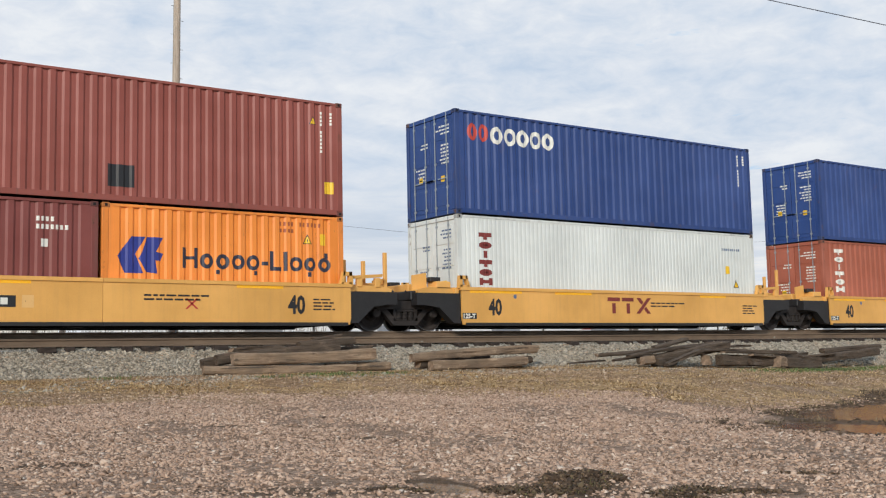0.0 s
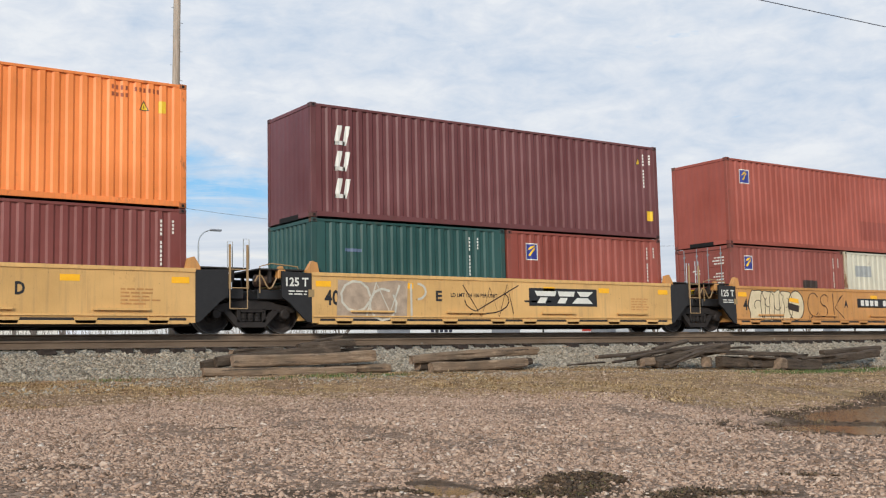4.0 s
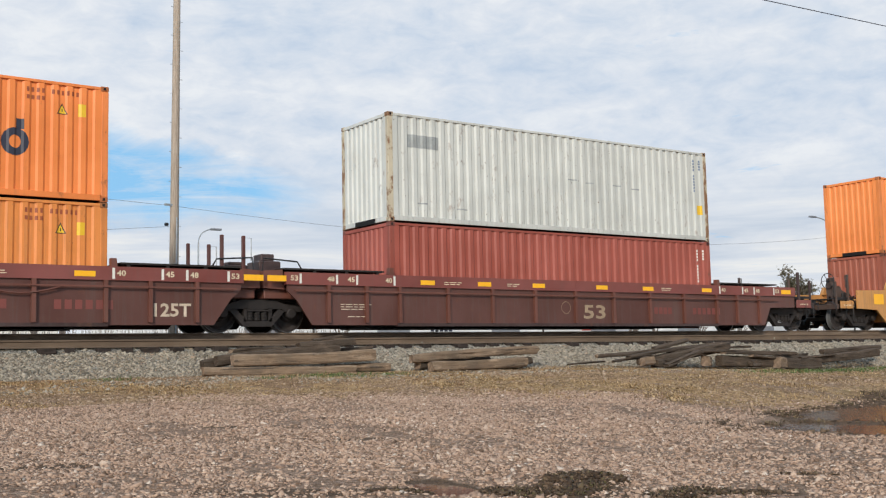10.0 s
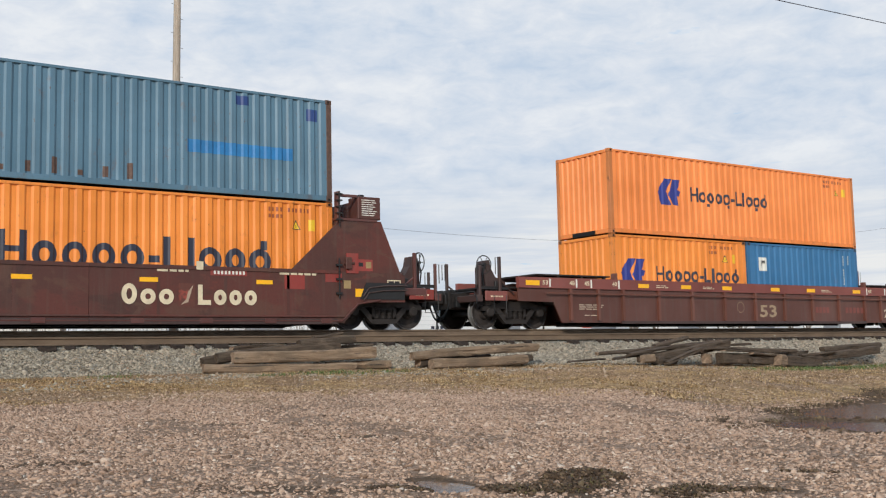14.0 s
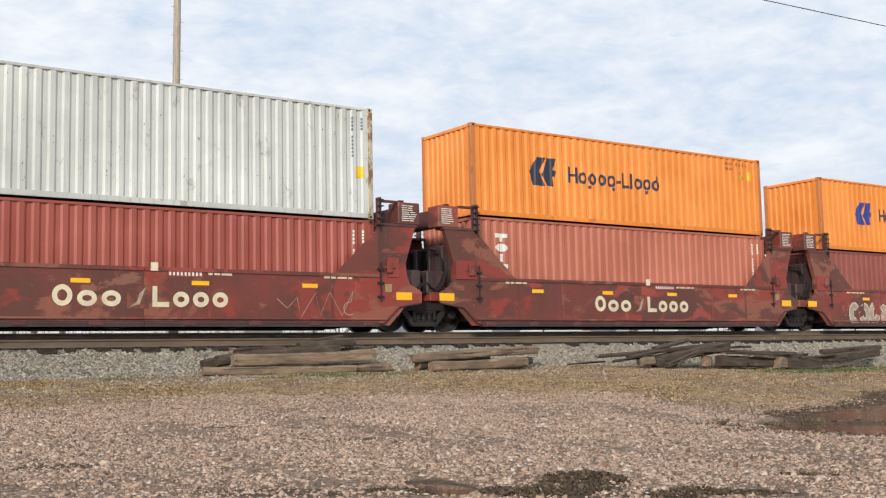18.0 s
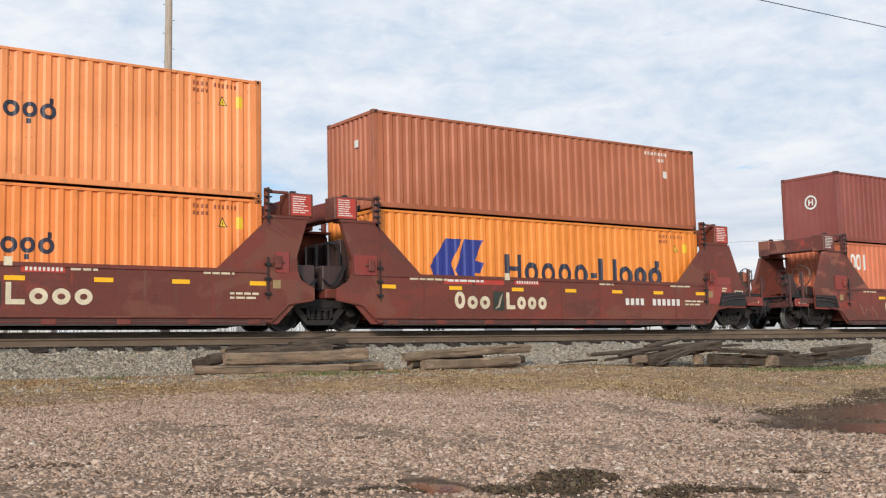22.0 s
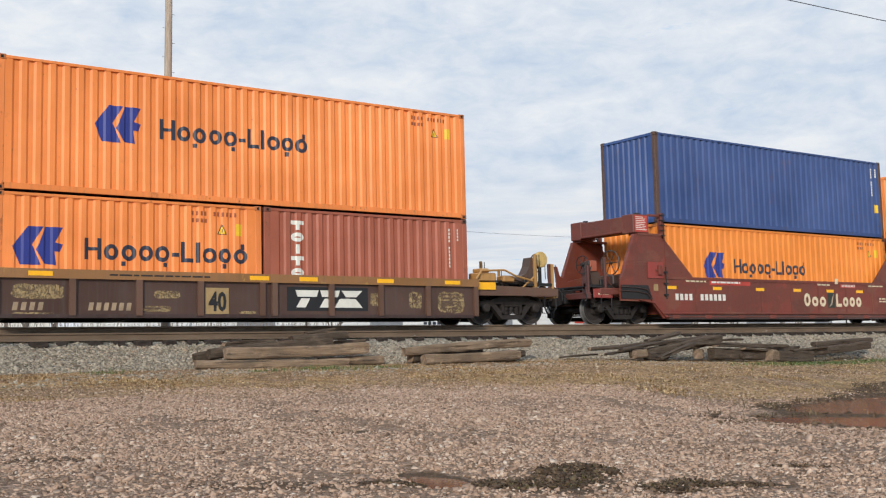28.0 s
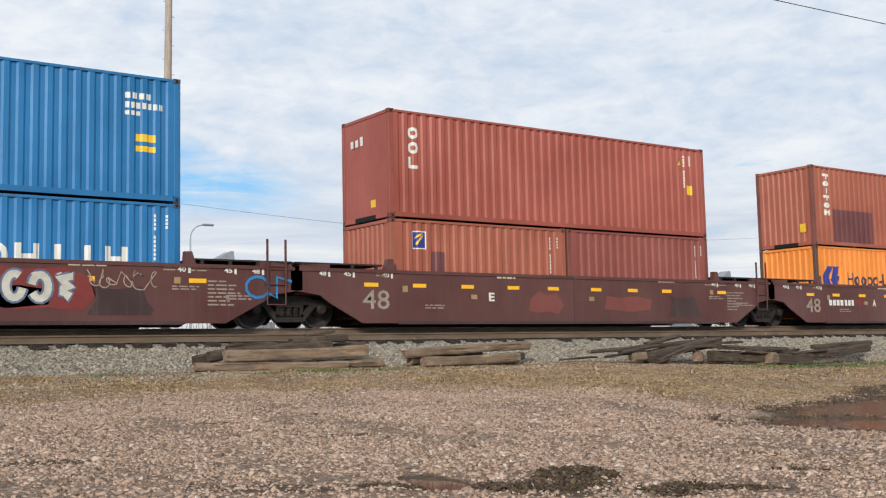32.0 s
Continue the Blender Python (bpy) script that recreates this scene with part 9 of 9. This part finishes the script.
        ln = k.n("ShaderNodeVectorMath")
        ln.operation = "LENGTH"
        k.link(mp.outputs[0], ln.inputs[0])
        d = k.math("ADD", ln.outputs["Value"], k.math("MULTIPLY", wob2, 0.28))
        m1 = k.ramp(d, [(0.88, 1.0), (1.02, 0.0)])
        wet = m1 if wet is None else k.math("MAXIMUM", wet, m1)
    for px, py, a, b, turn in MUD + DAMP:
        mp = k.n("ShaderNodeMapping")
        mp.vector_type = "TEXTURE"
        mp.inputs["Location"].default_value = (px, py, 0)
        mp.inputs["Rotation"].default_value = (0, 0, radians(turn))
        mp.inputs["Scale"].default_value = (a * 1.2, b * 1.3, 1000)
        k.link(k.tc.outputs["Object"], mp.inputs[0])
        ln = k.n("ShaderNodeVectorMath")
        ln.operation = "LENGTH"
        k.link(mp.outputs[0], ln.inputs[0])
        wet = k.math("MAXIMUM", wet, k.ramp(k.math("ADD", ln.outputs["Value"], k.math("MULTIPLY", wob2, 0.4)), [(0.7, 1.0), (1.0, 0.0)]))
    blot = k.ramp(k.noise(1.3, 5, 0.7), [(0.56, 0.0), (0.66, 0.8)])
    near = k.ramp(k.math("MULTIPLY", k.math("SUBTRACT", -16.6, y), 0.6, True), [(0.2, 0.0), (0.9, 1.0)])
    wet = k.math("MAXIMUM", wet, k.math("MULTIPLY", blot, near))
    mud = k.ramp(k.noise(14, 5, 0.7), [(0.3, (0.05, 0.031, 0.018)), (0.7, (0.15, 0.098, 0.06))])
    col = k.mix(wet, col, mud)
    col = k.mix(0.35, col, k.ramp(k.noise(60, 3, 0.7), [(0.25, 0.1), (0.75, 0.9)]), "OVERLAY")
    k.bump(k.math("ADD", k.voronoi(26), k.noise(70, 3, 0.6)), 0.9, 0.03)
    m = k.end(col, k.ramp(wet, [(0.0, 0.9), (1.0, 0.75)]), 0.0, 0.2)
    g = link_mesh("ground", me, m)
    tagged(g, "crushed stone lot with dry grass and grey ballast bank", "ground", kind="structure")
    return g


make_ground()

k = Nodes("muddy_water")
M["water"] = k.end(k.mix(k.noise(2.0, 3, 0.5), (0.07, 0.043, 0.027), (0.11, 0.07, 0.045)), 0.14, 0.0, 0.5)
k.bump(k.noise(9, 3, 0.5), 0.10, 0.02)
for p_ in PUDDLES:
    bm = bmesh.new()
    c_, s_ = math.cos(radians(p_[4])), math.sin(radians(p_[4]))
    vs_ = []
    for i_ in range(40):
        th_ = 2 * math.pi * i_ / 40
        u_, v_ = p_[2] * 1.3 * math.cos(th_), p_[3] * 1.3 * math.sin(th_)
        vs_.append(bm.verts.new((p_[0] + u_ * c_ - v_ * s_, p_[1] + u_ * s_ + v_ * c_, puddle_level(p_))))
    bm.faces.new(vs_)
    tagged(part("puddle", bm, M["water"], None), "shallow brown rain puddle in the gravel lot", "puddle", "puddles", "structure")

# rails
RAIL_SECTION = [(-0.07, 0), (0.07, 0), (0.07, 0.012), (0.012, 0.03), (0.010, 0.125), (0.035, 0.138), (0.036, 0.165), (0.028, 0.172), (-0.028, 0.172), (-0.036, 0.165), (-0.035, 0.138), (-0.010, 0.125), (-0.012, 0.03), (-0.07, 0.012)]
k = Nodes("rusty_rail_steel")
M["rail"] = k.end(k.ramp(k.noise(4, 5, 0.65, (0.4, 1, 1)), [(0.3, (0.13, 0.088, 0.058)), (0.7, (0.23, 0.165, 0.112))]), 0.75, 0.1)
k = Nodes("creosoted_tie_wood")
wood_ = k.ramp(k.noise(9, 6, 0.7, (0.5, 6, 6)), [(0.25, (0.03, 0.022, 0.016)), (0.6, (0.085, 0.062, 0.045)), (0.85, (0.16, 0.125, 0.095))])
k.bump(k.noise(10, 5, 0.7, (0.6, 7, 7)), 0.5, 0.02)
M["tie"] = k.end(wood_, 0.9)
track = empty("railway_track", pose(0, 0, 0))
tagged(track, "single railway track on timber ties and grey ballast", "railway track", kind="structure")
for sy in (-0.755, 0.755):
    bm = bmesh.new()
    prof = [(sy + a, RAIL - 0.172 + b) for a, b in RAIL_SECTION]
    A = [bm.verts.new((-420, y, z)) for y, z in prof]
    B = [bm.verts.new((460, y, z)) for y, z in prof]
    bm.faces.new(A), bm.faces.new(B[::-1])
    for i in range(len(prof)):
        j = (i + 1) % len(prof)
        bm.faces.new((A[j], A[i], B[i], B[j]))
    bmesh.ops.recalc_face_normals(bm, faces=bm.faces[:])
    r_ = part("rail", bm, M["rail"], track)
    part("running_surface", boxes((-420, 460, sy - 0.024, sy + 0.024, RAIL - 0.002, RAIL + 0.002)), M["bright_steel"], r_, "polished running surface")
# an old rail lies on stubs along the ends of the ties
spare = empty("spare_rail", pose(0, -1.42, 1.605))
tagged(spare, "long brown rusty spare rail lying beside the track", "rail")
bm = bmesh.new()
A = [bm.verts.new((-60, y, z)) for y, z in RAIL_SECTION]
B = [bm.verts.new((150, y, z)) for y, z in RAIL_SECTION]
bm.faces.new(A), bm.faces.new(B[::-1])
for i in range(len(A)):
    j = (i + 1) % len(A)
    bm.faces.new((A[j], A[i], B[i], B[j]))
bmesh.ops.recalc_face_normals(bm, faces=bm.faces[:])
k = Nodes("brown_spare_rail_steel")
part("bar", bm, k.end(k.ramp(k.noise(3, 5, 0.65, (0.3, 1, 1)), [(0.3, (0.10, 0.066, 0.042)), (0.7, (0.185, 0.127, 0.082))]), 0.85), spare)
M["stub"] = plain("dark_creosote_stub", (0.19, 0.15, 0.125), 0.9, 0, 0.45, 8)
srng = random.Random(77)
for i in range(110):
    x = -14 + i * 0.56 + srng.uniform(-0.09, 0.09)
    if srng.random() < 0.18:
        continue
    a = srng.uniform(0.09, 0.18)
    bm = boxes((-a, a, -srng.uniform(0.16, 0.34), 0.07, -0.13, -0.002), bev=0.025)
    for v in bm.verts:
        v.co += Vector((srng.uniform(-.015, .015), srng.uniform(-.02, .02), srng.uniform(-.015, 0)))
    ob = part("tie_stub", bm, M["stub"], spare)
    ob.location = (x, 0, 0)
tie_rng = random.Random(5)
tie_meshes = []
for v_ in range(4):
    bm = bmesh.new()
    box(bm, -0.115, 0.115, -1.30, 1.30, -0.18, 0.0, 0.012)
    for v in bm.verts:
        v.co += Vector((tie_rng.uniform(-.008, .008), tie_rng.uniform(-.03, .03), tie_rng.uniform(-.008, .004)))
    me_ = to_mesh("tie", bm)
    me_.materials.append(M["tie"])
    tie_meshes.append(me_)
plates = bmesh.new()
for i in range(260):
    x = -18 + i * 0.56 + tie_rng.uniform(-0.04, 0.04)
    ob = new("tie", tie_rng.choice(tie_meshes))
    ob.parent = track
    ob.location = (x, tie_rng.uniform(-0.03, 0.03), RAIL - 0.185 - tie_rng.uniform(0, 0.03))
    ob.rotation_euler = (0, 0, tie_rng.uniform(-0.02, 0.02))
    for sy in (-0.755, 0.755):
        box(plates, x - 0.09, x + 0.09, sy - 0.17, sy + 0.17, RAIL - 0.186, RAIL - 0.171)
        for dx in (-0.05, 0.05):
            for dy in (-0.095, 0.095):
                box(plates, x + dx - 0.012, x + dx + 0.012, sy + dy - 0.016, sy + dy + 0.016, RAIL - 0.172, RAIL - 0.145)
pl = part("tie_plate_and_spike", plates, M["rail"], track, "rusty tie plates and spikes")
pl["kind"] = "stuff"


# loose stones: many small angular lumps in one mesh
def stones(name, pts, size, material, label, category, seed, flat_=0.62, blocky=False, spread=0.38):
    rng = np.random.default_rng(seed)
    n = len(pts)
    if blocky:      # broken six-sided lumps that lie on a flat face
        base = np.array([(x, y, z) for x in (-1, 1) for y in (-1, 1) for z in (-1, 1)], float) * 0.72
        quads = ((0, 1, 3, 2), (4, 6, 7, 5), (0, 4, 5, 1), (2, 3, 7, 6), (0, 2, 6, 4), (1, 5, 7, 3))
        tri = np.array([t for a, b, c, d in quads for t in ((a, b, c), (a, c, d))])
    else:
        base = np.array([(1, 0, 0), (-1, 0, 0), (0, 1, 0), (0, -1, 0), (0, 0, 1), (0, 0, -1)], float)
        tri = np.array([(0, 2, 4), (2, 1, 4), (1, 3, 4), (3, 0, 4), (2, 0, 5), (1, 2, 5), (3, 1, 5), (0, 3, 5)])
    m = len(base)
    v = base[None] * rng.uniform(0.6, 1.3, (n, m, 3)) + rng.uniform(-0.3, 0.3, (n, m, 3))
    v *= np.stack([rng.uniform(0.8, 1.5, n), rng.uniform(0.7, 1.1, n), rng.uniform(0.6, 1.2, n) * flat_], 1)[:, None, :]
    q = np.concatenate([rng.normal(0, 1, (n, 1)), rng.normal(0, 0.22, (n, 2)), rng.normal(0, 1, (n, 1))], 1)
    q /= np.linalg.norm(q, axis=1)[:, None]
    w, x, y, z = q.T
    R = np.stack([1 - 2 * (y * y + z * z), 2 * (x * y - z * w), 2 * (x * z + y * w), 2 * (x * y + z * w), 1 - 2 * (x * x + z * z), 2 * (y * z - x * w), 2 * (x * z - y * w), 2 * (y * z + x * w), 1 - 2 * (x * x + y * y)], -1).reshape(n, 3, 3)
    v = np.einsum("nij,nkj->nki", R, v)
    v *= (size * rng.lognormal(0, spread, n))[:, None, None]
    v += pts[:, None, :]
    me = bpy.data.meshes.new(name)
    me.vertices.add(n * m)
    me.vertices.foreach_set("co", v.reshape(-1))
    f = (tri[None] + m * np.arange(n)[:, None, None]).reshape(-1)
    me.loops.add(len(f))
    me.loops.foreach_set("vertex_index", f)
    me.polygons.add(len(f) // 3)
    me.polygons.foreach_set("loop_start", np.arange(0, len(f), 3))
    me.polygons.foreach_set("loop_total", np.full(len(f) // 3, 3))
    me.update(calc_edges=True)
    ob = link_mesh(name, me, material)
    return tagged(ob, label, category, kind="stuff")


def island_stone(name, stops, rough=0.85, drift=None):
    """Every lump has its own tone; drift is a second hue that comes and goes in broad patches."""
    k = Nodes(name)
    g = k.n("ShaderNodeNewGeometry")
    col = k.ramp(g.outputs["Random Per Island"], stops)
    if drift is not None:
        col = k.mix(k.ramp(k.noise(0.35, 4, 0.6), [(0.42, 0.0), (0.60, 0.55)]), col, k.mix(0.5, col, drift, "MULTIPLY"))
    col = k.mix(0.35, col, k.ramp(k.noise(45, 4, 0.65), [(0.3, 0.25), (0.7, 0.75)]), "OVERLAY")
    return k.end(col, rough, 0, 0.3)


M["ballast"] = island_stone("grey_ballast_stone", [(0.0, (0.11, 0.094, 0.073)), (0.3, (0.245, 0.216, 0.17)), (0.75, (0.35, 0.312, 0.25)), (0.93, (0.46, 0.412, 0.335)), (1.0, (0.31, 0.215, 0.145))], drift=(0.95, 0.80, 0.62))
M["gravel"] = island_stone("pink_grey_gravel", [(0.0, (0.13, 0.083, 0.056)), (0.22, (0.315, 0.206, 0.143)), (0.55, (0.43, 0.291, 0.208)), (0.88, (0.515, 0.362, 0.265)), (0.97, (0.57, 0.43, 0.33)), (1.0, (0.66, 0.555, 0.46))], drift=(0.80, 0.80, 0.80))
rg = np.random.default_rng(11)


def scatter(n, x0, x1, y0, y1, keep, lift):
    x = rg.uniform(x0, x1, n)
    y = rg.uniform(y0, y1, n)
    out = []
    for a, b, r in zip(x, y, rg.uniform(0, 1, n)):
        if r < keep(a, b):
            out.append((a, b, height(a, b) + lift))
    return np.array(out)


def in_view(x, y):
    """Only the fan of ground before the camera carries loose stones."""
    d = y - EYE[1]
    return 0.0 if (d < 3 or not (0.17 * d - 0.4 < x < 1.75 * d + 1.0)) else 1.0


def gravel_keep(x, y):
    w, _, deep = dip(x, y)
    n = noise.noise(Vector((x * 0.45, y * 0.45, 1.3)))
    y2 = y + slant_at(x)
    if mud_at(x, y) < 0.7 + 0.9 * noise.noise(Vector((x * 2.2, y * 2.2, 4.0))):
        return 0.07
    if mud_at(x, y, DAMP) < 0.8 + 0.9 * noise.noise(Vector((x * 2.2, y * 2.2, 6.0))):
        return 0.4
    return in_view(x, y) * max(0.0, 1 - 60 * deep) * (0.62 if x < 3.4 and y < -16.4 else 1.0) * (1 - 0.2 * w) * min(1.0, max(0.02, (-8.3 - y2 + 3.0 * n) / 2.2)) * min(1.0, max(0.15, 0.84 + 1.1 * noise.noise(Vector((x * 0.9, y * 0.4, 8))) + 0.8 * noise.noise(Vector((x * 3.1, y * 1.2, 8)))))




def blades(name, pts, tall, stops, label, seed, wide=1.0, lie=1.0):
    """Grass blades: bent slips of two triangles pairs in one mesh."""
    rng = np.random.default_rng(seed)
    n = len(pts)
    th = rng.uniform(0, 2 * math.pi, n)
    d = np.stack([np.cos(th), np.sin(th), np.zeros(n)], 1)
    s = np.stack([-np.sin(th), np.cos(th), np.zeros(n)], 1) * rng.uniform(0.003, 0.007, n)[:, None] * wide
    h = tall * rng.lognormal(0, 0.35, n)
    lean = rng.uniform(0.3, 1.6, n)
    mid = pts + d * (h * lean * 0.35)[:, None] + np.array([0, 0, lie]) * (h * 0.6)[:, None]
    tip = pts + d * (h * lean)[:, None] + np.array([0, 0, lie]) * (h * np.clip(1.1 - lean * 0.5, 0.25, 1))[:, None]
    v = np.stack([pts - s, pts + s, mid + s * 0.8, mid - s * 0.8, tip], 1)
    f = np.concatenate([np.array([[0, 1, 2], [0, 2, 3], [3, 2, 4]])[None] + 5 * np.arange(n)[:, None, None]]).reshape(-1)
    me = bpy.data.meshes.new(name)
    me.vertices.add(n * 5)
    me.vertices.foreach_set("co", v.reshape(-1))
    me.loops.add(len(f))
    me.loops.foreach_set("vertex_index", f)
    me.polygons.add(len(f) // 3)
    me.polygons.foreach_set("loop_start", np.arange(0, len(f), 3))
    me.polygons.foreach_set("loop_total", np.full(len(f) // 3, 3))
    me.update(calc_edges=True)
    return tagged(link_mesh(name, me, island_stone(name + "_blade", stops, 0.8)), label, "grass", kind="stuff")


def straw_patch(x, y):
    """Broad yellow patches of straw between barer brown ones."""
    return min(1.0, max(0.06, 0.42 + 1.9 * noise.noise(Vector((x * 0.28, y * 0.34, 12.0))) + 1.3 * noise.noise(Vector((x * 0.8, y * 1.1, 3.0)))))


def straw_keep(x, y):
    n = noise.noise(Vector((x * 0.5, y * 0.35, 5.2))) + 0.8 * noise.noise(Vector((x * 2.0, y * 0.8, 9.2)))
    if dip(x, y)[2] > 0.004 or mud_at(x, y) < 0.8:
        return 0.0
    return in_view(x, y) * straw_patch(x, y) * min(1.0, max(0.15, 0.45 + 1.6 * n)) * min(1.0, max(0.0, (y + slant_at(x) + 10.4) / 2.0)) * min(1.0, max(0.0, (-3.6 - y) / 0.6))


def green_keep(x, y):
    spots = ((11.0, -5.2, 0.8), (12.4, -5.0, 0.45), (28.5, -6.6, 2.2), (32.0, -6.4, 2.6), (30.0, -5.9, 1.6), (9.6, -5.1, 0.4), (6.6, -4.4, 0.4), (22.6, -8.4, 1.7), (25.2, -8.0, 1.5))
    return in_view(x, y) * max(math.exp(-((x - a) ** 2 + ((y - b) * 1.8) ** 2) / (r * r)) for a, b, r in spots)


def straw_any(x, y):
    if dip(x, y)[2] > 0.004:
        return 0.0
    return in_view(x, y) * min(1.0, max(0.0, (y + slant_at(x) + 10.4) / 1.6)) * min(1.0, max(0.0, (-3.7 - y) / 0.5))


def tuft_keep(x, y):
    n = noise.noise(Vector((x * 1.3, y * 1.0, 2.7))) + 0.6 * noise.noise(Vector((x * 4.0, y * 3.0, 6.1)))
    return straw_keep(x, y) * min(1.0, max(0.0, 3.0 * (n - 0.05)))


def mud_here(x, y):
    return mud_at(x, y) < 0.75 + 0.9 * noise.noise(Vector((x * 2.2, y * 2.2, 4.0)))


STRAW = [(0.0, (0.16, 0.10, 0.05)), (0.3, (0.32, 0.21, 0.10)), (0.7, (0.50, 0.335, 0.16)), (1.0, (0.62, 0.45, 0.25))]
blades("dry_grass", scatter(340000, 2.5, 36, -16.0, -3.6, straw_keep, 0.004), 0.05, STRAW, "sparse dry straw-coloured grass lying flat", 31, 1.5, 0.32)
blades("straw_tufts", scatter(150000, 2.5, 32, -15.0, -4.2, tuft_keep, 0.0), 0.055, STRAW, "low tangled tufts of dead straw-coloured grass", 33, 1.3, 0.75)
M["brown_clod"] = island_stone("dry_brown_clod", [(0.0, (0.12, 0.075, 0.042)), (0.5, (0.27, 0.178, 0.105)), (0.85, (0.38, 0.265, 0.17)), (1.0, (0.50, 0.39, 0.29))], 0.9)
stones("earth_crumbs", scatter(130000, 2.5, 30, -15.0, -4.0, lambda x, y: straw_any(x, y) * max(0.1, 0.9 - straw_patch(x, y)), 0.0), 0.016, M["brown_clod"], "dry brown crumbs of earth and leaf litter", "earth", 17, 0.6)
blades("green_grass", scatter(90000, 4, 36, -10.0, -4.0, green_keep, 0.0), 0.06, [(0.0, (0.05, 0.08, 0.022)), (1.0, (0.16, 0.21, 0.07))], "small tufts of green grass", 32)
stones("ballast_stones", scatter(78000, 2.5, 44, -3.95, -1.12, lambda x, y: in_view(x, y) * min(1.0, max(0.0, (y + 4.0) / 0.5)), 0.002), 0.0208, M["ballast"], "loose grey crushed rock ballast on the bank", "ballast", 3, 0.8, True)
stones("ballast_fines", scatter(46000, 2.5, 40, -7.4, -3.4, lambda x, y: in_view(x, y) * 0.6 * min(1.0, (y + 8.2) / 3.6) * min(1.0, max(0.0, 0.4 + 1.7 * noise.noise(Vector((x * 0.5, y * 0.8, 2.0))) + 0.9 * noise.noise(Vector((x * 1.6, y * 2.0, 4.0))))), 0.002), 0.022, M["ballast"], "scattered grey stones at the foot of the bank", "ballast", 13)
stones("gravel_near", scatter(135000, 0.5, 16, -20.8, -13.0, gravel_keep, 0.0), 0.0148, M["gravel"], "pinkish crushed gravel of the lot", "gravel", 4, 0.48, True, 0.34)
stones("gravel_far", scatter(240000, 1.5, 26, -13.0, -5.0, gravel_keep, 0.001), 0.0165, M["gravel"], "pinkish crushed gravel thinning into dry grass", "gravel", 6, 0.5, False, 0.3)

M["clod"] = island_stone("dark_damp_clod", [(0.0, (0.035, 0.021, 0.012)), (0.6, (0.088, 0.055, 0.032)), (0.9, (0.17, 0.11, 0.066)), (1.0, (0.09, 0.07, 0.034))], 0.8)
stones("mud_clods", scatter(36000, 2.0, 8.8, -20.5, -17.0, lambda x, y: in_view(x, y) * mud_here(x, y), 0.006), 0.015, M["clod"], "dark damp clods of mud and moss", "mud", 8)

def shore(x, y):
    """How far a place is bare mud by the large puddle, clear of the water."""
    h = height(x, y) - puddle_level(PUDDLES[0])
    if not (9.5 < x < 22) or h < 0.002:
        return 0.0
    edge = dip(x, y)[0] > 0.6 and h < 0.025
    return in_view(x, y) * (0.5 if edge or mud_at(x, y) < 0.9 + 0.6 * noise.noise(Vector((x * 1.7, y * 1.7, 4.0))) else 0.0)


stones("shore_clods", scatter(42000, 9.5, 20.0, -18.5, -12.5, shore, 0.0), 0.019, M["clod"], "dark damp clods round the puddle", "mud", 9)
blades("shore_weeds", scatter(26000, 10.5, 20.0, -17.5, -12.5, lambda x, y: shore(x, y) * (noise.noise(Vector((x * 2.0, y * 2.0, 7.0))) > 0.0), 0.0), 0.05, [(0.0, (0.04, 0.03, 0.016)), (0.6, (0.12, 0.085, 0.042)), (1.0, (0.26, 0.19, 0.10))], "dull dead weeds on the muddy shore", 37, 1.2, 0.8)
blades("mud_moss", scatter(26000, 2.0, 8.8, -20.5, -17.0, lambda x, y: in_view(x, y) * mud_here(x, y) * min(1.0, max(0.0, 0.5 + 2.5 * noise.noise(Vector((x * 3.0, y * 3.0, 1.0))))), 0.004), 0.022, [(0.0, (0.03, 0.024, 0.012)), (0.7, (0.085, 0.062, 0.03)), (1.0, (0.15, 0.13, 0.05))], "dark damp moss and dead stalks on the mud", 36, 1.2)

# ---- motion of the train ----
def rolled(t):
    return float(np.interp(t, [r[0] for r in ROLL], [r[1] for r in ROLL]))


def motions():
    for thing, s, z in moving:
        walk(thing, [(t, pose(s + d, 0, z)) for t, d in ROLL])
    # wheels: both axles of one truck are keyed frame by frame, and all trucks roll alike
    first = {}
    for ws, wx in wheelsets:
        if wx not in first:
            walk(ws, [(i / FPS, pose(wx, 0, WHEEL_R, 0, math.degrees(rolled(i / FPS) / WHEEL_R) % 360)) for i in range(32 * FPS + 1)])
            first[wx] = ws
        else:
            src = first[wx].animation_data
            ws.rotation_mode = "QUATERNION"
            ws.animation_data_create()
            ws.animation_data.action = src.action
            ws.animation_data.action_slot = src.action_slot


motions()
